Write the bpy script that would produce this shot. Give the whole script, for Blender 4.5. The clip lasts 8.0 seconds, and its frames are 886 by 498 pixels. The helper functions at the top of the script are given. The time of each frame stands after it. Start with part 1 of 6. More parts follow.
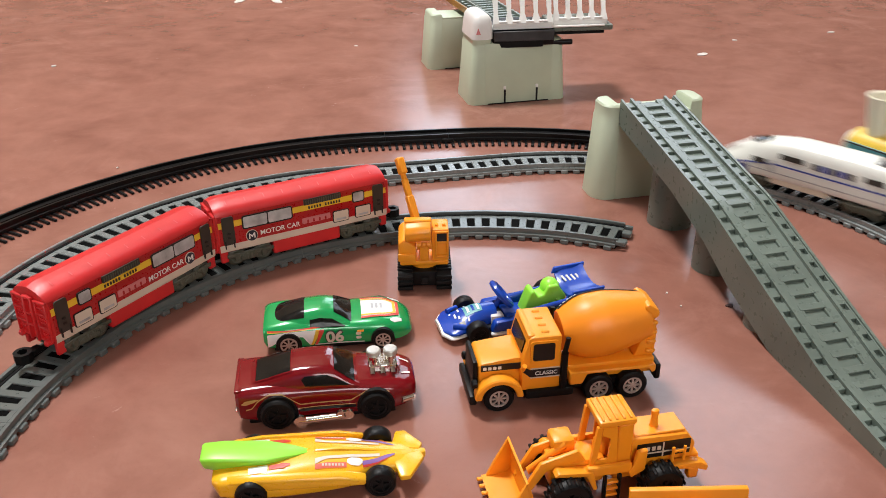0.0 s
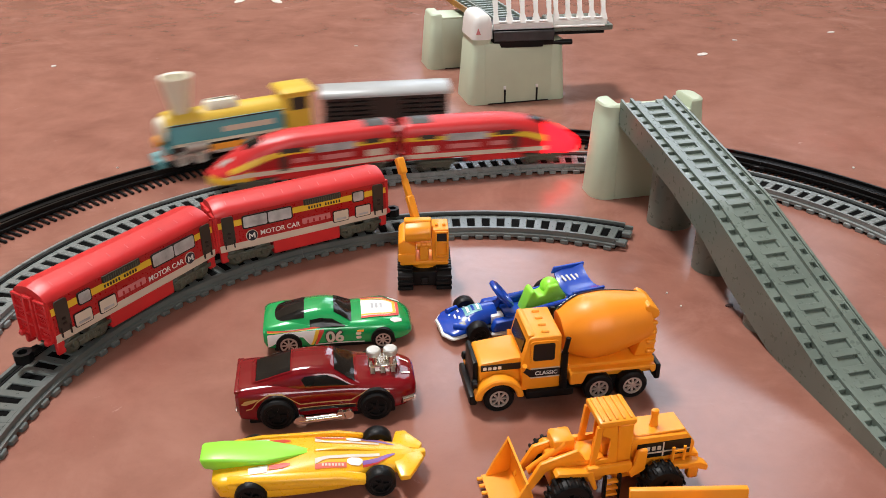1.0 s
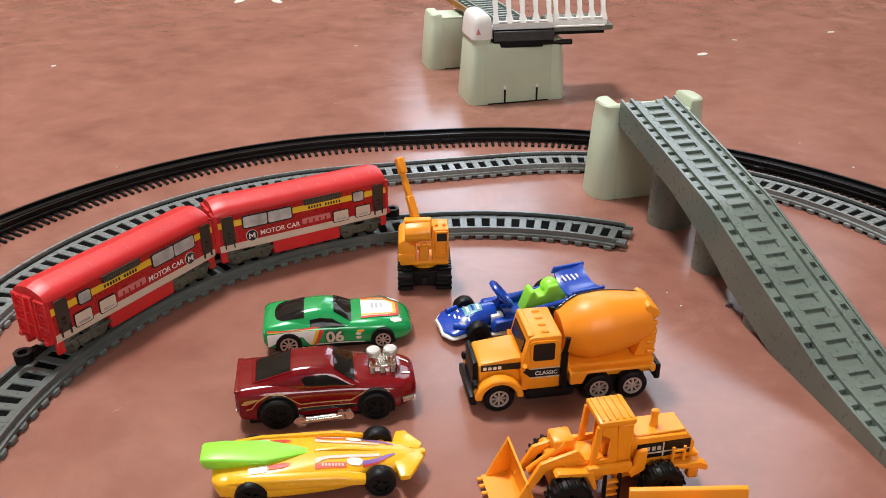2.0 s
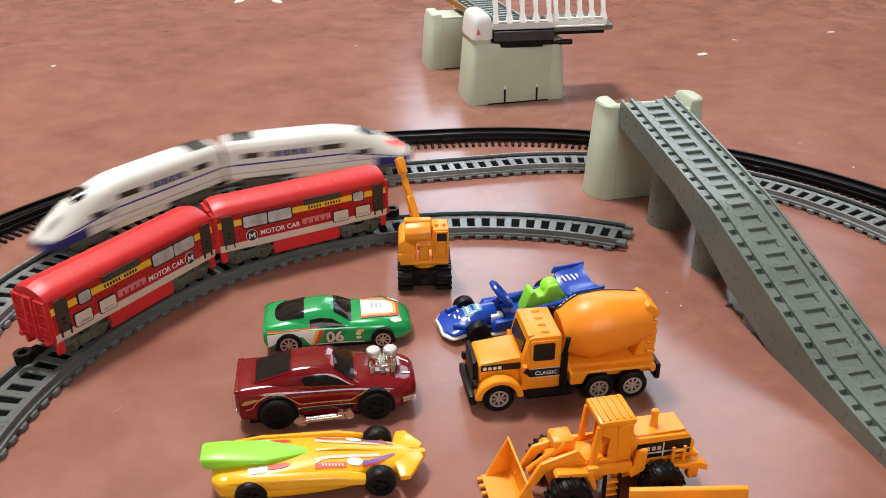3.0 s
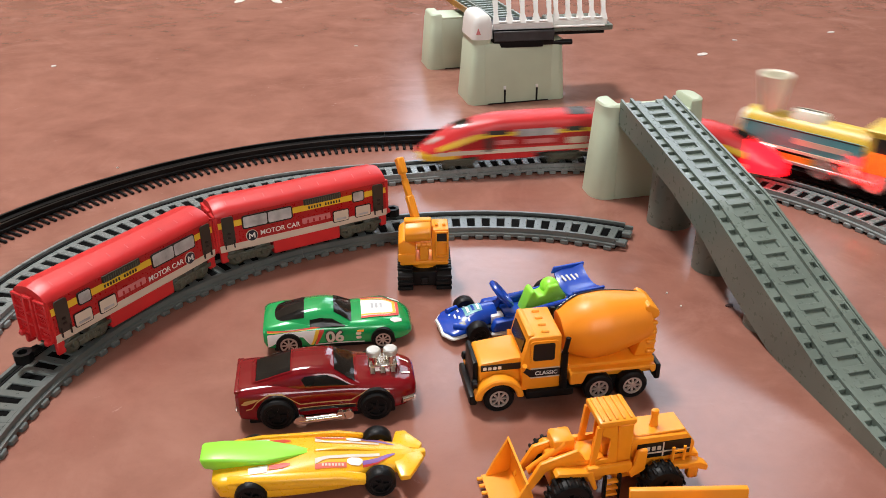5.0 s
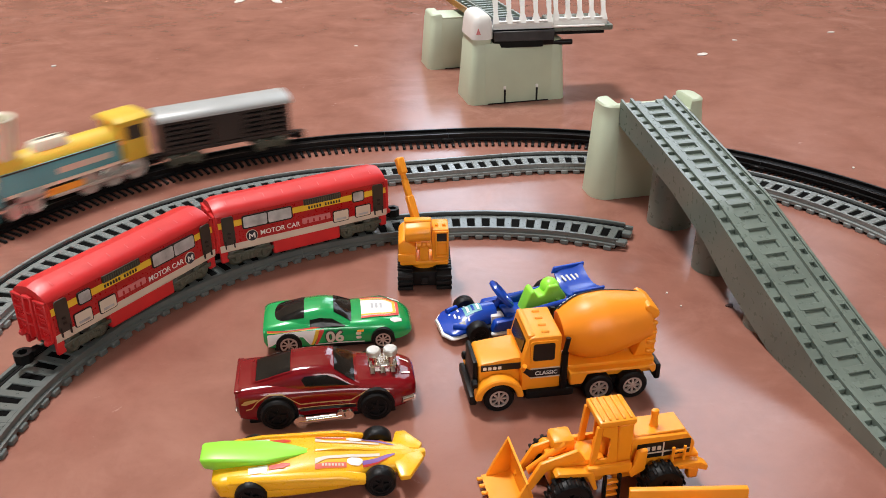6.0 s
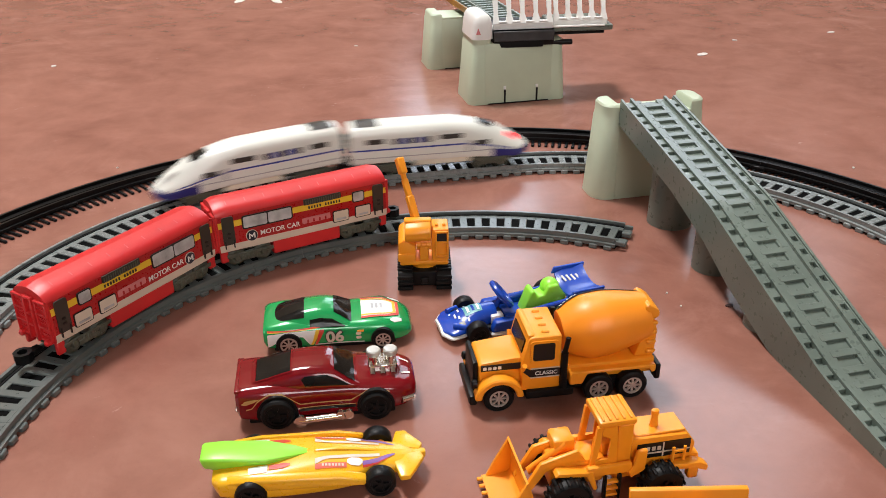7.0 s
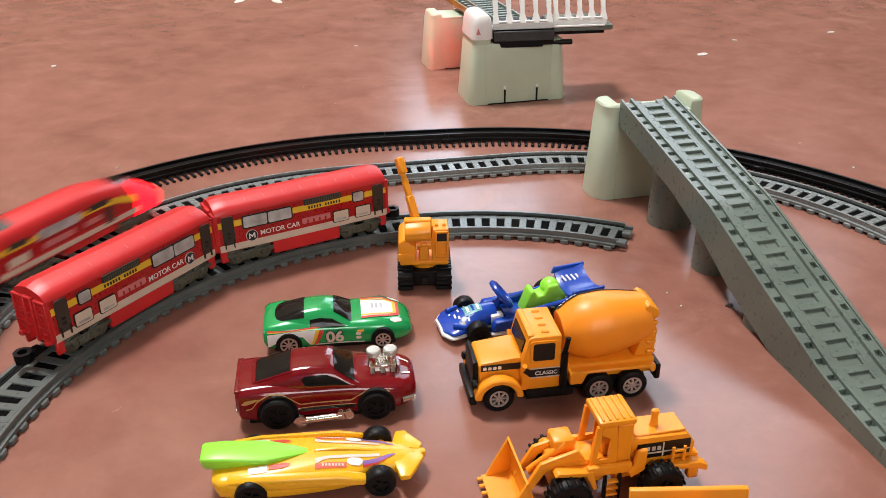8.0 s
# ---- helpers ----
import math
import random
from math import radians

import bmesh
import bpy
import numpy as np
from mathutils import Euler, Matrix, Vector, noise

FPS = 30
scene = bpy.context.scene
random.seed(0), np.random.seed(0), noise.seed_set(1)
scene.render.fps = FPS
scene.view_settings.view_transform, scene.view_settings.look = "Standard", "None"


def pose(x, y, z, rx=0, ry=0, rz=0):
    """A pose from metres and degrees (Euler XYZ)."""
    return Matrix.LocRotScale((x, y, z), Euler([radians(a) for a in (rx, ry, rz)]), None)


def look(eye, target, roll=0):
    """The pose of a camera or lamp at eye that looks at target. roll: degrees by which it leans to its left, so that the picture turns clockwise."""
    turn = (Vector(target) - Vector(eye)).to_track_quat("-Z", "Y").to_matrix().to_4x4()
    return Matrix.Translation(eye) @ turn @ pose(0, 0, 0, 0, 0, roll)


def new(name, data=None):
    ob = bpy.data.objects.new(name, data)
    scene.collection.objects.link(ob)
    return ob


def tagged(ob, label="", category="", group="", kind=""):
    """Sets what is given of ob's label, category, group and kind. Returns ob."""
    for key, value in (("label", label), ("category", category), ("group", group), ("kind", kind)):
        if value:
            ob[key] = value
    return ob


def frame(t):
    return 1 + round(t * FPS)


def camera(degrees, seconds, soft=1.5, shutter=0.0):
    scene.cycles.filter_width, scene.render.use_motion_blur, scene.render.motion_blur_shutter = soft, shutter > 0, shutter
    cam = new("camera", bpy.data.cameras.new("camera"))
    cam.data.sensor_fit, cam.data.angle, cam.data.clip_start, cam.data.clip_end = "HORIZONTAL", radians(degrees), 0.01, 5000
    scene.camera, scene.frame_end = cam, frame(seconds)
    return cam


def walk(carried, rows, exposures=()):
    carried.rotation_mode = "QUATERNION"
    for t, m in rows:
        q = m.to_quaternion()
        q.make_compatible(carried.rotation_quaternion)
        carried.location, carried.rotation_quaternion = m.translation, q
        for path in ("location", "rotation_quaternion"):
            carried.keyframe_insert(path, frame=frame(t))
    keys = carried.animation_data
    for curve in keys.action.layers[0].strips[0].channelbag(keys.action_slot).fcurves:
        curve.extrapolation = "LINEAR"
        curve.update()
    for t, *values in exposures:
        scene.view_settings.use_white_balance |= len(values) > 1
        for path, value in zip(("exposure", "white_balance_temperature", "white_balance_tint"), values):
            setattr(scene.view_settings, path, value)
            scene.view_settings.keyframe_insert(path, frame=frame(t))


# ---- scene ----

# ------------------------------------------------------------ camera
cam = camera(54.0, 8.0, soft=0.6, shutter=0.42)
EYE = look((0, 0, 0.239), (0, math.cos(radians(27.214)), 0.239 - math.sin(radians(27.214))), -0.375)
walk(cam, [(0.0, EYE), (8.0, EYE)], exposures=[(0.0, 0.0), (8.0, 0.0)])

# ------------------------------------------------------------ world and light
world = bpy.data.worlds.new("sky")
scene.world = world
world.use_nodes = True
wn = world.node_tree
sky = wn.nodes.new("ShaderNodeTexSky")
sky.sky_type, sky.sun_disc = "NISHITA", False
sky.sun_elevation, sky.sun_rotation = radians(38), radians(250)
wn.links.new(sky.outputs[0], wn.nodes["Background"].inputs[0])
wn.nodes["Background"].inputs[1].default_value = 0.12


def window_light(name, where, target, wide, high, power, colour):
    lamp = bpy.data.lights.new(name, "AREA")
    lamp.shape, lamp.size, lamp.size_y, lamp.energy, lamp.color = "RECTANGLE", wide, high, power, colour
    ob = new(name, lamp)
    ob.matrix_world = look(where, target)
    return ob


ROOM_W, ROOM_E, ROOM_S, ROOM_N, ROOM_H = -3.8, 3.0, -2.4, 2.05, 2.9
TOP_LAMP_X, TOP_LAMP_Y = -0.75, 1.25
window_light("window_light_west", (ROOM_W - 0.02, -0.45, 1.70), (0.0, 0.25, 0.6), 1.6, 1.25, 8, (1.0, 0.97, 0.94))
window_light("window_light_north", (0.085, ROOM_N + 0.02, 0.92), (0.085, 0, 0.8), 0.36, 0.95, 5.0, (0.78, 0.88, 1.0))
# Second north opening is made up, to brighten the ramp top and right floor.
window_light("north_fill_light", (0.75, ROOM_N + 0.02, 1.45), (0.70, 0, 0.9), 0.70, 1.1, 10.0, (0.84, 0.91, 1.0))
# Fill lamp added behind the camera to brighten fronts; its window is assumed.
window_light("south_fill_light", (0.85, ROOM_S - 0.02, 1.75), (0.75, 0, 1.2), 1.5, 1.1, 44, (1.0, 0.97, 0.94))
# Added lamp overhead; its skylight is assumed, only the direction follows the shadows.
window_light("overhead_added_light", (TOP_LAMP_X, TOP_LAMP_Y, ROOM_H + 0.04), (TOP_LAMP_X, TOP_LAMP_Y - 0.0001, 0), 0.6, 0.6, 122, (1.0, 0.99, 0.98))


# ------------------------------------------------------------ materials
def mat(name, rgb, rough=0.4, metal=0.0, vary=0.12, scale=60.0, bump=0.08, fine=900.0, coat=0.0, spec=0.5, glow=None, power=0.0):
    """A principled surface with colour variation at two scales, uneven gloss and fine relief."""
    m = bpy.data.materials.new(name)
    m.use_nodes = True
    nt = m.node_tree
    bs = nt.nodes["Principled BSDF"]
    tc = nt.nodes.new("ShaderNodeTexCoord")
    big, small = nt.nodes.new("ShaderNodeTexNoise"), nt.nodes.new("ShaderNodeTexNoise")
    big.inputs["Scale"].default_value, big.inputs["Detail"].default_value = scale, 4
    small.inputs["Scale"].default_value, small.inputs["Detail"].default_value = fine, 3
    nt.links.new(tc.outputs["Object"], big.inputs["Vector"])
    nt.links.new(tc.outputs["Object"], small.inputs["Vector"])
    ramp = nt.nodes.new("ShaderNodeMapRange")
    ramp.inputs["From Min"].default_value, ramp.inputs["From Max"].default_value = 0.3, 0.7
    nt.links.new(big.outputs["Fac"], ramp.inputs["Value"])
    mix = nt.nodes.new("ShaderNodeMix")
    mix.data_type = "RGBA"
    mix.inputs["A"].default_value = (*[c * (1 - vary) for c in rgb], 1)
    mix.inputs["B"].default_value = (*[min(1, c * (1 + vary) + 0.01 * vary) for c in rgb], 1)
    nt.links.new(ramp.outputs[0], mix.inputs["Factor"])
    nt.links.new(mix.outputs["Result"], bs.inputs["Base Color"])
    gloss = nt.nodes.new("ShaderNodeMapRange")
    gloss.inputs["To Min"].default_value, gloss.inputs["To Max"].default_value = max(0.03, rough * 0.8), min(1, rough * 1.2 + 0.02)
    nt.links.new(small.outputs["Fac"], gloss.inputs["Value"])
    nt.links.new(gloss.outputs[0], bs.inputs["Roughness"])
    bp = nt.nodes.new("ShaderNodeBump")
    bp.inputs["Strength"].default_value, bp.inputs["Distance"].default_value = bump, 0.0006
    nt.links.new(small.outputs["Fac"], bp.inputs["Height"])
    nt.links.new(bp.outputs[0], bs.inputs["Normal"])
    bs.inputs["Metallic"].default_value = metal
    bs.inputs["Coat Weight"].default_value, bs.inputs["Coat Roughness"].default_value = coat, 0.06
    bs.inputs["Specular IOR Level"].default_value = spec
    if glow:
        bs.inputs["Emission Color"].default_value, bs.inputs["Emission Strength"].default_value = (*glow, 1), power
    return m


def floor_material():
    """Polished red oxide cement: cloudy stains, fine grit, pale scuffs and uneven gloss."""
    m = bpy.data.materials.new("red_oxide_cement")
    m.use_nodes = True
    nt = m.node_tree
    bs = nt.nodes["Principled BSDF"]
    tc = nt.nodes.new("ShaderNodeTexCoord")

    def tex(scale, detail, rough=0.6, warp=0.0):
        n = nt.nodes.new("ShaderNodeTexNoise")
        n.inputs["Scale"].default_value, n.inputs["Detail"].default_value = scale, detail
        n.inputs["Roughness"].default_value, n.inputs["Distortion"].default_value = rough, warp
        nt.links.new(tc.outputs["Object"], n.inputs["Vector"])
        return n

    def span(node, a, b, c, d):
        r = nt.nodes.new("ShaderNodeMapRange")
        for k, v in (("From Min", a), ("From Max", b), ("To Min", c), ("To Max", d)):
            r.inputs[k].default_value = v
        nt.links.new(node.outputs[0], r.inputs["Value"])
        return r

    def blend(fac, a, b):
        x = nt.nodes.new("ShaderNodeMix")
        x.data_type = "RGBA"
        nt.links.new(fac.outputs[0], x.inputs["Factor"])
        for key, src in (("A", a), ("B", b)):
            if isinstance(src, tuple):
                x.inputs[key].default_value = (*src, 1)
            else:
                nt.links.new(src.outputs["Result"], x.inputs[key])
        return x

    cloud, mottle, grit = tex(4.5, 6, 0.62, 0.6), tex(26, 5, 0.6, 0.3), tex(700, 3)
    scuff, scuff_where = tex(70, 4, 0.75, 1.2), tex(7, 2)
    col = blend(span(cloud, 0.32, 0.68, 0, 1), (0.186, 0.070, 0.050), (0.284, 0.121, 0.088))
    col = blend(span(mottle, 0.28, 0.78, 0, 0.75), col, (0.350, 0.160, 0.118))
    col = blend(span(grit, 0.60, 0.75, 0, 0.16), col, (0.14, 0.040, 0.031))
    smear, smear_where = tex(9, 5, 0.7, 2.2), tex(2.2, 2)
    veil = nt.nodes.new("ShaderNodeMath")
    veil.operation = "MULTIPLY"
    nt.links.new(span(smear, 0.50, 0.68, 0, 0.55).outputs[0], veil.inputs[0])
    nt.links.new(span(smear_where, 0.42, 0.60, 0, 1).outputs[0], veil.inputs[1])
    col = blend(veil, col, (0.40, 0.205, 0.160))
    pale = nt.nodes.new("ShaderNodeMath")
    pale.operation = "MULTIPLY"
    nt.links.new(span(scuff, 0.66, 0.74, 0, 0.6).outputs[0], pale.inputs[0])
    nt.links.new(span(scuff_where, 0.50, 0.60, 0, 1).outputs[0], pale.inputs[1])
    col = blend(pale, col, (0.55, 0.38, 0.33))
    nt.links.new(col.outputs["Result"], bs.inputs["Base Color"])
    nt.links.new(span(mottle, 0.3, 0.75, 0.18, 0.27).outputs[0], bs.inputs["Roughness"])
    relief = nt.nodes.new("ShaderNodeBump")
    relief.inputs["Strength"].default_value, relief.inputs["Distance"].default_value = 0.012, 0.0012
    nt.links.new(mottle.outputs[0], relief.inputs["Height"])
    fine = nt.nodes.new("ShaderNodeBump")
    fine.inputs["Strength"].default_value, fine.inputs["Distance"].default_value = 0.05, 0.0003
    nt.links.new(grit.outputs[0], fine.inputs["Height"])
    nt.links.new(relief.outputs[0], fine.inputs["Normal"])
    nt.links.new(fine.outputs[0], bs.inputs["Normal"])
    return m


FLOOR = floor_material()
PLASTER = mat("cream_plaster", (0.46, 0.44, 0.40), 0.8, scale=3, fine=120, vary=0.05, bump=0.2)
# Chosen dark brown for an unseen wall, to dim and warm its floor reflection.
UNSEEN_WALL_BROWN = mat("dimmed_brown_wall", (0.24, 0.17, 0.11), 0.8, scale=3, fine=120, vary=0.08, bump=0.2)
CEILING = mat("white_ceiling_paint", (0.62, 0.61, 0.59), 0.85, scale=2, fine=90, vary=0.04, bump=0.15)
TRACK_GREY = mat("grey_track_plastic", (0.180, 0.200, 0.196), 0.27, scale=40, vary=0.15, bump=0.004, fine=250)
TRACK_BLACK = mat("black_track_plastic", (0.0035, 0.0035, 0.0037), 0.34, scale=40, vary=0.25, bump=0.12, spec=0.22)
# Flat black that puts shade into the track openings; the lamp barrel shares it.
SHADE_BLACK = mat("matt_shade_black", (0.003, 0.003, 0.003), 0.9, scale=40, vary=0.25, spec=0.03)
TRACK_DARK = mat("dark_grey_track_plastic", (0.105, 0.120, 0.114), 0.29, scale=40, vary=0.15, bump=0.004, fine=250)
DECK_GREY = mat("worn_charcoal_plastic", (0.034, 0.034, 0.036), 0.5, scale=90, vary=0.3, bump=0.1)
RAMP_GREY = mat("dark_grey_green_plastic", (0.128, 0.160, 0.135), 0.28, scale=35, vary=0.14, bump=0.006, fine=260, spec=0.6)
PIER_CREAM = mat("khaki_cream_plastic", (0.49, 0.56, 0.415), 0.42, scale=30, vary=0.06, bump=0.06)
WHITE_PLASTIC = mat("white_plastic", (0.80, 0.80, 0.77), 0.32, scale=40, vary=0.04, bump=0.05)
IVORY = mat("ivory_plastic", (0.74, 0.70, 0.56), 0.34, scale=40, vary=0.05, bump=0.05)
RED = mat("red_plastic", (0.60, 0.020, 0.022), 0.40, scale=50, vary=0.10, bump=0.07)
RED_SHEET = mat("red_printed_side", (0.40, 0.010, 0.012), 0.28, scale=50, vary=0.10, bump=0.03)
YELLOW_PRINT = mat("yellow_print", (0.80, 0.50, 0.03), 0.35, scale=60, vary=0.06)
CREAM_PRINT = mat("cream_print", (0.66, 0.57, 0.46), 0.4, scale=60, vary=0.06)
WHITE_PRINT = mat("white_print", (0.80, 0.78, 0.74), 0.4, scale=60, vary=0.04)
GREY_PRINT = mat("grey_window_print", (0.42, 0.42, 0.42), 0.3, scale=160, vary=0.30)
PINK_PRINT = mat("pink_print", (0.62, 0.20, 0.20), 0.4, scale=60, vary=0.06)
DARK_PRINT = mat("dark_brown_print", (0.035, 0.030, 0.024), 0.4, scale=60, vary=0.2)
BLACK_PRINT = mat("black_print", (0.005, 0.005, 0.005), 0.35, scale=60, vary=0.2)
BLUE_PRINT = mat("blue_print", (0.03, 0.05, 0.30), 0.35, scale=60, vary=0.1)
GOLD_PRINT = mat("gold_print", (0.46, 0.25, 0.09), 0.35, scale=60, vary=0.1)
CORAL_PRINT = mat("coral_red_print", (0.74, 0.14, 0.09), 0.35, scale=60, vary=0.1)
BADGE_NAVY = mat("dark_navy_print", (0.012, 0.016, 0.030), 0.35, scale=60, vary=0.1)
RED_PRINT = mat("red_print", (0.62, 0.05, 0.03), 0.35, scale=60, vary=0.1)
PURPLE_PRINT = mat("violet_print", (0.25, 0.13, 0.38), 0.35, scale=60, vary=0.1)
BOGIE = mat("dusty_grey_bogie_plastic", (0.075, 0.079, 0.056), 0.5, scale=60, vary=0.2)
BLACK_PLASTIC = mat("black_plastic", (0.0035, 0.0035, 0.0037), 0.38, scale=60, vary=0.25, bump=0.1, spec=0.2)
RUBBER = mat("black_tyre", (0.0035, 0.0035, 0.0037), 0.45, scale=80, vary=0.3, bump=0.15, spec=0.2)
SMOKED = mat("smoked_glass_plastic", (0.008, 0.007, 0.006), 0.10, scale=60, vary=0.3, bump=0.02, spec=0.22)
CHROME = mat("chrome_plating", (0.78, 0.76, 0.70), 0.14, 1.0, scale=90, vary=0.08, bump=0.04)
RIM_SILVER = mat("silver_rim", (0.55, 0.50, 0.46), 0.35, 0.7, scale=90, vary=0.1)
GREEN_PAINT = mat("metallic_green_paint", (0.006, 0.33, 0.085), 0.20, 0.1, scale=60, vary=0.08, bump=0.03, fine=2500, coat=0.6)
MAROON_PAINT = mat("metallic_maroon_paint", (0.165, 0.0026, 0.0060), 0.11, 0.0, scale=60, vary=0.10, bump=0.02, fine=2500, coat=0.5, spec=0.30)
RACER_YELLOW = mat("glossy_yellow_plastic", (0.88, 0.455, 0.012), 0.28, scale=60, vary=0.05, bump=0.04, coat=0.2)
LIME = mat("lime_green_plastic", (0.30, 0.80, 0.055), 0.34, scale=60, vary=0.05, bump=0.05)
ORANGE = mat("orange_yellow_plastic", (0.92, 0.325, 0.014), 0.36, scale=60, vary=0.05, bump=0.06)
DRUM_ORANGE = mat("orange_drum_plastic", (0.95, 0.295, 0.012), 0.40, scale=40, vary=0.05, bump=0.05)
KART_BLUE = mat("glossy_blue_plastic", (0.006, 0.055, 0.40), 0.24, scale=60, vary=0.10, bump=0.04, coat=0.2, spec=0.35)
TEAL = mat("teal_plastic", (0.11, 0.36, 0.40), 0.38, scale=50, vary=0.08)
LOCO_YELLOW = mat("mustard_yellow_plastic", (0.70, 0.47, 0.05), 0.38, scale=50, vary=0.08)
TRAIN_WHITE = mat("ivory_white_train_plastic", (0.76, 0.77, 0.71), 0.30, scale=40, vary=0.04, bump=0.05)
ROOF_GREY = mat("silver_grey_roof_plastic", (0.38, 0.40, 0.40), 0.36, scale=40, vary=0.08, bump=0.05)
WAGON_BROWN = mat("dark_brown_plastic", (0.030, 0.022, 0.018), 0.42, scale=50, vary=0.2)
NAVY = mat("navy_blue_plastic", (0.020, 0.022, 0.17), 0.3, scale=50, vary=0.1)
SILVER = mat("silver_plastic", (0.55, 0.54, 0.50), 0.35, 0.5, scale=90, vary=0.12)
LAMP_RED = mat("glowing_red_headlight", (0.9, 0.05, 0.04), 0.3, glow=(1.0, 0.00002, 0.00004), power=260000.0)
LAMP_DIM = mat("dim_red_headlight", (0.9, 0.05, 0.04), 0.3, glow=(1.0, 0.00002, 0.00004), power=60000.0)
GLOW_RED = mat("red_lit_translucent_plastic", (0.8, 0.02, 0.03), 0.3, glow=(1.0, 0.004, 0.012), power=3.6)
# Paler red: wear on the roof ribs plus their highlight, put into the colour.
RED_WORN_HIGHLIGHT = mat("worn_highlit_red_plastic", (0.72, 0.085, 0.085), 0.4, scale=200, vary=0.3)
AMBER = mat("amber_lamp_plastic", (0.85, 0.36, 0.04), 0.3)
AMBER_BROWN = mat("amber_brown_plastic", (0.30, 0.14, 0.02), 0.4)
DIRT = mat("dark_brown_dirt", (0.05, 0.018, 0.012), 0.8, scale=200, vary=0.3)
PAPER = mat("dusty_white_paper", (0.58, 0.54, 0.50), 0.8, scale=60, vary=0.1)


# ------------------------------------------------------------ mesh helpers
def finish(me, material, angle=0.65):
    me.materials.append(material)
    me.polygons.foreach_set("use_smooth", [True] * len(me.polygons))
    me.set_sharp_from_angle(angle=angle)
    return me


def part(name, bm, material, parent, label=""):
    """Links a bmesh as one mesh object, under a thing or a part if one is given."""
    bmesh.ops.recalc_face_normals(bm, faces=bm.faces)
    me = bpy.data.meshes.new(name)
    bm.to_mesh(me)
    bm.free()
    ob = new(name, finish(me, material))
    ob.parent = parent
    return tagged(ob, label) if label else ob


def thing(name, m, label, category, group=""):
    ob = new(name)
    ob.empty_display_size = 0.01
    ob.matrix_world = m
    return tagged(ob, label, category, group)


def mesh():
    return bmesh.new()


def box(bm, x0, x1, y0, y1, z0, z1, bev=0.0, seg=2, m=None):
    r = bmesh.ops.create_cube(bm, size=1.0)
    mm = Matrix.Translation(((x0 + x1) / 2, (y0 + y1) / 2, (z0 + z1) / 2)) @ Matrix.Diagonal((x1 - x0, y1 - y0, z1 - z0, 1))
    bmesh.ops.transform(bm, matrix=(m or Matrix()) @ mm, verts=r["verts"])
    if bev:
        es = list({e for v in r["verts"] for e in v.link_edges})
        bmesh.ops.bevel(bm, geom=es, offset=bev, segments=seg, affect="EDGES", profile=0.5)
    return bm


def ring_faces(bm, rings, close=True, caps=True):
    """Skins a row of point rings."""
    vs = [[bm.verts.new(p) for p in r] for r in rings]
    n = len(vs[0])
    for a, b in zip(vs, vs[1:]):
        for i in range(n if close else n - 1):
            j = (i + 1) % n
            bm.faces.new((a[i], a[j], b[j], b[i]))
    if caps and close:
        bm.faces.new(vs[0][::-1])
        bm.faces.new(vs[-1])
    return bm


def turn(bm, profile, p, axis, n=20, caps=True):
    """Turns a profile of (along, radius) round an axis through p."""
    q = Vector(axis).to_track_quat("Z", "Y").to_matrix()
    rings = [[Vector(p) + q @ Vector((r * math.cos(a), r * math.sin(a), h)) for a in (2 * math.pi * i / n for i in range(n))] for h, r in profile]
    return ring_faces(bm, rings, True, caps)


def rod(bm, a, b, r0, r1=None, n=12):
    a, b = Vector(a), Vector(b)
    return turn(bm, [(0, r0), ((b - a).length, r0 if r1 is None else r1)], a, b - a, n)


def slab(bm, pts, out, m=None):
    """A flat outline pushed out along a vector into a solid piece."""
    m = m or Matrix()
    a = [bm.verts.new(m @ Vector(p)) for p in pts]
    b = [bm.verts.new(m @ (Vector(p) + Vector(out))) for p in pts]
    n = len(a)
    bm.faces.new(a[::-1])
    bm.faces.new(b)
    for i in range(n):
        bm.faces.new((a[i], a[(i + 1) % n], b[(i + 1) % n], b[i]))
    return bm


def soften(bm, w, seg=2, sharp=0.5):
    """Rounds the sharp edges of a bmesh."""
    bmesh.ops.recalc_face_normals(bm, faces=bm.faces)
    es = [e for e in bm.edges if len(e.link_faces) == 2 and e.calc_face_angle(0) > sharp]
    bmesh.ops.bevel(bm, geom=es, offset=w, segments=seg, affect="EDGES", profile=0.5, clamp_overlap=True)
    return bm


def rounded(w, h, r, n=4):
    """Outline of a rounded rectangle about the origin."""
    pts = []
    for cx, cy, a0 in ((w / 2 - r, h / 2 - r, 0), (-w / 2 + r, h / 2 - r, 90), (-w / 2 + r, -h / 2 + r, 180), (w / 2 - r, -h / 2 + r, 270)):
        for i in range(n + 1):
            a = radians(a0 + 90 * i / n)
            pts.append((cx + r * math.cos(a), cy + r * math.sin(a)))
    return pts


def lettering(name, words, size, m, material, parent, label="", bold=0.012):
    """Raised lettering in the built-in font, turned into a mesh; its middle lies at m, reading along its x."""
    cu = bpy.data.curves.new(name, "FONT")
    cu.body, cu.size, cu.align_x, cu.align_y, cu.extrude, cu.offset = words, size, "CENTER", "CENTER", size * 0.015, size * bold
    tmp = new(name, cu)
    bpy.context.view_layer.update()
    me = bpy.data.meshes.new_from_object(tmp.evaluated_get(bpy.context.evaluated_depsgraph_get()))
    bpy.data.objects.remove(tmp)
    bpy.data.curves.remove(cu)
    me.transform(m)
    me.materials.clear()
    me.materials.append(material)
    ob = new(name, me)
    ob.parent = parent
    return tagged(ob, label) if label else ob


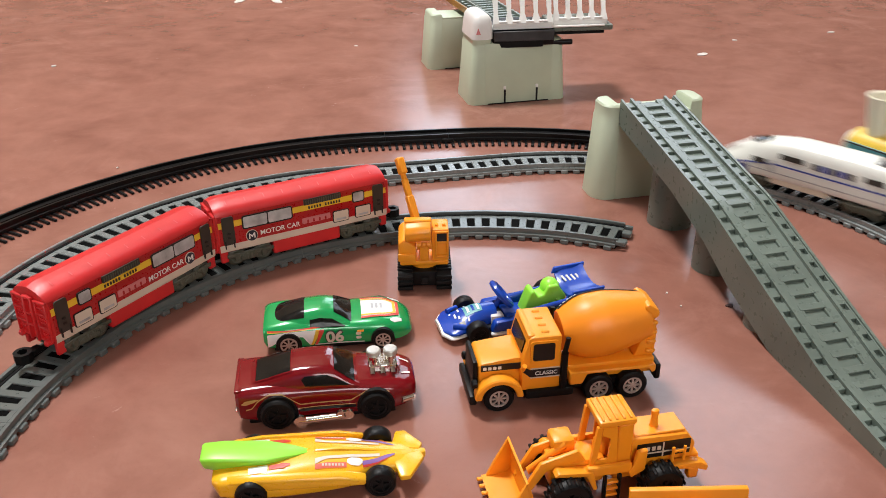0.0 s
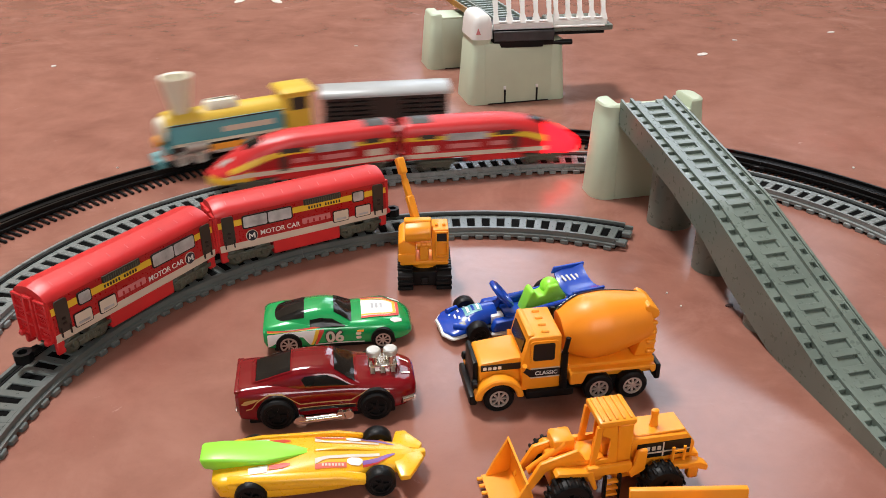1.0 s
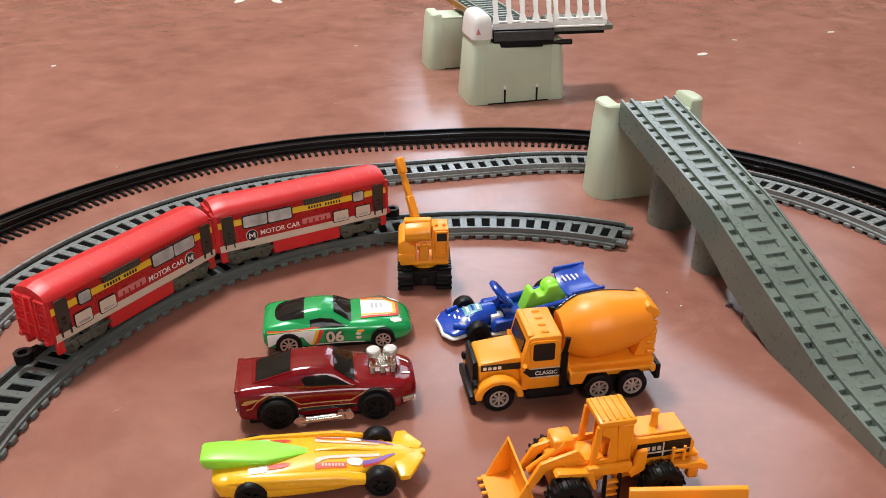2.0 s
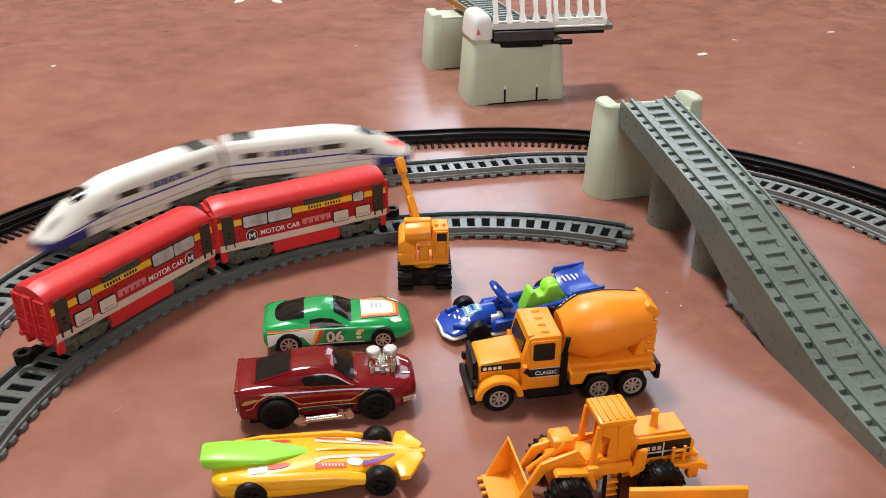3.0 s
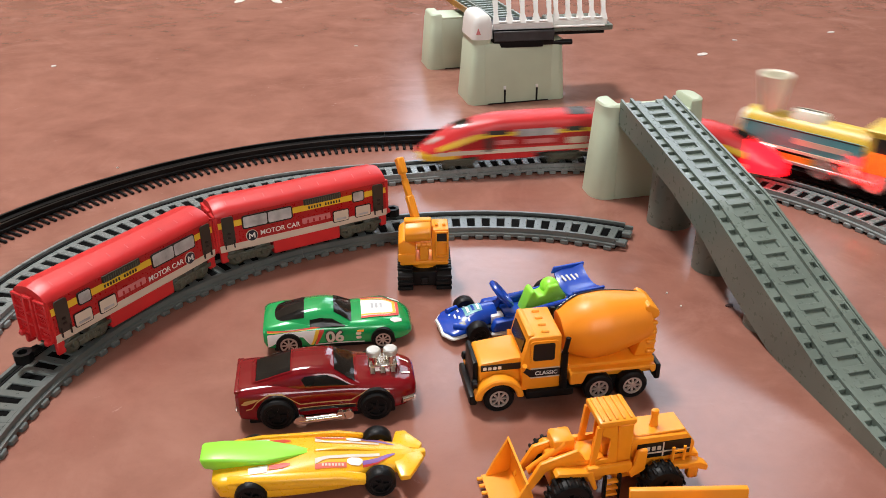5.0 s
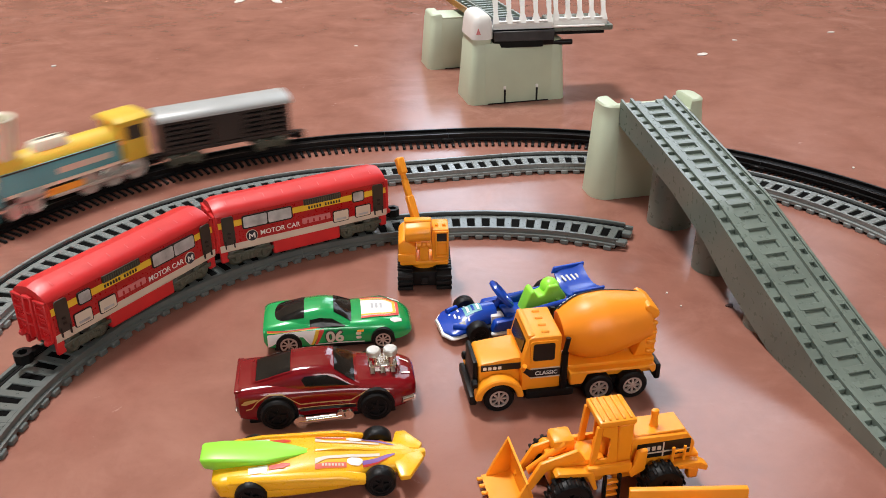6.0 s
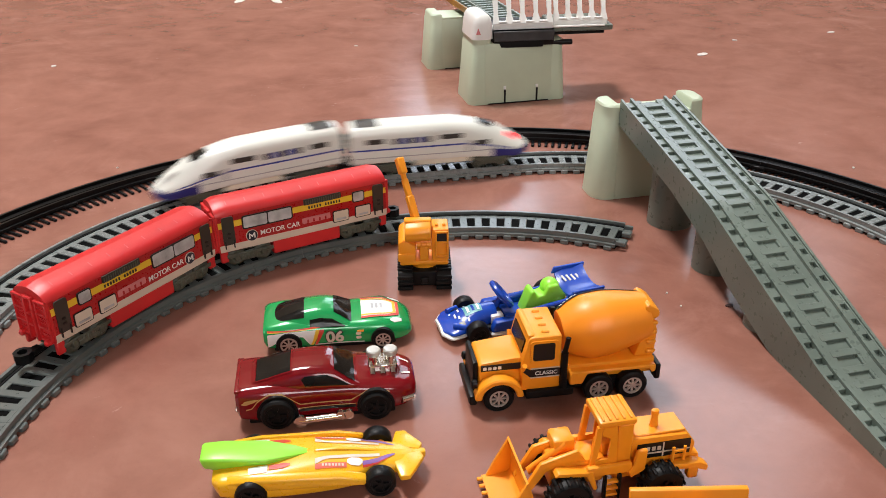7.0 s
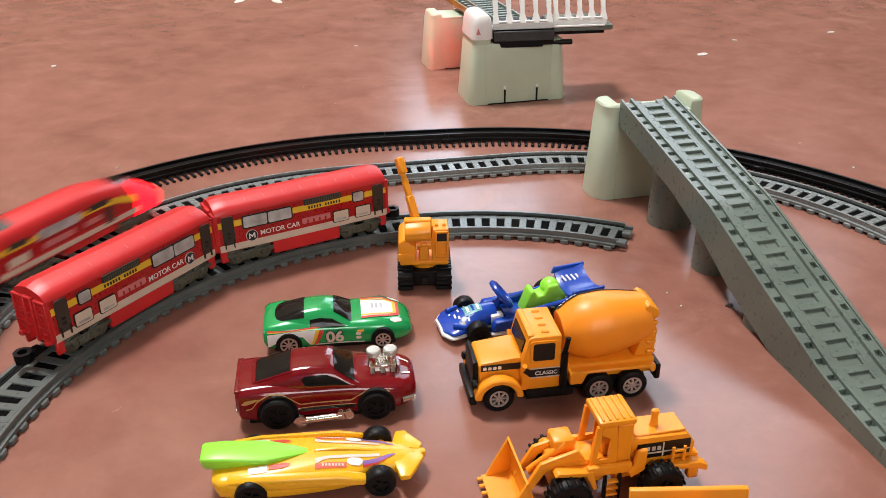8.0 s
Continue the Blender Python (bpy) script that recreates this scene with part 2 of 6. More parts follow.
class Hull:
    """A lofted body along x. Keys: (x, width at sill, width at belt, width at top, z of sill, z of belt, z of top, crown)."""

    def __init__(self, keys, smooth=True, rounds=2):
        self.k, self.smooth, self.rounds = keys, smooth, rounds

    def at(self, x):
        k = self.k
        if x <= k[0][0]:
            return k[0][1:]
        for i in range(len(k) - 1):
            if x <= k[i + 1][0]:
                f = (x - k[i][0]) / (k[i + 1][0] - k[i][0])
                if not self.smooth:
                    return [a + (b - a) * f for a, b in zip(k[i][1:], k[i + 1][1:])]
                p, n = k[max(i - 1, 0)], k[min(i + 2, len(k) - 1)]
                d = k[i + 1][0] - k[i][0]
                out = []
                for j in range(1, len(k[i])):
                    a, b = k[i][j], k[i + 1][j]
                    ta = (b - p[j]) / (k[i + 1][0] - p[0]) * d * 0.8
                    tb = (n[j] - a) / (n[0] - k[i][0]) * d * 0.8
                    f2, f3 = f * f, f * f * f
                    out.append((2 * f3 - 3 * f2 + 1) * a + (f3 - 2 * f2 + f) * ta + (-2 * f3 + 3 * f2) * b + (f3 - f2) * tb)
                return out
        return k[-1][1:]

    def half(self, x):
        ws, wb, wt, zs, zb, zt, cr = self.at(x)
        pts = [(0, zs), (ws * 0.92, zs), (ws, zs + (zb - zs) * 0.12), (wb, zb), (wt, zt), (wt * 0.5, zt + cr * 0.75), (0, zt + cr)]
        for _ in range(self.rounds):
            q = [pts[0]]
            for a, b in zip(pts, pts[1:]):
                q += [(a[0] * 0.75 + b[0] * 0.25, a[1] * 0.75 + b[1] * 0.25), (a[0] * 0.25 + b[0] * 0.75, a[1] * 0.25 + b[1] * 0.75)]
            pts = q + [pts[-1]]
        return pts

    def build(self, bm, n=36, front=True):
        x0, x1 = self.k[0][0], self.k[-1][0]
        rings = []
        for i in range(n + 1):
            x = x0 + (x1 - x0) * i / n
            h = self.half(x)
            rings.append([(x, y, z) for y, z in h] + [(x, -y, z) for y, z in h[-2:0:-1]])
        ring_faces(bm, rings, True, front)
        if not front:
            bm.faces.new([bm.verts.new(p) for p in rings[0]])
        return bm

    def side(self, x, z):
        h = self.half(x)
        best = 0.0
        for (ya, za), (yb, zb) in zip(h, h[1:]):
            if min(za, zb) - 1e-9 <= z <= max(za, zb) + 1e-9 and abs(zb - za) > 1e-9:
                best = max(best, ya + (yb - ya) * (z - za) / (zb - za))
        return best

    def top(self, x, y):
        h = self.half(x)
        best = h[0][1]
        for (ya, za), (yb, zb) in zip(h, h[1:]):
            if min(ya, yb) - 1e-9 <= abs(y) <= max(ya, yb) + 1e-9 and abs(yb - ya) > 1e-9:
                best = max(best, za + (zb - za) * (abs(y) - ya) / (yb - ya))
        return best

    def side_strip(self, bm, rows, s=1, n=16, m=4, off=0.00025):
        """A skin on one flank: rows of (x, low z, high z)."""
        return self.strip(bm, rows, n, m, lambda x, z: (x, s * (self.side(x, z) + off), z))

    def top_strip(self, bm, rows, n=16, m=6, off=0.00025):
        """A skin on the upper side: rows of (x, low y, high y)."""
        return self.strip(bm, rows, n, m, lambda x, y: (x, y, self.top(x, y) + off))

    def strip(self, bm, rows, n, m, put):
        x0, x1 = rows[0][0], rows[-1][0]
        lines = []
        for i in range(n + 1):
            x = x0 + (x1 - x0) * i / n
            lo, hi = rows[-1][1:]
            for a, b in zip(rows, rows[1:]):
                if x <= b[0] + 1e-9:
                    f = (x - a[0]) / (b[0] - a[0])
                    lo, hi = a[1] + (b[1] - a[1]) * f, a[2] + (b[2] - a[2]) * f
                    break
            lines.append([put(x, lo + (hi - lo) * j / m) for j in range(m + 1)])
        return ring_faces(bm, lines, False)


def wheel(parent, x, y, z, r, w, rim_mat=None, spokes=6, rim_r=0.68):
    """A toy wheel on the flank y: tyre, and a spoked rim as its own piece."""
    s = 1 if y > 0 else -1
    bm = mesh()
    turn(bm, [(-w / 2, r * 0.55), (-w / 2, r * 0.88), (-w * 0.36, r * 0.98), (0, r), (w * 0.36, r * 0.98), (w / 2, r * 0.88), (w / 2, rim_r * r * 1.04), (w * 0.28, rim_r * r)], (x, y, z), (0, s, 0), 28)
    ob = part("wheel", bm, RUBBER, parent)
    if rim_mat:
        bm = mesh()
        yo = y + s * w * 0.30
        ro = rim_r * r
        turn(bm, [(-w * 0.1, ro), (w * 0.16, ro), (w * 0.16, ro * 0.80), (w * 0.02, ro * 0.78)], (x, yo, z), (0, s, 0), 24, False)
        turn(bm, [(-w * 0.1, ro * 0.3), (w * 0.14, ro * 0.28), (w * 0.18, ro * 0.12)], (x, yo, z), (0, s, 0), 14)
        for i in range(spokes):
            mm = Matrix.Translation((x, yo, z)) @ Matrix.Rotation(2 * math.pi * i / spokes, 4, "Y")
            box(bm, ro * 0.2, ro * 0.88, -w * 0.06 if s > 0 else -w * 0.12, w * 0.12 if s > 0 else w * 0.06, -ro * 0.10, ro * 0.10, m=mm)
        part("rim", bm, rim_mat, ob)
    return ob


# ------------------------------------------------------------ room
def structure(name, bm, material, label):
    ob = part(name, bm, material, None)
    return tagged(ob, label, name.split("_")[0], kind="structure")


def wall(name, axis, at, out, lo, hi, holes, label, paint=PLASTER):
    """A wall with real openings (a0, a1, z0, z1) in order along it, 0.16 m thick."""
    bm = mesh()
    u, v = sorted((at, at + out * 0.16))
    blocks, last = [], lo
    for a0, a1, z0, z1 in holes:
        blocks += [(last, a0, 0, ROOM_H), (a0, a1, 0, z0), (a0, a1, z1, ROOM_H)]
        last = a1
    for p, q, r, t in blocks + [(last, hi, 0, ROOM_H)]:
        if axis == "x":
            box(bm, u, v, p, q, r, t)
        else:
            box(bm, p, q, u, v, r, t)
    return structure(name, bm, paint, label)


structure("floor", box(mesh(), ROOM_W - 0.2, ROOM_E + 0.2, ROOM_S - 0.2, ROOM_N + 0.2, -0.1, 0.0), FLOOR, "polished dark red oxide cement floor with scuffs")
# The ceiling is unseen; its opening is cut only for the added overhead lamp.
bm = mesh()
for x0, x1, y0, y1 in ((ROOM_W - 0.2, TOP_LAMP_X - 0.33, ROOM_S - 0.2, ROOM_N + 0.2), (TOP_LAMP_X + 0.33, ROOM_E + 0.2, ROOM_S - 0.2, ROOM_N + 0.2), (TOP_LAMP_X - 0.33, TOP_LAMP_X + 0.33, ROOM_S - 0.2, TOP_LAMP_Y - 0.33), (TOP_LAMP_X - 0.33, TOP_LAMP_X + 0.33, TOP_LAMP_Y + 0.33, ROOM_N + 0.2)):
    box(bm, x0, x1, y0, y1, ROOM_H, ROOM_H + 0.1)
structure("ceiling", bm, CEILING, "unseen white ceiling with an assumed square opening for the overhead lamp")
wall("wall_west", "x", ROOM_W, -1, ROOM_S, ROOM_N, [(-1.35, 0.45, 0.95, 2.4)], "unseen cream plastered wall with an assumed window opening")
# Out of view; brown tone weakens the floor glare, right-hand opening is added.
wall("wall_north", "y", ROOM_N, 1, ROOM_W, ROOM_E, [(-0.11, 0.28, 0.42, 1.42), (0.38, 1.12, 0.88, 2.02)], "unseen wall darkened to brown to weaken its floor reflection, with two assumed openings", UNSEEN_WALL_BROWN)
# Unseen wall, opened only to let the added fill lamp through.
wall("wall_south", "y", ROOM_S, -1, ROOM_W, ROOM_E, [(-0.45, 1.15, 1.1, 2.35)], "unseen cream plastered wall with an assumed window opening")
structure("wall_east", box(mesh(), ROOM_E, ROOM_E + 0.16, ROOM_S, ROOM_N, 0, ROOM_H), PLASTER, "plain cream plastered wall of the room")


# ------------------------------------------------------------ railway
RAIL_Z, HALF_GAUGE = 0.007, 0.0117


class Path:
    """Track centre line of straights and right-hand arcs: segments of (length, radius or 0)."""

    def __init__(self, x, y, h, segs):
        self.segs, self.n = [], 0.0
        for length, r in segs:
            self.segs.append((self.n, x, y, h, length, r))
            self.n += length
            x, y, h = self.step(x, y, h, length, r)

    @staticmethod
    def step(x, y, h, e, r):
        if not r:
            return x + e * math.cos(h), y + e * math.sin(h), h
        h2 = h - e / r
        return x + r * math.sin(h) - r * math.sin(h2), y - r * math.cos(h) + r * math.cos(h2), h2

    def at(self, d, closed=True):
        d = d % self.n if closed else d
        for s0, x, y, h, length, r in self.segs:
            if d <= s0 + length + 1e-9:
                return self.step(x, y, h, d - s0, r)
        s0, x, y, h, length, r = self.segs[-1]
        return self.step(x, y, h, d - s0, r)


def loop(cx, cy, psi, s1, r, s2):
    """A closed loop of four quarter turns with straights s1 and s2 between them; (cx, cy) lies midway between the two far arc centres."""
    q = math.pi / 2 * r
    x = cx - s1 / 2 * math.cos(psi) - r * math.sin(psi)
    y = cy - s1 / 2 * math.sin(psi) + r * math.cos(psi)
    return Path(x, y, psi, [(s1, 0), (q, r), (s2, 0), (q, r), (s1, 0), (q, r), (s2, 0), (q, r)])


OUT_GAUGE = 0.0060
MIDDLE = loop(0.0293, 0.3746, 0.1932, 0.1181, 0.2112, 0.3246)
OUTER = loop(0.0163, 0.3430, 0.1184, 0.0497, 0.3110, 0.3352)
INNER_C, INNER_R = (0.0200, 0.2762), 0.2162


def inner_path():
    a = radians(205)
    return Path(INNER_C[0] + INNER_R * math.cos(a), INNER_C[1] + INNER_R * math.sin(a), a - math.pi / 2, [(INNER_R * radians(205 - 66), INNER_R)])


INNER = inner_path()


def rail_mesh(path, d0, d1, off, tall=0.0):
    """One rail: foot, web and head, with no channel cut beside it."""
    s = 1 if off > 0 else -1
    wide = 0.0044 if tall else 0.0058
    prof = [(-wide, 0.0018), (0.0024, 0.0018), (0.0024, 0.0038), (0.0009, 0.0042), (0.0009, 0.0070 + tall), (-0.0009, 0.0070 + tall), (-0.0009, 0.0050), (-wide, 0.0046)]
    n = max(3, int((d1 - d0) / 0.006))
    rings = []
    for i in range(n + 1):
        x, y, h = path.at(d0 + (d1 - d0) * i / n, path is not INNER)
        rings.append([(x - (off + s * u) * math.sin(h), y + (off + s * u) * math.cos(h), z) for u, z in prof])
    return ring_faces(mesh(), rings)


def track_section(path, d0, d1, pitch, tie_w, material, label, group, tongue=False):
    """One plug-in section of track: two rails, its sleepers and the joiners at its end."""
    x, y, h = path.at((d0 + d1) / 2, path is not INNER)
    ob = thing("track_section", pose(x, y, 0, 0, 0, math.degrees(h)), label, "toy track", group)
    inv = ob.matrix_world.inverted()
    g = OUT_GAUGE if path is OUTER else HALF_GAUGE
    for off in (g, -g):
        bm = rail_mesh(path, d0 + 0.0001, d1 - 0.0001, off, 0.0001 if path is OUTER else 0.0)
        bmesh.ops.transform(bm, matrix=inv, verts=bm.verts)
        rail = part("rail", bm, material, ob)
        # No flange channel is cut; a black strip paints its shade along the rail.
        if path is not OUTER:
            side = 1 if off > 0 else -1
            n = max(3, int((d1 - d0) / 0.008))
            rings = []
            for i in range(n + 1):
                x, y, h = path.at(d0 + (d1 - d0) * i / n, path is not INNER)
                rings.append([inv @ Vector((x - (off + side * u) * math.sin(h), y + (off + side * u) * math.cos(h), z)) for u, z in ((-0.0026, 0.0046), (-0.0008, 0.0046), (-0.0008, 0.0053), (-0.0026, 0.0053))])
            part("groove_shade", ring_faces(mesh(), rings), TRACK_BLACK, rail, "black strip for the shade of the flange groove")
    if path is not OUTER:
        # Shallow black sheet: the shade in the openings between sleepers, put into colour.
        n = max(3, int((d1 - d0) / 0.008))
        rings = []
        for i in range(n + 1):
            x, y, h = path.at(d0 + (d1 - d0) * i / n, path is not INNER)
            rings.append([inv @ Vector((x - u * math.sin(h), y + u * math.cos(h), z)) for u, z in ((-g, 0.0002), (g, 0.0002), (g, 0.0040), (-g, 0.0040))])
        part("shade_sheet", ring_faces(mesh(), rings), SHADE_BLACK, ob, "black sheet standing in for the shade between the sleepers")
    count = max(2, round((d1 - d0) / pitch))
    bm = box(mesh(), -tie_w / 2, tie_w / 2, -g - (0.0125 if path is OUTER else 0.0038), g + (0.0125 if path is OUTER else 0.0038), 0, 0.0016 if path is OUTER else 0.0027, 0.0004, 1)
    box(bm, -tie_w / 2, tie_w / 2, -g + 0.0006, g - 0.0006, 0.0010, 0.0036 if path is OUTER else 0.0049, 0.0003, 1)
    bmesh.ops.recalc_face_normals(bm, faces=bm.faces)
    me = bpy.data.meshes.new("sleeper")
    bm.to_mesh(me)
    bm.free()
    finish(me, material)
    for i in range(count):
        x, y, h = path.at(d0 + (d1 - d0) * (i + 0.5) / count, path is not INNER)
        tie = new("sleeper", me)
        tie.parent = ob
        tie.matrix_local = inv @ pose(x, y, 0, 0, 0, math.degrees(h))
    x, y, h = path.at(d1, path is not INNER)
    mm = inv @ pose(x, y, 0, 0, 0, math.degrees(h))
    bm = mesh()
    for yy in (-0.0065, 0.0065):
        box(bm, -0.006, 0.0055 if tongue else 0.004, yy - 0.003, yy + 0.003, 0.001, 0.0040, 0.0006, 1, mm)
    part("joiner", bm, material, ob)
    if tongue:
        for yy in (g, -g):
            part("rail_pin", box(mesh(), -0.002, 0.0050, yy - 0.0012, yy + 0.0012, 0.0030, 0.0056, 0.0004, 1, mm), material, ob)
    return ob


def lay(path, cuts, pitch, tie_w, material, label, group):
    for a, b in zip(cuts, cuts[1:]):
        track_section(path, a, b, pitch, tie_w, material, label, group, tongue=path is INNER and b == cuts[-1])


def quarter_cuts(path, first):
    """Two sections to a quarter turn, one to a straight."""
    cuts = [first]
    for s0, _, _, _, length, r in path.segs:
        cuts += [s0 + length / 2, s0 + length] if r else [s0 + length]
    return cuts


lay(INNER, [0, INNER.n * 0.215, INNER.n * 0.61, INNER.n], 0.0092, 0.0046, TRACK_DARK, "dark grey plastic curved toy train track section", "inner siding track sections")
lay(MIDDLE, quarter_cuts(MIDDLE, 0.0), 0.0092, 0.0046, TRACK_GREY, "grey plastic toy train track section with ladder sleepers", "middle loop track sections")
lay(OUTER, quarter_cuts(OUTER, 0.0), 0.0054, 0.0022, TRACK_BLACK, "black plastic toy train track section on the floor", "outer loop track sections")


def on_track(path, d, back):
    """The pose of a car whose two bogies stand at d and d - back on the track."""
    xa, ya, _ = path.at(d)
    xb, yb, _ = path.at(d - back)
    return pose((xa + xb) / 2, (ya + yb) / 2, RAIL_Z, 0, 0, math.degrees(math.atan2(ya - yb, xa - xb)))


# ------------------------------------------------------------ ramp, piers and bridge
RAMP_X, RAMP_Y, RAMP_H = 0.1165, 0.5310, -76.956


def ramp_top(s):
    """Height of the ramp's rim along it: straight fall, then an easing foot."""
    if s < 0.11:
        return 0.0668 - 0.178 * s
    if s < 0.22:
        u = (s - 0.11) / 0.11
        return 0.0472 - 0.0338 * u
    u = min(1.0, (s - 0.22) / 0.10)
    return 0.0134 - 0.0170 * u + 0.0075 * u * u


def ramp_low(s):
    """Lower edge of the flank: a shallow beam at the top that deepens towards the foot."""
    return max(0.0, ramp_top(s) - 0.0165 - 0.0080 * min(1.0, max(0.0, (s - 0.07) / 0.07)))


def ramp():
    """Sloping track bridge on the ramp's own axes: x down the slope, y to its left when going down; its near rim lies at y = 0."""
    ob = thing("track_ramp", pose(RAMP_X, RAMP_Y, 0, 0, 0, RAMP_H), "dark grey plastic track ramp sloping down from a pier", "toy ramp")
    w, end = 0.038, 0.33
    # near flank is y = 0, far flank y = w
    st = [-0.0085 + (end + 0.0085) * i / 48 for i in range(49)]
    for y0, y1 in ((0.0, 0.0022), (w - 0.0022, w)):
        rings = [[(s, y0, ramp_low(s)), (s, y1, ramp_low(s)), (s, y1, ramp_top(s) - 0.0006), (s, y0, ramp_top(s) - 0.0006)] for s in st]
        part("side_wall", ring_faces(mesh(), rings), RAMP_GREY, ob)
    rings = [[(s, 0.0022, ramp_top(s) - 0.0066), (s, w - 0.0022, ramp_top(s) - 0.0066), (s, w - 0.0022, ramp_top(s) - 0.0030), (s, 0.0022, ramp_top(s) - 0.0030)] for s in st]
    part("deck", ring_faces(mesh(), rings), RAMP_GREY, ob)
    for y0, y1 in ((0.0064, 0.0082), (w - 0.0082, w - 0.0064)):
        rings = [[(s, y0, ramp_top(s) - 0.0036), (s, y1, ramp_top(s) - 0.0036), (s, y1, ramp_top(s) + 0.0006), (s, y0, ramp_top(s) + 0.0006)] for s in st]
        part("rail", ring_faces(mesh(), rings), RAMP_GREY, ob)
    for y0, y1 in ((0.0082, 0.0122), (w - 0.0122, w - 0.0082)):
        rings = [[(s, y0, ramp_top(s) - 0.0036), (s, y1, ramp_top(s) - 0.0036), (s, y1, ramp_top(s) - 0.0014), (s, y0, ramp_top(s) - 0.0014)] for s in st]
        part("deck_margin", ring_faces(mesh(), rings), RAMP_GREY, ob)
    for y0, y1 in ((0.0, 0.0014), (w - 0.0014, w)):
        rings = [[(s, y0, ramp_top(s) - 0.0006), (s, y1, ramp_top(s) - 0.0006), (s, y1, ramp_top(s) + 0.0004), (s, y0, ramp_top(s) + 0.0004)] for s in st]
        part("rim", ring_faces(mesh(), rings), RAMP_GREY, ob)
    pitch = 0.0092
    for i in range(35):
        s = 0.0002 + pitch * (i - 0.2)
        tilt = math.degrees(math.atan2(ramp_top(s - 0.003) - ramp_top(s + 0.003), 0.006))
        mm = pose(s, 0, ramp_top(s) - 0.0036, 0, tilt, 0)
        part("sleeper", box(mesh(), -pitch * 0.21, pitch * 0.21, 0.0120, w - 0.0120, 0, 0.0023, 0.0002, 1, mm), RAMP_GREY, ob)
        for y0 in (0.0014, w - 0.0064):
            part("sleeper_end", box(mesh(), -pitch * 0.44, pitch * 0.20, y0, y0 + 0.0050, 0, 0.0028, 0.0002, 1, mm), RAMP_GREY, ob)
    for y0 in (0.0120, w - 0.0136):
        rings = [[(s, y0, ramp_top(s) - 0.0036), (s, y0 + 0.0016, ramp_top(s) - 0.0036), (s, y0 + 0.0016, ramp_top(s) - 0.0015), (s, y0, ramp_top(s) - 0.0015)] for s in st]
        part("panel_edge", ring_faces(mesh(), rings), RAMP_GREY, ob)
    for s, y, r in ((0.035, 0.0205, 0.0140), (0.097, 0.0168, 0.0118), (0.160, 0.0125, 0.0112)):
        bm = turn(mesh(), [(0, r), (max(0.004, ramp_low(s - 0.012) + 0.004), r * 0.94)], (s, y, 0), (0, 0, 1), 28)
        part("leg", bm, RAMP_GREY, ob)
    return ob


ramp()


def pier(m, width, depth, label, slots=(), height=0.055, post=0.0062, cap=None):
    """A bridge pier across local x: two tapered posts with round outer flanks and cut heads, and a wall flush between them."""
    ob = thing("bridge_pier", m, label, "toy bridge pier", "bridge piers")
    pw = 0.0235
    reach = width / 2 - pw * 0.62
    wall_pts = [(-reach, -depth / 2 - 0.0003, 0), (reach, -depth / 2 - 0.0003, 0), (reach, -depth / 2 + 0.0027, height), (-reach, -depth / 2 + 0.0027, height)]
    part("wall", soften(slab(mesh(), wall_pts, (0, depth - 0.0030, 0)), 0.0004), PIER_CREAM, ob)
    if not cap:
        part("lip", soften(box(mesh(), -reach + 0.0004, reach - 0.0004, -depth / 2 + 0.0024, depth / 2 - 0.0040, height, height + 0.0018), 0.0005, 1), PIER_CREAM, ob)
    for sx in (-1, 1):
        cx = sx * (width / 2 - pw / 2)

        def ring(z, g, lean=0.0, cut=0.0):
            pts = []
            for x, y in rounded(pw - 2 * g, depth - 2 * g, (min(pw, depth) / 2 - g) * (0.90 if depth < 0.035 else 0.60), 8):
                if cut and sx * x < -cut:
                    x = -sx * cut
                pts.append((cx + lean * -sx + x, y, z))
            return pts

        h = height + (post if not cap else 0.0)
        rings = [ring(0, 0), ring(0.0010, 0), ring(height - 0.0016, 0.0027, 0.0010), ring(height - 0.0010, 0.0031, 0.0010), ring(height, 0.0031, 0.0010)]
        if cap and sx < 0:
            rings += [ring(height + 0.0050, 0.0034, 0.0010)]
        if not cap:
            # the head is cut off along its inner side
            rings += [ring(height + 0.0002, 0.0032, 0.0010, 0.0030), ring(h - 0.0016, 0.0034, 0.0010, 0.0022), ring(h - 0.0004, 0.0044, 0.0010, 0.0016), ring(h, 0.0062, 0.0010, 0.0012)]
        p = part("post", ring_faces(mesh(), rings), PIER_CREAM, ob)
        if not cap:
            part("seam", box(mesh(), min(sx * reach, sx * (reach - 0.0005)), max(sx * reach, sx * (reach - 0.0005)), -depth / 2 - 0.0004, -depth / 2 + 0.001, 0.0004, 0.0030, 0.0001, 1), PIER_CREAM, p)
        if cap and sx < 0:
            cap_ob = part("cap", ring_faces(mesh(), [ring(height + 0.0040, 0.0022, 0.0010), ring(height + cap * 0.62, 0.0030, 0.0012), ring(height + cap * 0.82, 0.0040, 0.0012), ring(height + cap * 0.94, 0.0062, 0.0012), ring(height + cap, 0.0095, 0.0012)]), WHITE_PLASTIC, p, "white rounded post cap")
            tri = [(cx - 0.0054, -depth / 2 + 0.0020, height + 0.0090), (cx - 0.0016, -depth / 2 + 0.0016, height + 0.0086), (cx - 0.0036, -depth / 2 + 0.0026, height + 0.0140)]
            part("warning_mark", slab(mesh(), tri, (0, 0.0030, 0)), PINK_PRINT, cap_ob, "small faded red triangle")
    for f in slots:
        x = -width / 2 + width * f
        # Black box on the uncut face, in place of the slot's inner shade.
        part("slot_shade", box(mesh(), x - 0.0008, x + 0.0008, -depth / 2 - 0.0008, -depth / 2 + 0.004, 0.0004, 0.0125, 0.0002, 1), BLACK_PLASTIC, ob)
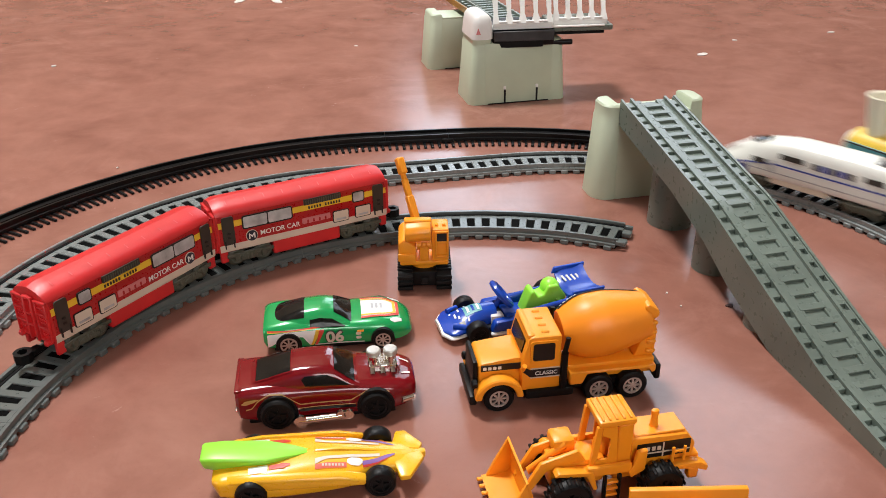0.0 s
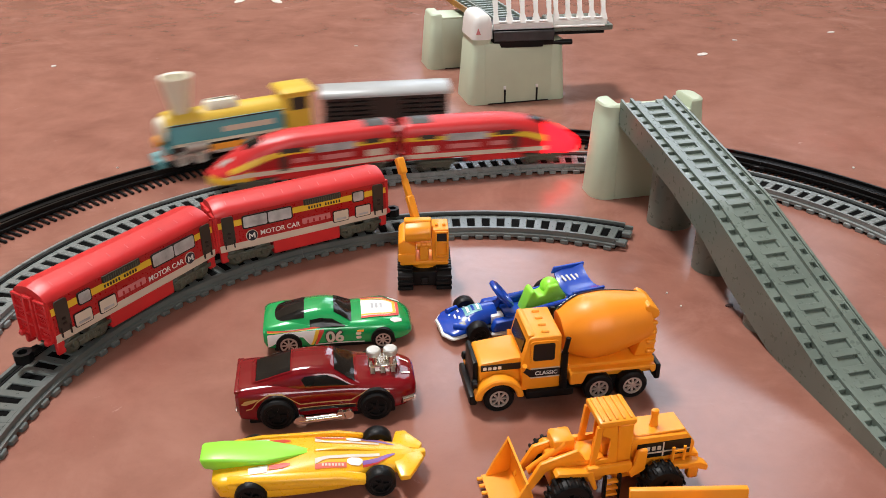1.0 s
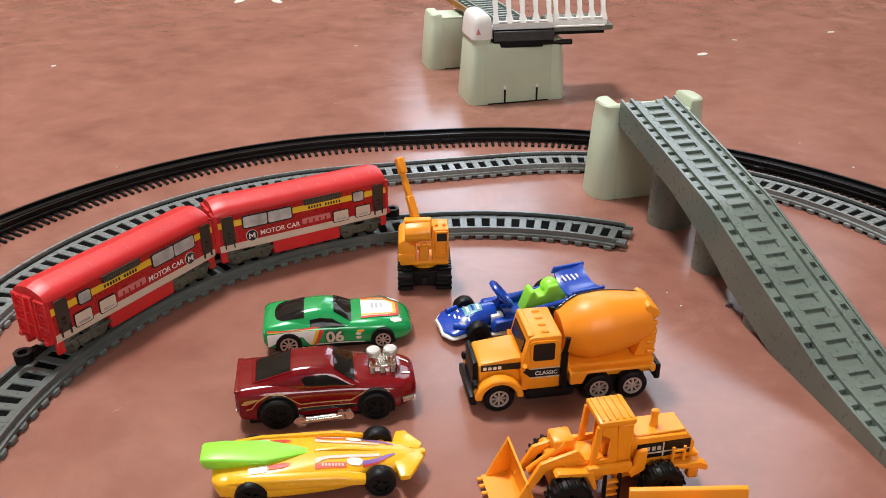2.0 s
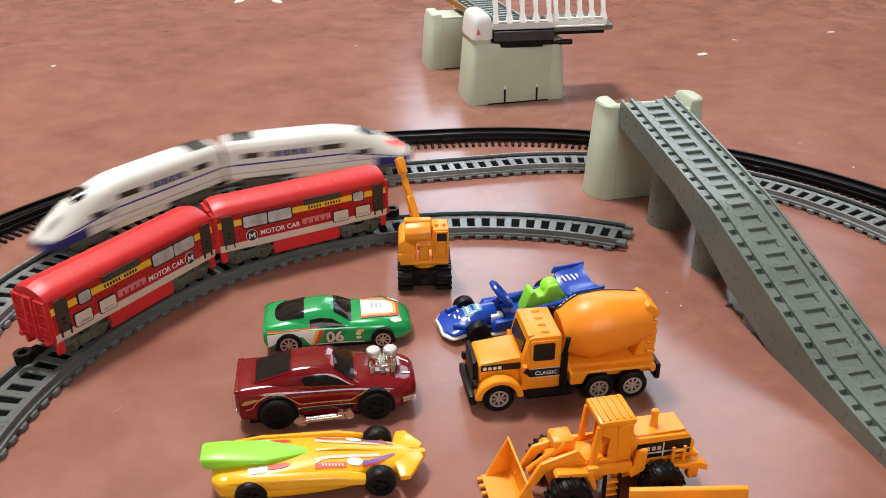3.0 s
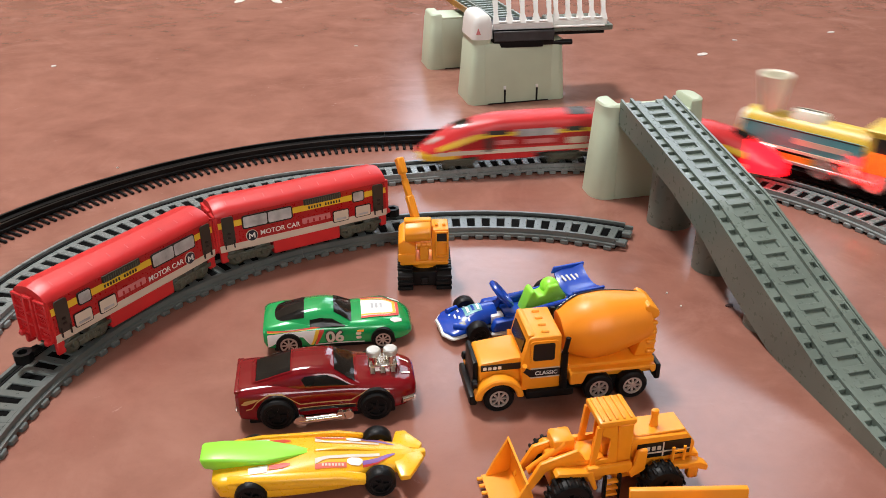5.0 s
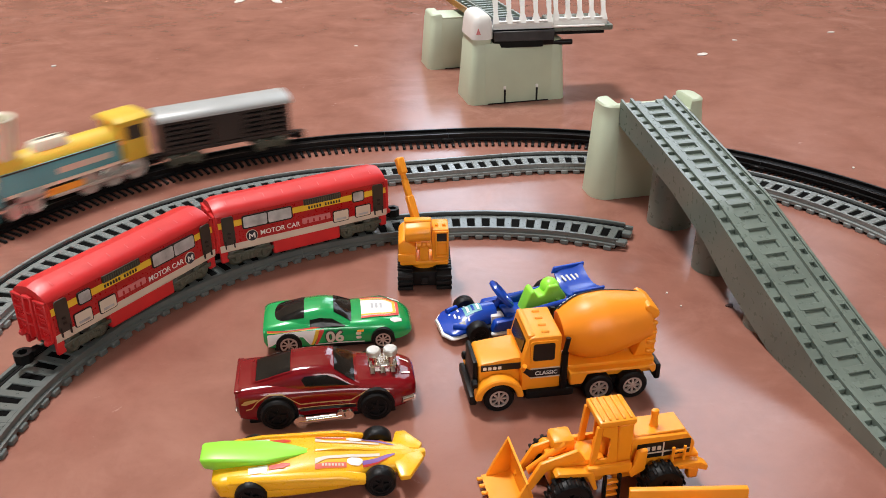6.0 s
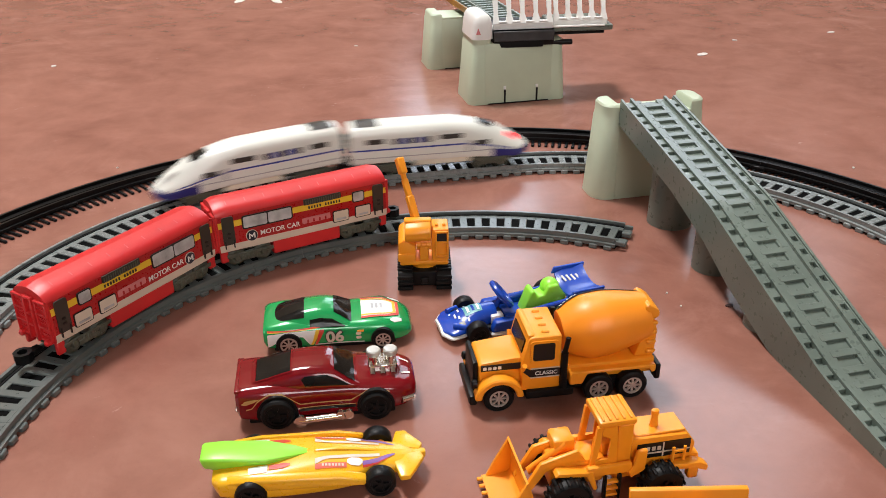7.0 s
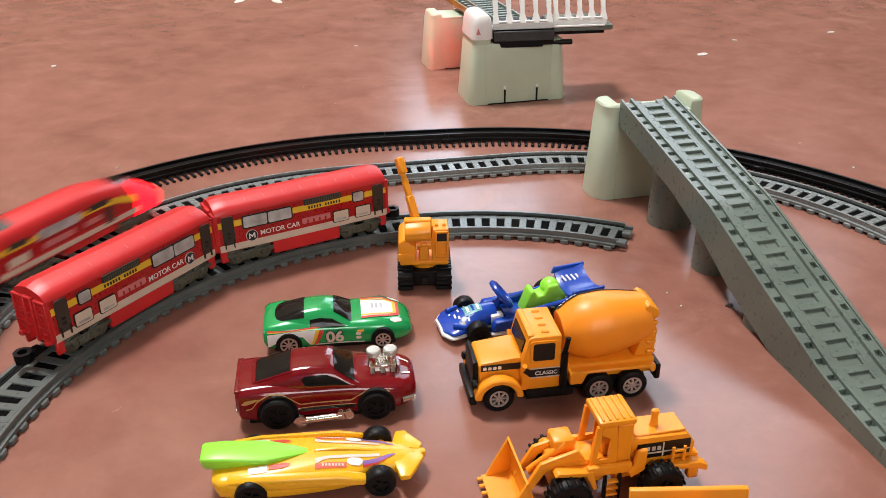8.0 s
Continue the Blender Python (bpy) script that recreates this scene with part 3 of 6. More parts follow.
        part("slot_lug", box(mesh(), x - 0.0012, x + 0.0012, -depth / 2 - 0.0004, -depth / 2 + 0.004, 0.0127, 0.0155, 0.0004, 1), WHITE_PLASTIC, ob)
    if slots:
        part("foot_strip", box(mesh(), -width / 2 + pw * 0.72, width / 2 - pw * 0.72, -depth / 2 - 0.0007, -depth / 2 + 0.003, 0.0, 0.0010), BLACK_PLASTIC, ob)
    return ob


pier(pose(0.1372, 0.5570, 0, 0, 0, 13.0), 0.0800, 0.0300, "cream plastic bridge pier holding up the grey ramp", height=0.0565, post=0.0082)
pier(pose(0.0625, 0.7730, 0, 0, 0, 13.5), 0.0900, 0.0460, "cream plastic bridge pier under a dark bridge deck", slots=(0.36, 0.69), height=0.0530, post=0.0040, cap=0.0255)
pier(pose(0.0240, 0.8860, 0, 0, 0, 13.5), 0.0860, 0.0400, "cream plastic bridge pier standing behind the other piers", slots=(0.44,), height=0.0490, post=0.0050)


def bridge():
    ob = thing("bridge_span", pose(0.062, 0.800, 0.0546, 0, 0, 106.0), "dark grey bridge deck with brown edge resting on piers", "toy bridge")
    part("deck", box(mesh(), -0.03, 0.26, -0.020, 0.020, 0.0, 0.006, 0.0008, 2), RAMP_GREY, ob)
    part("edge", box(mesh(), 0.015, 0.26, 0.0202, 0.0222, 0.001, 0.0072, 0.0005, 1), AMBER_BROWN, ob, "brown deck edge")
    for y in (-0.0131, 0.0131):
        part("rail", box(mesh(), -0.03, 0.26, y - 0.0011, y + 0.0011, 0.006, 0.0098, 0.0003, 1), RAMP_GREY, ob)
    for i in range(28):
        x = -0.025 + i * 0.0102
        part("sleeper", box(mesh(), x, x + 0.005, -0.0185, 0.0185, 0.006, 0.0078, 0.0003, 1), RAMP_GREY, ob)
    return ob


bridge()


def truss():
    """The lifting span: dark deck that reaches past its pier, with white lattice railing."""
    ob = thing("lift_bridge", pose(0.0440, 0.7540, 0.0500, 0, 0, 7.0), "dark lifting bridge deck with white lattice railings", "toy bridge")
    part("deck", box(mesh(), 0.0, 0.054, -0.004, 0.052, 0.0, 0.0125, 0.0008, 2), BLACK_PLASTIC, ob)
    part("deck_arm", box(mesh(), 0.0545, 0.108, 0.002, 0.050, 0.0095, 0.0145, 0.0012, 2), RAMP_GREY, ob, "dark grey green deck arm")
    part("arm_keel", box(mesh(), 0.0545, 0.101, 0.004, 0.048, 0.0065, 0.0096, 0.0006, 1), BLACK_PLASTIC, ob)
    part("under_box", box(mesh(), 0.0008, 0.0440, -0.0056, -0.0041, -0.0010, 0.0052, 0.0004, 1), BLACK_PLASTIC, ob)
    part("front_plate", box(mesh(), 0.0005, 0.0535, -0.0062, -0.0042, 0.0045, 0.0132, 0.0006, 1), DECK_GREY, ob, "worn dark grey front plate")
    part("hinge", rod(mesh(), (0.052, 0.002, 0.0005), (0.0715, 0.002, 0.0005), 0.0024), BLACK_PLASTIC, ob)
    for x0, x1, y in ((0.0, 0.053, -0.002), (0.0545, 0.103, 0.004)):
        bm = mesh()
        box(bm, x0, x1, y, y + 0.0030, 0.0136, 0.0196, 0.0006, 1)
        box(bm, x0 + 0.002, x1 - 0.002, y + 0.010, y + 0.0125, 0.0400, 0.0430, 0.0004, 1)
        rail_ob = part("railing", bm, WHITE_PLASTIC, ob, "white lattice railing")
        n = 4
        for i in range(n + 1):
            x = x0 + 0.003 + (x1 - x0 - 0.006) * i / n
            foot, head = (0.0040, 0.0024) if 0 < i < n else (0.0030, 0.0024)
            b2 = slab(mesh(), [(x - foot, y, 0.0190), (x + foot, y, 0.0190), (x + head * 0.7, y + 0.004, 0.0270), (x + head, y + 0.010, 0.0405), (x - head, y + 0.010, 0.0405), (x - head * 0.7, y + 0.004, 0.0270)], (0, 0.0022, 0))
            part("post", b2, WHITE_PLASTIC, rail_ob)
        for i in range(n):
            x = x0 + 0.003 + (x1 - x0 - 0.006) * (i + 0.5) / n
            part("panel_foot", box(mesh(), x - 0.0036, x + 0.0036, y - 0.0010, y + 0.0022, 0.0198, 0.0212, 0.0004, 1), WHITE_PLASTIC, rail_ob)
    part("foot_plate", box(mesh(), 0.001, 0.1, 0.0, 0.012, 0.0136, 0.0150, 0.0004, 1), WHITE_PLASTIC, ob)
    return ob


truss()


# ------------------------------------------------------------ trains
def plate(parent, name, u0, u1, z0, z1, y, s, material, r=0.0006, thick=0.0003, label=""):
    """A flat rounded plate on a flank at |y|, side s, between u0..u1 and z0..z1."""
    o = rounded(abs(u1 - u0), z1 - z0, min(r, (z1 - z0) * 0.45, abs(u1 - u0) * 0.45), 3)
    cx, cz = (u0 + u1) / 2, (z0 + z1) / 2
    return part(name, slab(mesh(), [(cx + a, s * y, cz + b) for a, b in o], (0, s * thick, 0)), material, parent, label)


def bogie(parent, x, half=0.0098, lift=0.0018):
    """A truck with two axles: side frames with axle boxes, four flanged wheels."""
    bm = mesh()
    box(bm, x - 0.010, x + 0.010, -0.006, 0.006, 0.0045 + lift, 0.0095 + lift, 0.0005, 1)
    for s in (-1, 1):
        y0, y1 = sorted((s * (half + 0.0026), s * (half + 0.0036)))
        box(bm, x - 0.0135, x + 0.0135, y0, y1, 0.0042 + lift, 0.0066 + lift, 0.0004, 1)
        box(bm, x - 0.0060, x + 0.0060, y0, y1, 0.0014 + lift, 0.0044 + lift, 0.0004, 1)
        for dx in (-0.0078, 0.0078):
            box(bm, x + dx - 0.0016, x + dx + 0.0016, y0 - 0.0004, y1 + 0.0004, 0.0020 + lift, 0.0060 + lift, 0.0004, 1)
        for dx in (-0.0026, 0.0, 0.0026):
            box(bm, x + dx - 0.0008, x + dx + 0.0008, y0 - 0.0004, y1 + 0.0004, 0.0018 + lift, 0.0058 + lift, 0.0003, 1)
    ob = part("bogie", bm, BOGIE, parent, "dusty grey plastic bogie")
    r = 0.0054
    for dx in (-0.0078, 0.0078):
        for s in (-1, 1):
            bm = turn(mesh(), [(0, r), (0.0012, r), (0.0020, r * 0.80), (0.0026, r * 0.66), (0.0022, r * 0.40), (0.0032, r * 0.24)], (x + dx, s * (half - 0.0004), r), (0, s, 0), 20)
            part("wheel", bm, BOGIE, ob)
    return ob


def coupler(parent, x, s):
    bm = mesh()
    box(bm, min(x, x + s * 0.006), max(x, x + s * 0.006), -0.0022, 0.0022, 0.0040, 0.0066, 0.0004, 1)
    turn(bm, [(0.0030, 0.0044), (0.0078, 0.0044), (0.0078, 0.0024), (0.0030, 0.0024), (0.0030, 0.0044)], (x + s * 0.0090, 0, 0), (0, 0, 1), 8, False)
    return part("coupler", bm, BLACK_PLASTIC, parent, "black plastic coupler")


def motor_car(m, label):
    """A red railway coach, z = 0 at the rail head. The end with the round badge lies at +x."""
    ob = thing("toy_motor_car", m, label, "toy train", "red motor cars")
    L, W, LIFT = 0.0515, 0.0128, 0.0028
    body = Hull([(-L, W * 0.985, W, W * 0.92, 0.0072, 0.0200, 0.0308, 0.0040), (-L + 0.002, W, W, W * 0.96, 0.0070, 0.0200, 0.0316, 0.0044),
                 (L - 0.002, W, W, W * 0.96, 0.0070, 0.0200, 0.0316, 0.0044), (L, W * 0.985, W, W * 0.92, 0.0072, 0.0200, 0.0308, 0.0040)], False, 2)
    shell = part("body", body.build(mesh(), 26), RED, ob)
    bm = mesh()
    for i in range(9):
        x = -L + 0.008 + i * (2 * L - 0.016) / 8
        for y in (-0.0066, 0.0066):
            body.top_strip(bm, [(x - 0.0003, y - 0.0014, y + 0.0014), (x + 0.0003, y - 0.0014, y + 0.0014)], 1, 4, 0.0003)
    # Ribs catch the light; that highlight is painted in along with the wear.
    part("roof_rib", bm, RED_WORN_HIGHLIGHT, shell, "roof ribs with wear and highlight painted pale")
    part("skirt", box(mesh(), -0.0205, 0.0205, -W + 0.0008, W - 0.0008, -0.0005, 0.0086, 0.0006, 1), RED, ob)
    for s in (-1, 1):
        for x0, x1 in ((-L + 0.0005, -L + 0.0048), (L - 0.0048, L - 0.0005)):
            part("step_guard", box(mesh(), x0, x1, s * W - 0.0030 if s > 0 else s * W + 0.0006, s * W - 0.0006 if s > 0 else s * W + 0.0030, 0.0010, 0.0082, 0.0005, 1), RED, ob)
    for s in (-1, 1):
        bm = body.side_strip(mesh(), [(-L + 0.0010, 0.0124, 0.0292), (L - 0.0010, 0.0124, 0.0292)], s, 4, 10, 0.0002)
        part("side_print", bm, RED_SHEET, ob, "dark red printed side panel")
        bm = body.side_strip(mesh(), [(-L + 0.0006, 0.0078, 0.0122), (L - 0.0006, 0.0078, 0.0122)], s, 4, 4, 0.00030)
        part("stripe", bm, CREAM_PRINT, ob, "cream stripe")
        bm = body.side_strip(mesh(), [(-L + 0.0008, 0.0224, 0.0259), (L - 0.0008, 0.0224, 0.0259)], s, 4, 4, 0.00040)
        part("stripe", bm, YELLOW_PRINT, ob, "yellow stripe")
        y = W + 0.00015
        for u0, u1 in ((-0.0487, -0.0420), (0.0420, 0.0487)):
            d = plate(ob, "door", u0, u1, 0.0122, 0.0290, y, s, DARK_PRINT, 0.0012, 0.0006, "dark brown door print")
            for uu in (u0 + 0.0006, u1 - 0.0012):
                plate(d, "handrail", uu, uu + 0.0006, 0.0100, 0.0150, y, s, BLACK_PRINT, 0.0002, 0.0009)
            for zz in (0.0160, 0.0185):
                plate(d, "latch", (u0 + u1) / 2 - 0.0010, (u0 + u1) / 2 + 0.0010, zz, zz + 0.0012, y, s, BLACK_PRINT, 0.0003, 0.0008)
        w1 = plate(ob, "window", -0.0366, -0.0288, 0.0208, 0.0276, y, s, BLACK_PRINT, 0.0012, 0.0005)
        plate(w1, "pane", -0.0359, -0.0295, 0.0215, 0.0270, y, s, GREY_PRINT, 0.0009, 0.0007, "grey printed pane")
        w2 = plate(ob, "window", 0.0080, 0.0374, 0.0196, 0.0276, y, s, BLACK_PRINT, 0.0014, 0.0005)
        plate(w2, "pane", 0.0088, 0.0224, 0.0204, 0.0269, y, s, GREY_PRINT, 0.0009, 0.0007, "grey printed pane")
        plate(w2, "pane", 0.0231, 0.0367, 0.0204, 0.0269, y, s, GREY_PRINT, 0.0009, 0.0007, "grey printed pane")
        v = plate(ob, "vent", -0.0218, 0.0010, 0.0259, 0.0294, y, s, DARK_PRINT, 0.0003, 0.0006, "dark louvred vent")
        for i in range(16):
            uu = -0.0211 + i * 0.00136
            plate(v, "louvre", uu, uu + 0.0006, 0.0259, 0.0288, y, s, BOGIE, 0.0001, 0.0008)
        for i in range(12):
            if i != 6:
                a = -0.0212 + i * 0.00170
                plate(ob, "printed_bar", a, a + 0.0009, 0.0232, 0.0248, y + 0.0002, s, DARK_PRINT, 0.0002, 0.0003)
        for a, b in ((-0.0404, -0.0302), (-0.0263, -0.0161)):
            c = plate(ob, "grille", a, b, 0.0108, 0.0182, y, s, BLACK_PRINT, 0.0010, 0.0005)
            plate(c, "plate", a + 0.0005, b - 0.0005, 0.0113, 0.0177, y, s, CREAM_PRINT, 0.0008, 0.0007)
            plate(c, "bar", a + 0.0020, b - 0.0020, 0.0122, 0.0134, y, s, GREY_PRINT, 0.0002, 0.0009)
        p = plate(ob, "panel", -0.0146, 0.0026, 0.0146, 0.0180, y, s, PINK_PRINT, 0.0005, 0.0005, "pink printed panel")
        for i in range(4):
            a = -0.0120 + i * 0.0036
            plate(p, "mark", a, a + 0.0010, 0.0148, 0.0168, y, s, RED_SHEET, 0.0002, 0.0007)
        flip = pose(0.0160, s * (y + 0.0006), 0.0154, 90, 0, 0) if s < 0 else pose(0.0160, s * (y + 0.0006), 0.0154, 90, 0, 180)
        lettering("lettering", "MOTOR CAR", 0.0040, flip, WHITE_PRINT, ob, "white lettering")
        b = part("badge", turn(mesh(), [(0, 0.0034), (0.0005, 0.0034)], (0.0326, s * y, 0.0150), (0, s, 0), 22), CREAM_PRINT, ob, "round badge")
        part("badge_face", turn(mesh(), [(0, 0.0031), (0.0007, 0.0031)], (0.0326, s * y, 0.0150), (0, s, 0), 22), BADGE_NAVY, b, "dark navy badge face")
        marks = [(-0.0019, -0.0016), (-0.0019, 0.0017), (-0.0012, 0.0017), (0.0, 0.0002), (0.0012, 0.0017), (0.0019, 0.0017), (0.0019, -0.0016), (0.0012, -0.0016), (0.0012, 0.0006), (0.0, -0.0009), (-0.0012, 0.0006), (-0.0012, -0.0016)]
        part("badge_mark", slab(mesh(), [(0.0326 + a * 0.95, s * y, 0.0150 + b2 * 0.95) for a, b2 in marks], (0, s * 0.0010, 0)), WHITE_PRINT, b)
    for s in (-1, 1):
        bm = mesh()
        x = s * L
        def ex(a, b, y0, y1, z0, z1):
            box(bm, min(x + s * a, x + s * b), max(x + s * a, x + s * b), y0, y1, z0, z1, 0.0003, 1)
        for y0, y1 in ((-0.0120, -0.0040), (0.0040, 0.0120)):
            for z0, z1 in ((0.0084, 0.0096), (0.0152, 0.0164), (0.0222, 0.0232), (0.0286, 0.0298)):
                ex(-0.0006, 0.0014, y0, y1, z0, z1)
            for yy in (y0, y1 - 0.0010):
                ex(-0.0006, 0.0013, yy, yy + 0.0010, 0.0084, 0.0298)
            for i in range(4):
                yy = y0 + 0.0016 + i * 0.0014
                for z in (0.0118, 0.0180, 0.0200, 0.0255):
                    ex(-0.0004, 0.0011, yy, yy + 0.0007, z, z + 0.0008)
        for y0, y1, z0, z1 in ((-0.0032, -0.0020, 0.0075, 0.0306), (0.0020, 0.0032, 0.0075, 0.0306), (-0.0020, 0.0020, 0.0294, 0.0306), (-0.0020, 0.0020, 0.0150, 0.0162), (-0.0020, 0.0020, 0.0210, 0.0220)):
            ex(-0.0006, 0.0020, y0, y1, z0, z1)
        for yy in (-0.0092, 0.0092):
            turn(bm, [(-0.0004, 0.0018), (0.0026, 0.0016), (0.0032, 0.0010)], (x, yy, 0.0086), (s, 0, 0), 10)
        part("end_panel", bm, RED, ob)
        coupler(ob, s * (L + 0.0004), s)
    for c in ob.children:
        if not c.name.startswith("coupler"):
            c.location.z += LIFT
    for x in (-0.034, 0.034):
        bogie(ob, x, 0.0090)
    return ob


def place_on_arc(angle, back):
    """Pose on the inner siding of a car centred at that angle, +x clockwise."""
    a, b = radians(angle) - back / 2 / INNER_R, radians(angle) + back / 2 / INNER_R
    xa, ya = INNER_C[0] + INNER_R * math.cos(a), INNER_C[1] + INNER_R * math.sin(a)
    xb, yb = INNER_C[0] + INNER_R * math.cos(b), INNER_C[1] + INNER_R * math.sin(b)
    return pose((xa + xb) / 2, (ya + yb) / 2, RAIL_Z, 0, 0, math.degrees(math.atan2(ya - yb, xa - xb)))


motor_car(place_on_arc(148.7, 0.068), "red plastic toy motor car with cream stripe, nearer the track end")
motor_car(place_on_arc(119.3, 0.068) @ pose(0, 0, 0, 0, 0, 180), "red plastic toy motor car coupled behind another on the siding")


def express_car(name, skin, label, group, kind, lit):
    """A streamlined end car, nose at +x, z = 0 at the rail head."""
    ob = thing(name, Matrix(), label, "toy train", group)
    W, H, U = 0.0138, 0.0350, 0.0039
    h = Hull([(-0.0640, W * 0.97, W, W * 0.88, 0.0062, 0.0190, H - 0.0045, 0.0040), (-0.0610, W, W, W * 0.90, 0.0060, 0.0190, H - 0.0035, 0.0042),
              (0.0050, W, W, W * 0.90, 0.0060, 0.0190, H - 0.0035, 0.0042), (0.0200, W, W, W * 0.84, 0.0056, 0.0180, H - 0.0060, 0.0045),
              (0.0360, W * 0.98, W * 0.97, W * 0.68, 0.0046, 0.0150, 0.0240, 0.0055), (0.0500, W * 0.86, W * 0.84, W * 0.54, 0.0036, 0.0112, 0.0166, 0.0045),
              (0.0590, W * 0.66, W * 0.62, W * 0.40, 0.0034, 0.0092, 0.0116, 0.0030), (0.0632, W * 0.36, W * 0.34, W * 0.20, 0.0046, 0.0084, 0.0096, 0.0014)], True, 2)
    part("body", h.build(mesh(), 60, not lit), skin, ob)
    part("underframe", box(mesh(), -0.020, 0.020, -W + 0.0012, W - 0.0012, 0.0022, 0.0075, 0.0006, 1), skin if kind == "red" else IVORY, ob)
    part("windscreen", h.top_strip(mesh(), [(0.0260, -0.0055, 0.0055), (0.0330, -0.0070, 0.0070), (0.0380, -0.0060, 0.0060)], 8, 8, 0.0003), SMOKED, ob, "dark windscreen")
    part("roof_grille", h.top_strip(mesh(), [(-0.0600, -0.0085, 0.0085), (-0.0440, -0.0085, 0.0085)], 4, 6, 0.0003), DARK_PRINT, ob, "dark roof grille")
    for s in (-1, 1):
        if kind == "red":
            part("stripe", h.side_strip(mesh(), [(-0.0630, 0.0080, 0.0115), (0.0380, 0.0080, 0.0115), (0.0520, 0.0072, 0.0096)][:2 if lit else 3], s, 30, 4, 0.0003), CREAM_PRINT, ob, "cream stripe")
            part("stripe", h.side_strip(mesh(), [(-0.0630, 0.0216, 0.0246), (0.0110, 0.0216, 0.0246), (0.0230, 0.0195, 0.0236), (0.0370, 0.0145, 0.0190), (0.0500, 0.0104, 0.0136)][:4 if lit else 5], s, 40, 4, 0.0003), YELLOW_PRINT, ob, "yellow stripe")
            part("side_print", h.side_strip(mesh(), [(-0.0630, 0.0128, 0.0213), (0.0110, 0.0128, 0.0213), (0.0230, 0.0128, 0.0192), (0.0350, 0.0124, 0.0148)], s, 30, 4, 0.0002), RED_SHEET, ob, "dark red printed side")
            wins = ((-0.0540, -0.0410, 0.0228, 0.0262, DARK_PRINT), (-0.0350, -0.0060, 0.0205, 0.0262, GREY_PRINT), (0.0000, 0.0160, 0.0228, 0.0262, DARK_PRINT), (-0.0560, -0.0430, 0.0128, 0.0180, CREAM_PRINT), (-0.0330, -0.0120, 0.0145, 0.0182, PINK_PRINT), (-0.0040, 0.0080, 0.0150, 0.0185, PINK_PRINT), (0.0110, 0.0170, 0.0100, 0.0205, DARK_PRINT))
        else:
            part("stripe", h.side_strip(mesh(), [(-0.0630, 0.0168, 0.0180), (0.0160, 0.0168, 0.0180), (0.0340, 0.0140, 0.0150), (0.0500, 0.0100, 0.0108)], s, 40, 2, 0.0003), BLUE_PRINT, ob, "blue stripe")
            part("crease", h.side_strip(mesh(), [(-0.0620, 0.0108, 0.0116), (0.0380, 0.0108, 0.0116)], s, 20, 2, 0.0003), GREY_PRINT, ob)
            wins = ((-0.0530, -0.0410, 0.0218, 0.0256, DARK_PRINT), (-0.0020, 0.0140, 0.0222, 0.0258, DARK_PRINT), (0.0175, 0.0205, 0.0120, 0.0200, GREY_PRINT), (0.0230, 0.0330, 0.0158, 0.0192, DARK_PRINT))
            for i in range(5):
                x = -0.0345 + i * 0.0056
                part("window", h.side_strip(mesh(), [(x, 0.0208, 0.0252), (x + 0.0044, 0.0208, 0.0252)], s, 3, 3, 0.0003), BLUE_PRINT if i % 2 else DARK_PRINT, ob)
        for x0, x1, z0, z1, mm in wins:
            part("window" if mm in (DARK_PRINT, GREY_PRINT) else "panel", h.side_strip(mesh(), [(x0, z0, z1), (x1, z0, z1)], s, 5, 3, 0.0005), mm, ob)
    chin = [] if kind == "red" and lit else [(x, ws * 1.012, ws * 1.012, ws * 0.9, zs - 0.0003, (zs + zt) / 2 - 0.001, min(zt, zs + 0.0062), 0.0004) for x, ws, wb, wt, zs, zb, zt, cr in h.k[4:]]
    if chin:
        part("chin", Hull(chin, True, 1).build(mesh(), 20, not lit), YELLOW_PRINT if kind == "red" else NAVY, ob, "yellow nose chin" if kind == "red" else "navy blue nose chin")
    if kind == "red" and lit:
        glow = [(x, ws * 1.02, wb * 1.02, wt * 1.02, zs - 0.0002, zb, zt + 0.0002, cr) for x, ws, wb, wt, zs, zb, zt, cr in h.k[4:]]
        part("nose_cover", Hull(glow, True, 2).build(mesh(), 16, False), GLOW_RED, ob, "translucent nose cover glowing red")
    for s in (-1, 1):
        bm = h.top_strip(mesh(), [(0.0470, s * 0.0046, s * 0.0066), (0.0560, s * 0.0030, s * 0.0058)], 6, 3, 0.0006)
        part("headlight", bm, GLOW_RED if lit else SILVER, ob, "headlight glowing red" if lit else "")
    if lit:
        # the lamp sits deep in an added, unseen black barrel, which narrows its light to a beam
        bm = turn(mesh(), [(0, 0.0008), (0.0004, 0.0008)], (0.0544, 0, 0.0068), (1, 0, 0), 14)
        part("nose_lamp", bm, LAMP_RED if kind == "red" else LAMP_DIM, ob, "nose lamp glowing red")
        bm = turn(mesh(), [(0, 0.0001), (0.0001, 0.0019), (0.0100, 0.0019), (0.0100, 0.0025), (0.0, 0.0025)], (0.0540, 0, 0.0078), (1, 0, 0), 18, False)
        part("beam_tube", bm, SHADE_BLACK, ob, "added black tube that narrows the lamp to a beam")
    for c in ob.children:
        c.location.z += U
        c.scale.z = 0.92
    coupler(ob, -0.0620, -1)
    for x in (-0.042, 0.035):
        bogie(ob, x)
    return ob


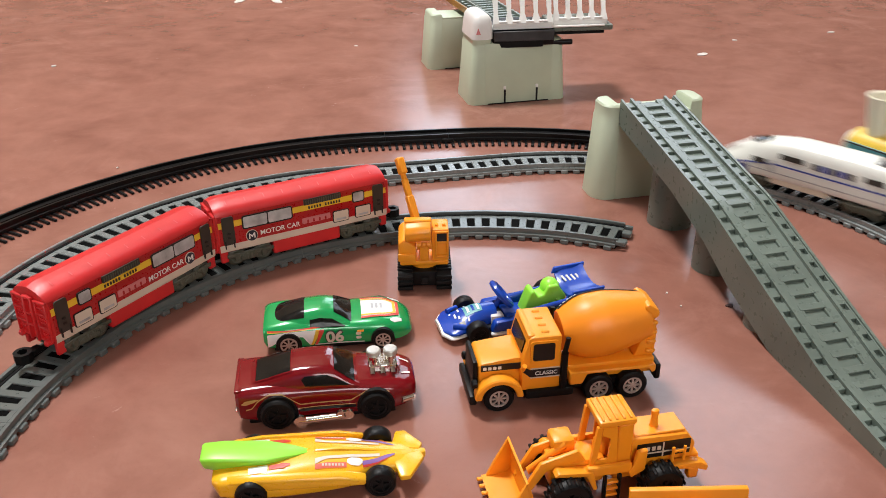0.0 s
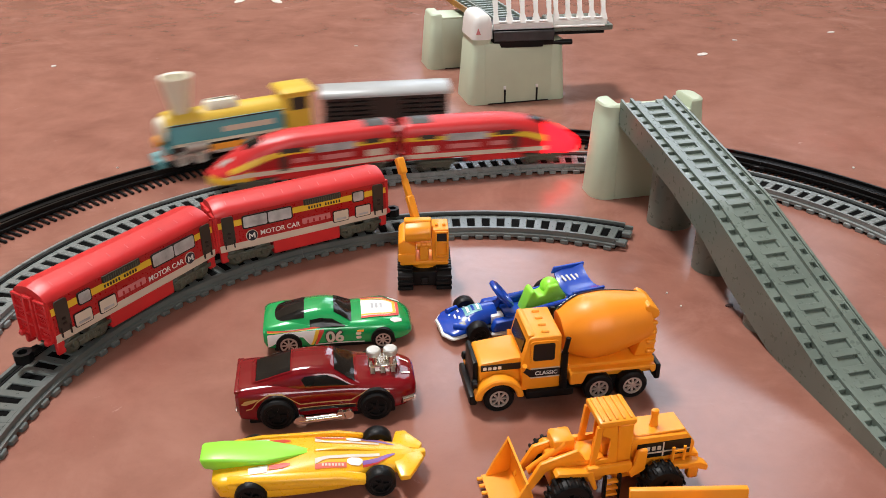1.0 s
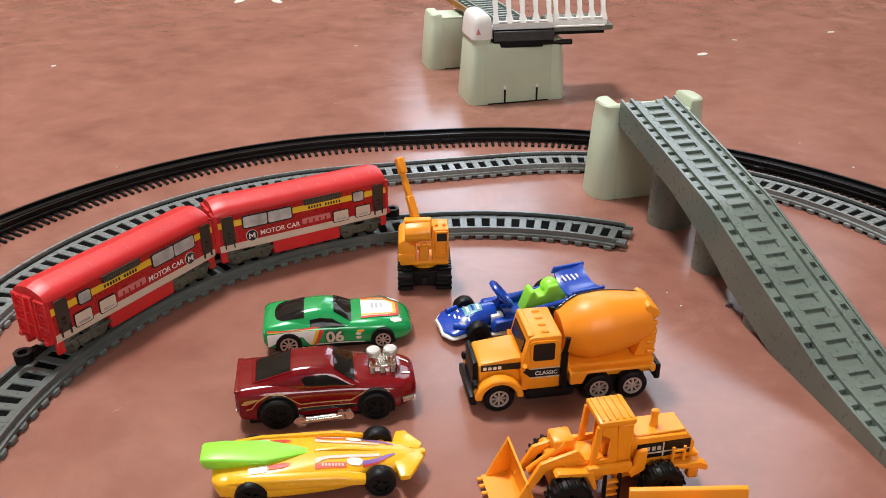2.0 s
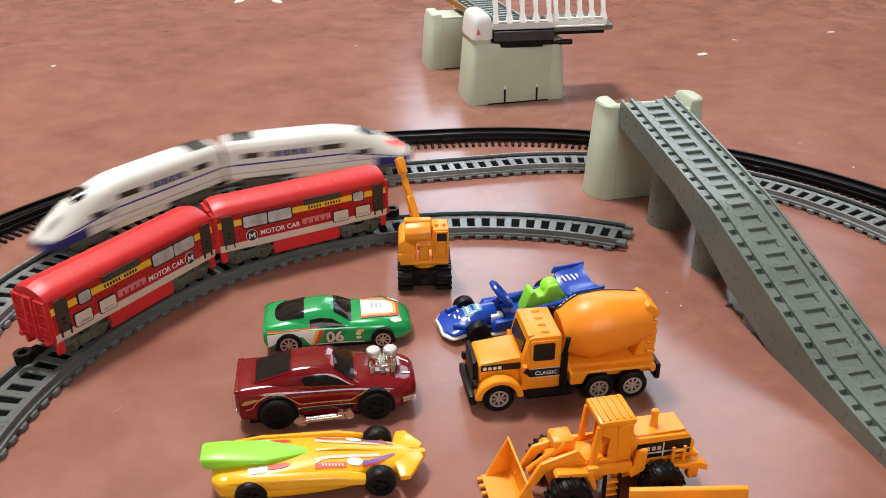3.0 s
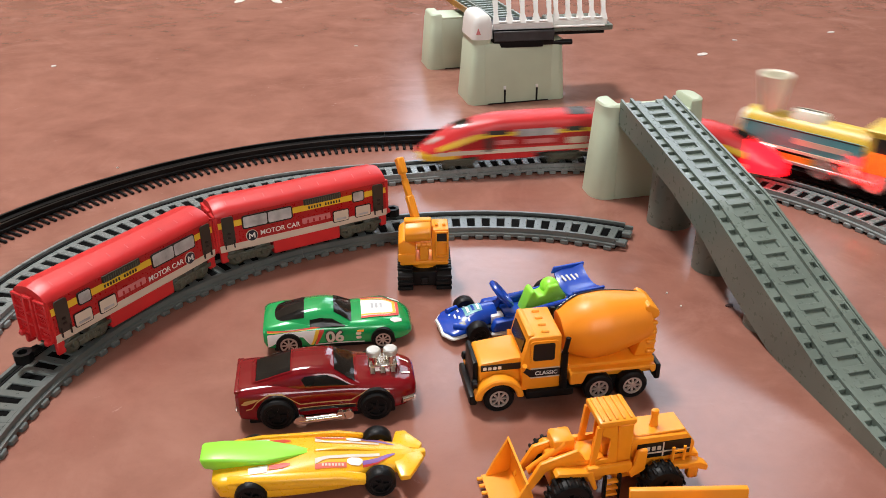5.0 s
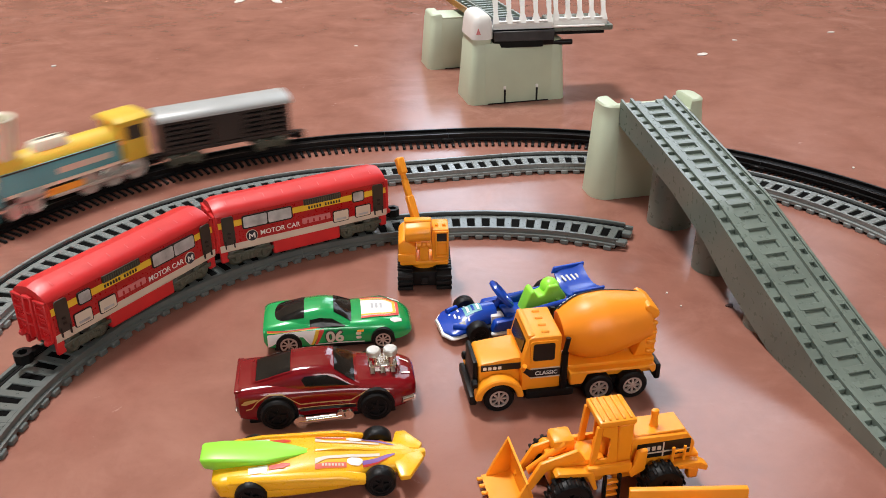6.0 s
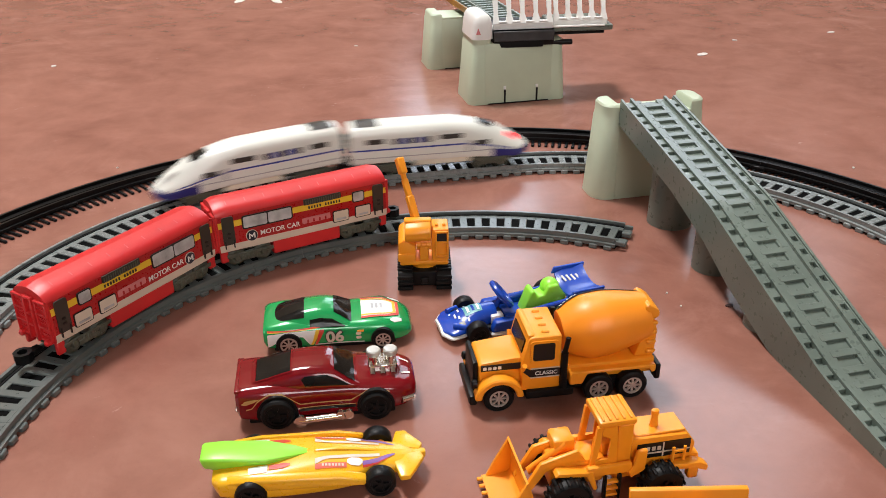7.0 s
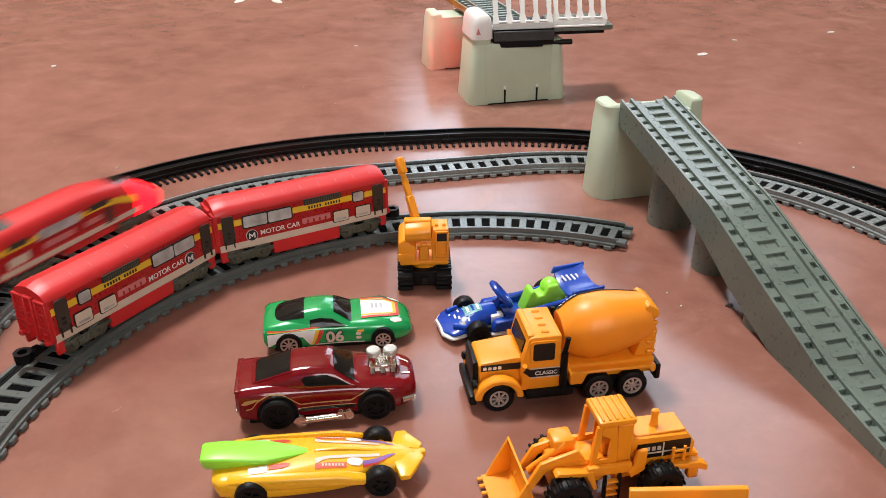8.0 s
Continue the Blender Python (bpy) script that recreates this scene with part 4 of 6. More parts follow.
def steam_engine():
    """A toy steam engine, front at +x, z = 0 at the rail head."""
    ob = thing("toy_steam_engine", Matrix(), "teal and yellow toy steam engine with ivory funnel", "toy train", "steam train")
    part("frame", box(mesh(), -0.058, 0.052, -0.0100, 0.0100, 0.0045, 0.0090, 0.0006, 1), WAGON_BROWN, ob)
    bm = mesh()
    box(bm, -0.034, 0.050, -0.0130, 0.0130, 0.0110, 0.0262, 0.0010, 2)
    part("side_tank", bm, TEAL, ob, "teal plastic side tank")
    for s in (-1, 1):
        plate(ob, "running_board", -0.034, 0.048, 0.0106, 0.0126, 0.0132, s, IVORY, 0.0004, 0.0008, "ivory running board")
        plate(ob, "tank_print", -0.026, 0.012, 0.0166, 0.0206, 0.0130, s, CREAM_PRINT, 0.0008, 0.0003)
        plate(ob, "tank_line", -0.034, 0.050, 0.0255, 0.0264, 0.0130, s, DARK_PRINT, 0.0002, 0.0006)
    rings = []
    for x, k in ((-0.036, 1.0), (0.046, 1.0), (0.0500, 0.97), (0.0512, 0.86)):
        rings.append([(x, 0.0122 * k * math.cos(a), 0.0222 + 0.0112 * k * math.sin(a)) for a in (math.pi * i / 16 for i in range(17))])
    part("boiler", ring_faces(mesh(), rings), LOCO_YELLOW, ob, "mustard yellow boiler")
    part("smokebox", turn(mesh(), [(0, 0.0092), (0.0040, 0.0092), (0.0054, 0.0078), (0.0060, 0.0040)], (0.0500, 0, 0.0210), (1, 0, 0), 22), IVORY, ob)
    part("funnel", turn(mesh(), [(0, 0.0066), (0.004, 0.0072), (0.0245, 0.0108), (0.0262, 0.0113), (0.0270, 0.0108), (0.0262, 0.0090), (0.012, 0.0065)], (0.0375, 0, 0.0310), (0, 0, 1), 28), IVORY, ob, "flared ivory funnel")
    bm = mesh()
    rr = []
    for z, g in ((0.0305, 0), (0.0345, 0.0005), (0.0372, 0.0020), (0.0378, 0.0040)):
        rr.append([(0.0085 + x, y, z) for x, y in rounded(0.026 - 2 * g, 0.0135 - 2 * g, 0.0042, 5)])
    part("dome", ring_faces(bm, rr), IVORY, ob, "long ivory steam dome")
    part("cab", soften(box(mesh(), -0.056, -0.036, -0.0128, 0.0128, 0.0090, 0.0360), 0.0008), LOCO_YELLOW, ob, "mustard yellow cab")
    for s in (-1, 1):
        plate(ob, "cab_window", -0.0525, -0.0400, 0.0240, 0.0335, 0.0128, s, DARK_PRINT, 0.0012, 0.0003)
    rr = []
    for z, g in ((0.0360, 0.0), (0.0376, 0.0), (0.0398, 0.0030), (0.0402, 0.0060)):
        rr.append([(-0.0470 + x, y, z) for x, y in rounded(0.027 - g, 0.0290 - 2 * g, 0.0020, 4)])
    part("cab_roof", ring_faces(mesh(), rr), LOCO_YELLOW, ob, "mustard yellow cab roof")
    part("buffer_beam", box(mesh(), 0.0500, 0.0545, -0.0130, 0.0130, 0.0060, 0.0110, 0.0006, 1), TEAL, ob)
    bm = mesh()
    slab(bm, [(0.0545, -0.0115, 0.0010), (0.0545, 0.0115, 0.0010), (0.0545, 0.0105, 0.0075), (0.0545, -0.0105, 0.0075)], (0.0065, 0, -0.0004))
    part("cowcatcher", soften(bm, 0.0012), TEAL, ob, "teal plastic cowcatcher")
    part("headlamp", turn(mesh(), [(0, 0.0040), (0.0048, 0.0042), (0.0058, 0.0034)], (0.0530, 0, 0.0130), (1, 0, 0), 18), AMBER, ob, "amber front lamp")
    for s in (-1, 1):
        for x, r in ((-0.0440, 0.0082), (-0.0265, 0.0082), (-0.0085, 0.0082), (0.0300, 0.0056), (0.0430, 0.0056)):
            bm = turn(mesh(), [(0, r), (0.0012, r), (0.0022, r * 0.86), (0.0016, r * 0.7), (0.0018, r * 0.3), (0.0030, r * 0.24)], (x, s * 0.0092, r), (0, s, 0), 22)
            part("wheel", bm, SILVER, ob, "silver plastic driving wheel")
        part("side_rod", box(mesh(), -0.0460, 0.0200, s * 0.0142 - 0.0006, s * 0.0142 + 0.0006, 0.0072, 0.0096, 0.0004, 1), SILVER, ob, "silver coupling rod")
        part("cylinder", rod(mesh(), (0.0240, s * 0.0125, 0.0090), (0.0400, s * 0.0125, 0.0090), 0.0036), SILVER, ob)
        part("gear_plate", box(mesh(), -0.004, 0.022, s * 0.0128 - 0.0006, s * 0.0128 + 0.0006, 0.0035, 0.0085, 0.0004, 1), AMBER, ob, "amber plate between the wheels")
    for c in ob.children:
        if not c.name.startswith(("wheel", "side_rod", "cowcatcher")):
            c.location.z += 0.0052
    coupler(ob, -0.0582, -1)
    return ob


def slatted_wagon():
    """A toy cattle wagon, z = 0 at the rail head."""
    ob = thing("toy_cattle_wagon", Matrix(), "dark brown slatted toy wagon with pale grey roof", "toy train", "steam train")
    part("frame", box(mesh(), -0.048, 0.048, -0.0125, 0.0125, 0.0060, 0.0090, 0.0005, 1), WAGON_BROWN, ob)
    part("box", box(mesh(), -0.0455, 0.0455, -0.0112, 0.0112, 0.0088, 0.0310), BLACK_PLASTIC, ob)
    for s in (-1, 1):
        for i in range(6):
            z = 0.0096 + i * 0.0036
            part("slat", box(mesh(), -0.0465, 0.0465, s * 0.0122 - 0.0007, s * 0.0122 + 0.0007, z, z + 0.0022, 0.0003, 1), WAGON_BROWN, ob)
        for x in (-0.0455, -0.0290, -0.0125, 0.0125, 0.0290, 0.0455):
            part("post", box(mesh(), x - 0.0014, x + 0.0014, s * 0.0132 - 0.0006, s * 0.0132 + 0.0006, 0.0080, 0.0312, 0.0003, 1), WAGON_BROWN, ob)
        part("door", box(mesh(), -0.0100, 0.0100, s * 0.0132 - 0.0007, s * 0.0132 + 0.0007, 0.0100, 0.0300, 0.0004, 1), WAGON_BROWN, ob)
    for s in (-1, 1):
        part("end_wall", box(mesh(), s * 0.0460 - 0.0008, s * 0.0460 + 0.0008, -0.0120, 0.0120, 0.0088, 0.0310, 0.0003, 1), WAGON_BROWN, ob)
    rings = []
    for x, k in ((-0.0490, 0.96), (-0.0480, 1.0), (0.0480, 1.0), (0.0490, 0.96)):
        top = [(x, 0.0148 * k * math.cos(a), 0.0312 + 0.0055 * k * math.sin(a)) for a in (math.pi * i / 14 for i in range(15))]
        rings.append(top + [(x, -0.0148 * k, 0.0302), (x, 0.0148 * k, 0.0302)])
    part("roof", ring_faces(mesh(), rings), ROOF_GREY, ob, "pale grey curved roof")
    for c in ob.children:
        c.location.z += 0.0050
    for x in (-0.032, 0.032):
        bogie(ob, x, 0.0088)
    for s in (-1, 1):
        coupler(ob, s * 0.0482, s)
    return ob


RED_LEAD = express_car("toy_express_car", RED, "red streamlined toy express car with glowing red nose", "red express train", "red", True)
RED_TAIL = express_car("toy_express_car", RED, "red streamlined toy express car with yellow nose", "red express train", "red", False)
WHITE_LEAD = express_car("toy_express_car", TRAIN_WHITE, "white streamlined toy express car with lit red headlights", "white express train", "white", True)
WHITE_TAIL = express_car("toy_express_car", TRAIN_WHITE, "white streamlined toy express car with navy nose", "white express train", "white", False)
ENGINE = steam_engine()
WAGON = slatted_wagon()


# ------------------------------------------------------------ toy vehicles
def arch(bm, x, y, z, r, w, s):
    """A black half-round plate behind a wheel, standing in for the shade of its recess."""
    pts = [(x + r * math.cos(a), y, max(0.003, z + r * math.sin(a))) for a in (math.pi * (-0.12 + 1.24 * i / 14) for i in range(15))]
    return slab(bm, pts, (0, s * w, 0))


def muscle_car():
    ob = thing("toy_muscle_car", pose(-0.0537, 0.3160, 0, 0, 0, 7.6), "metallic maroon toy muscle car with chrome blower", "toy car", "toy vehicles")
    W = 0.0152
    h = Hull([(-0.0366, W * 0.84, W * 0.90, W * 0.84, 0.0070, 0.0130, 0.0166, 0.0006), (-0.0350, W * 0.96, W, W * 0.90, 0.0046, 0.0130, 0.0180, 0.0010), (-0.0195, W * 1.04, W * 1.04, W * 0.86, 0.0034, 0.0128, 0.0186, 0.0010),
              (-0.0040, W * 0.95, W * 0.96, W * 0.86, 0.0034, 0.0122, 0.0170, 0.0012), (0.0120, W * 0.97, W * 0.97, W * 0.86, 0.0034, 0.0120, 0.0168, 0.0014), (0.0240, W * 1.03, W * 1.02, W * 0.84, 0.0036, 0.0120, 0.0164, 0.0012),
              (0.0345, W * 0.96, W * 0.95, W * 0.78, 0.0050, 0.0112, 0.0150, 0.0012), (0.0390, W * 0.80, W * 0.82, W * 0.66, 0.0064, 0.0104, 0.0136, 0.0010), (0.0405, W * 0.66, W * 0.68, W * 0.56, 0.0074, 0.0100, 0.0124, 0.0006)])
    part("body", h.build(mesh(), 56), MAROON_PAINT, ob)
    c = Hull([(-0.0335, W * 0.70, W * 0.72, W * 0.64, 0.0150, 0.0170, 0.0180, 0.0004), (-0.0258, W * 0.76, W * 0.74, W * 0.62, 0.0150, 0.0182, 0.0200, 0.0008), (-0.0120, W * 0.84, W * 0.78, W * 0.62, 0.0150, 0.0196, 0.0236, 0.0012),
              (-0.0030, W * 0.86, W * 0.80, W * 0.64, 0.0150, 0.0198, 0.0240, 0.0013), (0.0050, W * 0.86, W * 0.80, W * 0.66, 0.0150, 0.0196, 0.0232, 0.0014), (0.0130, W * 0.88, W * 0.86, W * 0.78, 0.0150, 0.0172, 0.0180, 0.0012), (0.0160, W * 0.86, W * 0.86, W * 0.80, 0.0148, 0.0160, 0.0168, 0.0008)])
    part("cabin", c.build(mesh(), 44), MAROON_PAINT, ob)
    # Black plate added to darken the shadow below the body.
    part("chassis", soften(box(mesh(), -0.0320, 0.0310, -0.0132, 0.0138, 0.0012, 0.0046), 0.0008), BLACK_PLASTIC, ob, "black plastic chassis plate added to deepen the shade beneath")
    part("rear_window", c.top_strip(mesh(), [(-0.0280, -0.0084, 0.0084), (-0.0130, -0.0084, 0.0084)], 12, 8, 0.0003), SMOKED, ob, "dark fastback rear window")
    for x0, x1, y0, y1 in ((-0.0288, -0.0126, -0.0092, -0.0086), (-0.0288, -0.0126, 0.0086, 0.0092), (-0.0288, -0.0283, -0.0086, 0.0086), (-0.0128, -0.0122, -0.0086, 0.0086)):
        part("window_trim", c.top_strip(mesh(), [(x0, y0, y1), (x1, y0, y1)], 10, 2, 0.0005), MAROON_PAINT, ob)
    part("windscreen", c.top_strip(mesh(), [(0.0056, -0.0092, 0.0092), (0.0140, -0.0112, 0.0112)], 10, 8, 0.0003), SMOKED, ob, "dark windscreen")
    for s in (-1, 1):
        part("side_window", c.side_strip(mesh(), [(-0.0085, 0.0204, 0.0208), (-0.0072, 0.0180, 0.0220), (0.0020, 0.0176, 0.0222), (0.0112, 0.0174, 0.0180)], s, 14, 4, 0.0003), SMOKED, ob, "dark side window")
        line = [(-0.0325, 0.0100), (-0.0300, 0.0106), (-0.0272, 0.0140), (-0.0225, 0.0162), (-0.0170, 0.0158), (-0.0125, 0.0126), (-0.0095, 0.0104), (0.0120, 0.0104), (0.0150, 0.0122), (0.0190, 0.0142), (0.0250, 0.0142), (0.0285, 0.0128)]
        part("pinstripe", h.side_strip(mesh(), [(x, z, z + 0.0006) for x, z in line], s, 48, 2, 0.0003), GOLD_PRINT, ob, "thin gold side stripe")
        part("side_stripe", h.side_strip(mesh(), [(-0.0100, 0.0070, 0.0084), (0.0140, 0.0070, 0.0084)], s, 14, 2, 0.0003), BLACK_PRINT, ob, "black lower side stripe")
        part("side_line", h.side_strip(mesh(), [(-0.0105, 0.0087, 0.0091), (0.0140, 0.0087, 0.0091)], s, 14, 2, 0.0004), GOLD_PRINT, ob)
        part("flame_print", h.side_strip(mesh(), [(-0.0342, 0.0130, 0.0133), (-0.0325, 0.0126, 0.0146), (-0.0290, 0.0138, 0.0150), (-0.0268, 0.0148, 0.0150)], s, 10, 3, 0.0003), GOLD_PRINT, ob, "small gold flame print")
        for x, r in ((-0.0195, 0.0088), (0.0225, 0.0082)):
            part("wheel_arch", arch(mesh(), x, s * (W * 0.90), 0.0072, r, 0.0021, s), BLACK_PLASTIC, ob)
        wheel(ob, -0.0195, s * 0.0152, 0.0074, 0.0074, 0.0056, BLACK_PLASTIC, 5)
        wheel(ob, 0.0225, s * 0.0146, 0.0070, 0.0070, 0.0052, BLACK_PLASTIC, 5)
        bm = mesh()
        rod(bm, (-0.0105, s * 0.0172, 0.0036), (0.0075, s * 0.0172, 0.0046), 0.0016)
        turn(bm, [(0, 0.0030), (0.0016, 0.0030), (0.0018, 0.0018)], (-0.0100, s * 0.0168, 0.0036), (0, s, 0), 16)
        for a in (0.0072, 0.0106):
            turn(bm, [(0, 0.0022), (0.0016, 0.0022), (0.0016, 0.0012)], (a, s * 0.0168, 0.0054), (0, s, 0), 14)
        part("side_pipe", bm, CHROME, ob, "chrome side exhaust pipe")
    bm = mesh()
    rod(bm, (0.0385, -0.0125, 0.0078), (0.0385, 0.0125, 0.0078), 0.0017)
    for s in (-1, 1):
        rod(bm, (0.0385, s * 0.0120, 0.0078), (0.0335, s * 0.0150, 0.0086), 0.0016)
    part("bumper", bm, CHROME, ob, "chrome front bumper")
    part("tail_lip", soften(box(mesh(), -0.0370, -0.0340, -0.0128, 0.0128, 0.0168, 0.0184), 0.0006), MAROON_PAINT, ob)
    part("rear_bumper", box(mesh(), -0.0374, -0.0350, -0.0128, 0.0128, 0.0070, 0.0088, 0.0006, 1), CHROME, ob)
    bm = mesh()
    box(bm, 0.0205, 0.0330, -0.0046, 0.0046, 0.0160, 0.0205, 0.0008, 1)
    for x in (0.0220, 0.0265, 0.0310):
        for s in (-1, 1):
            rod(bm, (x, s * 0.0040, 0.0185), (x, s * 0.0072, 0.0172), 0.0012, n=8)
    for x in (0.0232, 0.0302):
        rod(bm, (x, 0, 0.0205), (x, 0, 0.0238), 0.0022, n=12)
        for s in (-1, 1):
            rod(bm, (x, s * 0.0032, 0.0200), (x, s * 0.0032, 0.0240), 0.0013, n=10)
    b = part("blower", bm, CHROME, ob, "chrome engine blower")
    for x in (0.0230, 0.0304):
        part("intake", turn(mesh(), [(0, 0.0026), (0.0010, 0.0032), (0.0028, 0.0032), (0.0033, 0.0028), (0.0031, 0.0008)], (x, 0, 0.0226), (0, 0, 1), 20), SILVER, b, "silver round air intake")
    # White strips along the bonnet edge are painted reflections, not print.
    for s in (-1, 1):
        part("hood_mark", h.top_strip(mesh(), [(0.0345, s * 0.0050, s * 0.0062), (0.0385, s * 0.0036, s * 0.0048)], 4, 2, 0.0003), WHITE_PRINT, ob)
    return ob


muscle_car()


def sports_car():
    ob = thing("toy_sports_car", pose(-0.0534, 0.3716, 0, 0, 0, 7.1), "metallic green toy sports car with striped bonnet", "toy car", "toy vehicles")
    W = 0.0150
    h = Hull([(-0.0355, W * 0.86, W * 0.90, W * 0.80, 0.0056, 0.0100, 0.0128, 0.0008), (-0.0335, W, W, W * 0.84, 0.0040, 0.0102, 0.0140, 0.0008), (-0.0235, W * 1.03, W * 1.03, W * 0.82, 0.0030, 0.0112, 0.0154, 0.0008),
              (-0.0060, W * 0.96, W * 0.95, W * 0.82, 0.0030, 0.0104, 0.0136, 0.0010), (0.0080, W * 0.97, W * 0.96, W * 0.82, 0.0030, 0.0104, 0.0134, 0.0014), (0.0215, W * 1.03, W * 1.01, W * 0.82, 0.0032, 0.0106, 0.0138, 0.0008),
              (0.0300, W * 0.94, W * 0.92, W * 0.72, 0.0034, 0.0090, 0.0116, 0.0012), (0.0350, W * 0.74, W * 0.74, W * 0.56, 0.0038, 0.0070, 0.0090, 0.0008), (0.0370, W * 0.52, W * 0.54, W * 0.40, 0.0044, 0.0056, 0.0066, 0.0004)])
    part("body", h.build(mesh(), 56), GREEN_PAINT, ob)
    c = Hull([(-0.0320, W * 0.74, W * 0.74, W * 0.60, 0.0110, 0.0128, 0.0138, 0.0006), (-0.0240, W * 0.86, W * 0.80, W * 0.56, 0.0110, 0.0140, 0.0164, 0.0012), (-0.0150, W * 0.90, W * 0.80, W * 0.54, 0.0110, 0.0146, 0.0184, 0.0014),
              (-0.0080, W * 0.90, W * 0.80, W * 0.54, 0.0110, 0.0146, 0.0190, 0.0014), (-0.0010, W * 0.90, W * 0.82, W * 0.58, 0.0110, 0.0142, 0.0178, 0.0014), (0.0080, W * 0.88, W * 0.84, W * 0.74, 0.0110, 0.0124, 0.0130, 0.0012), (0.0115, W * 0.82, W * 0.82, W * 0.74, 0.0106, 0.0114, 0.0120, 0.0008)])
    part("cabin", c.build(mesh(), 44), GREEN_PAINT, ob)
    # Added black underside, which deepens the shade under this car.
    part("chassis", soften(box(mesh(), -0.0310, 0.0285, -0.0132, 0.0136, 0.0010, 0.0042), 0.0008), BLACK_PLASTIC, ob, "black plastic chassis plate added to deepen the shade beneath")
    part("rear_window", c.top_strip(mesh(), [(-0.0312, -0.0030, 0.0030), (-0.0300, -0.0092, 0.0092), (-0.0155, -0.0100, 0.0100)], 12, 8, 0.0003), SMOKED, ob, "dark rear hatch window")
    part("windscreen", c.top_strip(mesh(), [(-0.0012, -0.0082, 0.0082), (0.0088, -0.0112, 0.0112)], 12, 8, 0.0003), SMOKED, ob, "dark windscreen")
    for s in (-1, 1):
        part("side_window", c.side_strip(mesh(), [(-0.0130, 0.0128, 0.0160), (-0.0080, 0.0127, 0.0166), (-0.0020, 0.0126, 0.0160), (0.0040, 0.0124, 0.0128)], s, 14, 4, 0.0003), SMOKED, ob, "dark side window")
        edge = ((0.0016, YELLOW_PRINT, "yellow edge of the side print", 0.00038), (0.0030, RED_PRINT, "red edge of the side print", 0.00046))
        part("side_print", h.side_strip(mesh(), [(-0.0335, 0.0046, 0.0112), (-0.0240, 0.0100, 0.0122), (-0.0165, 0.0092, 0.0121), (-0.0135, 0.0046, 0.0119), (-0.0128, 0.0044, 0.0119), (-0.0104, 0.0108, 0.0119)], s, 30, 5, 0.0003), WHITE_PRINT, ob, "white side print")
        for shift, paint, words, off in edge:
            x0 = -0.0150 + shift * 1.3
            part("side_print", h.side_strip(mesh(), [(x0, 0.0043, 0.0046), (x0 + 0.0012, 0.0043, 0.0072), (x0 + 0.0026, 0.0070, 0.0119), (x0 + 0.0048, 0.0112, 0.0119)], s, 14, 4, off), paint, ob, words)
            part("side_print", h.side_strip(mesh(), [(-0.0335, 0.0116 + shift * 0.3, 0.0121 + shift * 0.3), (x0 + 0.0030, 0.0121 + shift * 0.25, 0.0126 + shift * 0.25)], s, 16, 2, off), paint, ob)
        part("sill_line", h.side_strip(mesh(), [(-0.0110, 0.0040, 0.0046), (0.0130, 0.0040, 0.0046)], s, 8, 2, 0.0003), WHITE_PRINT, ob)
        y = h.side(-0.002, 0.009) + 0.0007
        for size, bold, paint, out in ((0.0086, 0.080, BLACK_PRINT, 0.0), (0.0086, 0.030, CREAM_PRINT, 0.00025)):
            mm = pose(-0.0012, s * (y + out), 0.0079, 90 - s * 6, 0, 0) if s < 0 else pose(-0.0012, s * (y + out), 0.0079, 96, 0, 180)
            lettering("lettering", "06", size, mm, paint, ob, "cream racing number on the door" if out else "black outline of the racing number", bold)
        for z in (0.0060, 0.0082):
            plate(ob, "badge", 0.0090, 0.0116, z, z + 0.0014, h.side(0.010, 0.008) + 0.0001, s, CREAM_PRINT, 0.0007, 0.0003)
        plate(ob, "badge", 0.0096, 0.0130, 0.0096, 0.0106, h.side(0.011, 0.010) + 0.0001, s, AMBER, 0.0004, 0.0003)
        for x, r in ((-0.0235, 0.0063), (0.0220, 0.0058)):
            part("wheel_arch", arch(mesh(), x, s * (W * 0.955), 0.0056, r, 0.0019, s), BLACK_PLASTIC, ob)
        wheel(ob, -0.0235, s * 0.0143, 0.0057, 0.0057, 0.0046, RIM_SILVER, 8, rim_r=0.74)
        wheel(ob, 0.0220, s * 0.0143, 0.0051, 0.0051, 0.0046, RIM_SILVER, 8, rim_r=0.74)
        part("headlight", h.top_strip(mesh(), [(0.0260, s * 0.0104, s * 0.0112), (0.0280, s * 0.0086, s * 0.0118), (0.0318, s * 0.0080, s * 0.0098)], 8, 4, 0.0003), WHITE_PRINT, ob, "white oval headlight print")
        part("hood_line", h.top_strip(mesh(), [(0.0122, s * 0.0068, s * 0.0078), (0.0236, s * 0.0064, s * 0.0074), (0.0300, s * 0.0034, s * 0.0046)], 12, 3, 0.0005), YELLOW_PRINT, ob, "yellow bonnet line")
        part("hood_line", h.top_strip(mesh(), [(0.0120, s * 0.0084, s * 0.0098), (0.0240, s * 0.0078, s * 0.0092), (0.0308, s * 0.0040, s * 0.0060)], 12, 3, 0.0004), RED_PRINT, ob, "orange red bonnet line")
    for x0, x1, paint in ((0.0278, 0.0292, YELLOW_PRINT), (0.0294, 0.0308, RED_PRINT)):
        part("hood_line", h.top_strip(mesh(), [(x0, -0.0058, 0.0058), (x1, -0.0050, 0.0050)], 4, 8, 0.0006), paint, ob)
    for i in range(3):
        part("printed_bar", h.top_strip(mesh(), [(0.0172 + i * 0.0022, -0.0022, 0.0022), (0.0184 + i * 0.0022, -0.0022, 0.0022)], 3, 4, 0.0006), GREY_PRINT, ob)
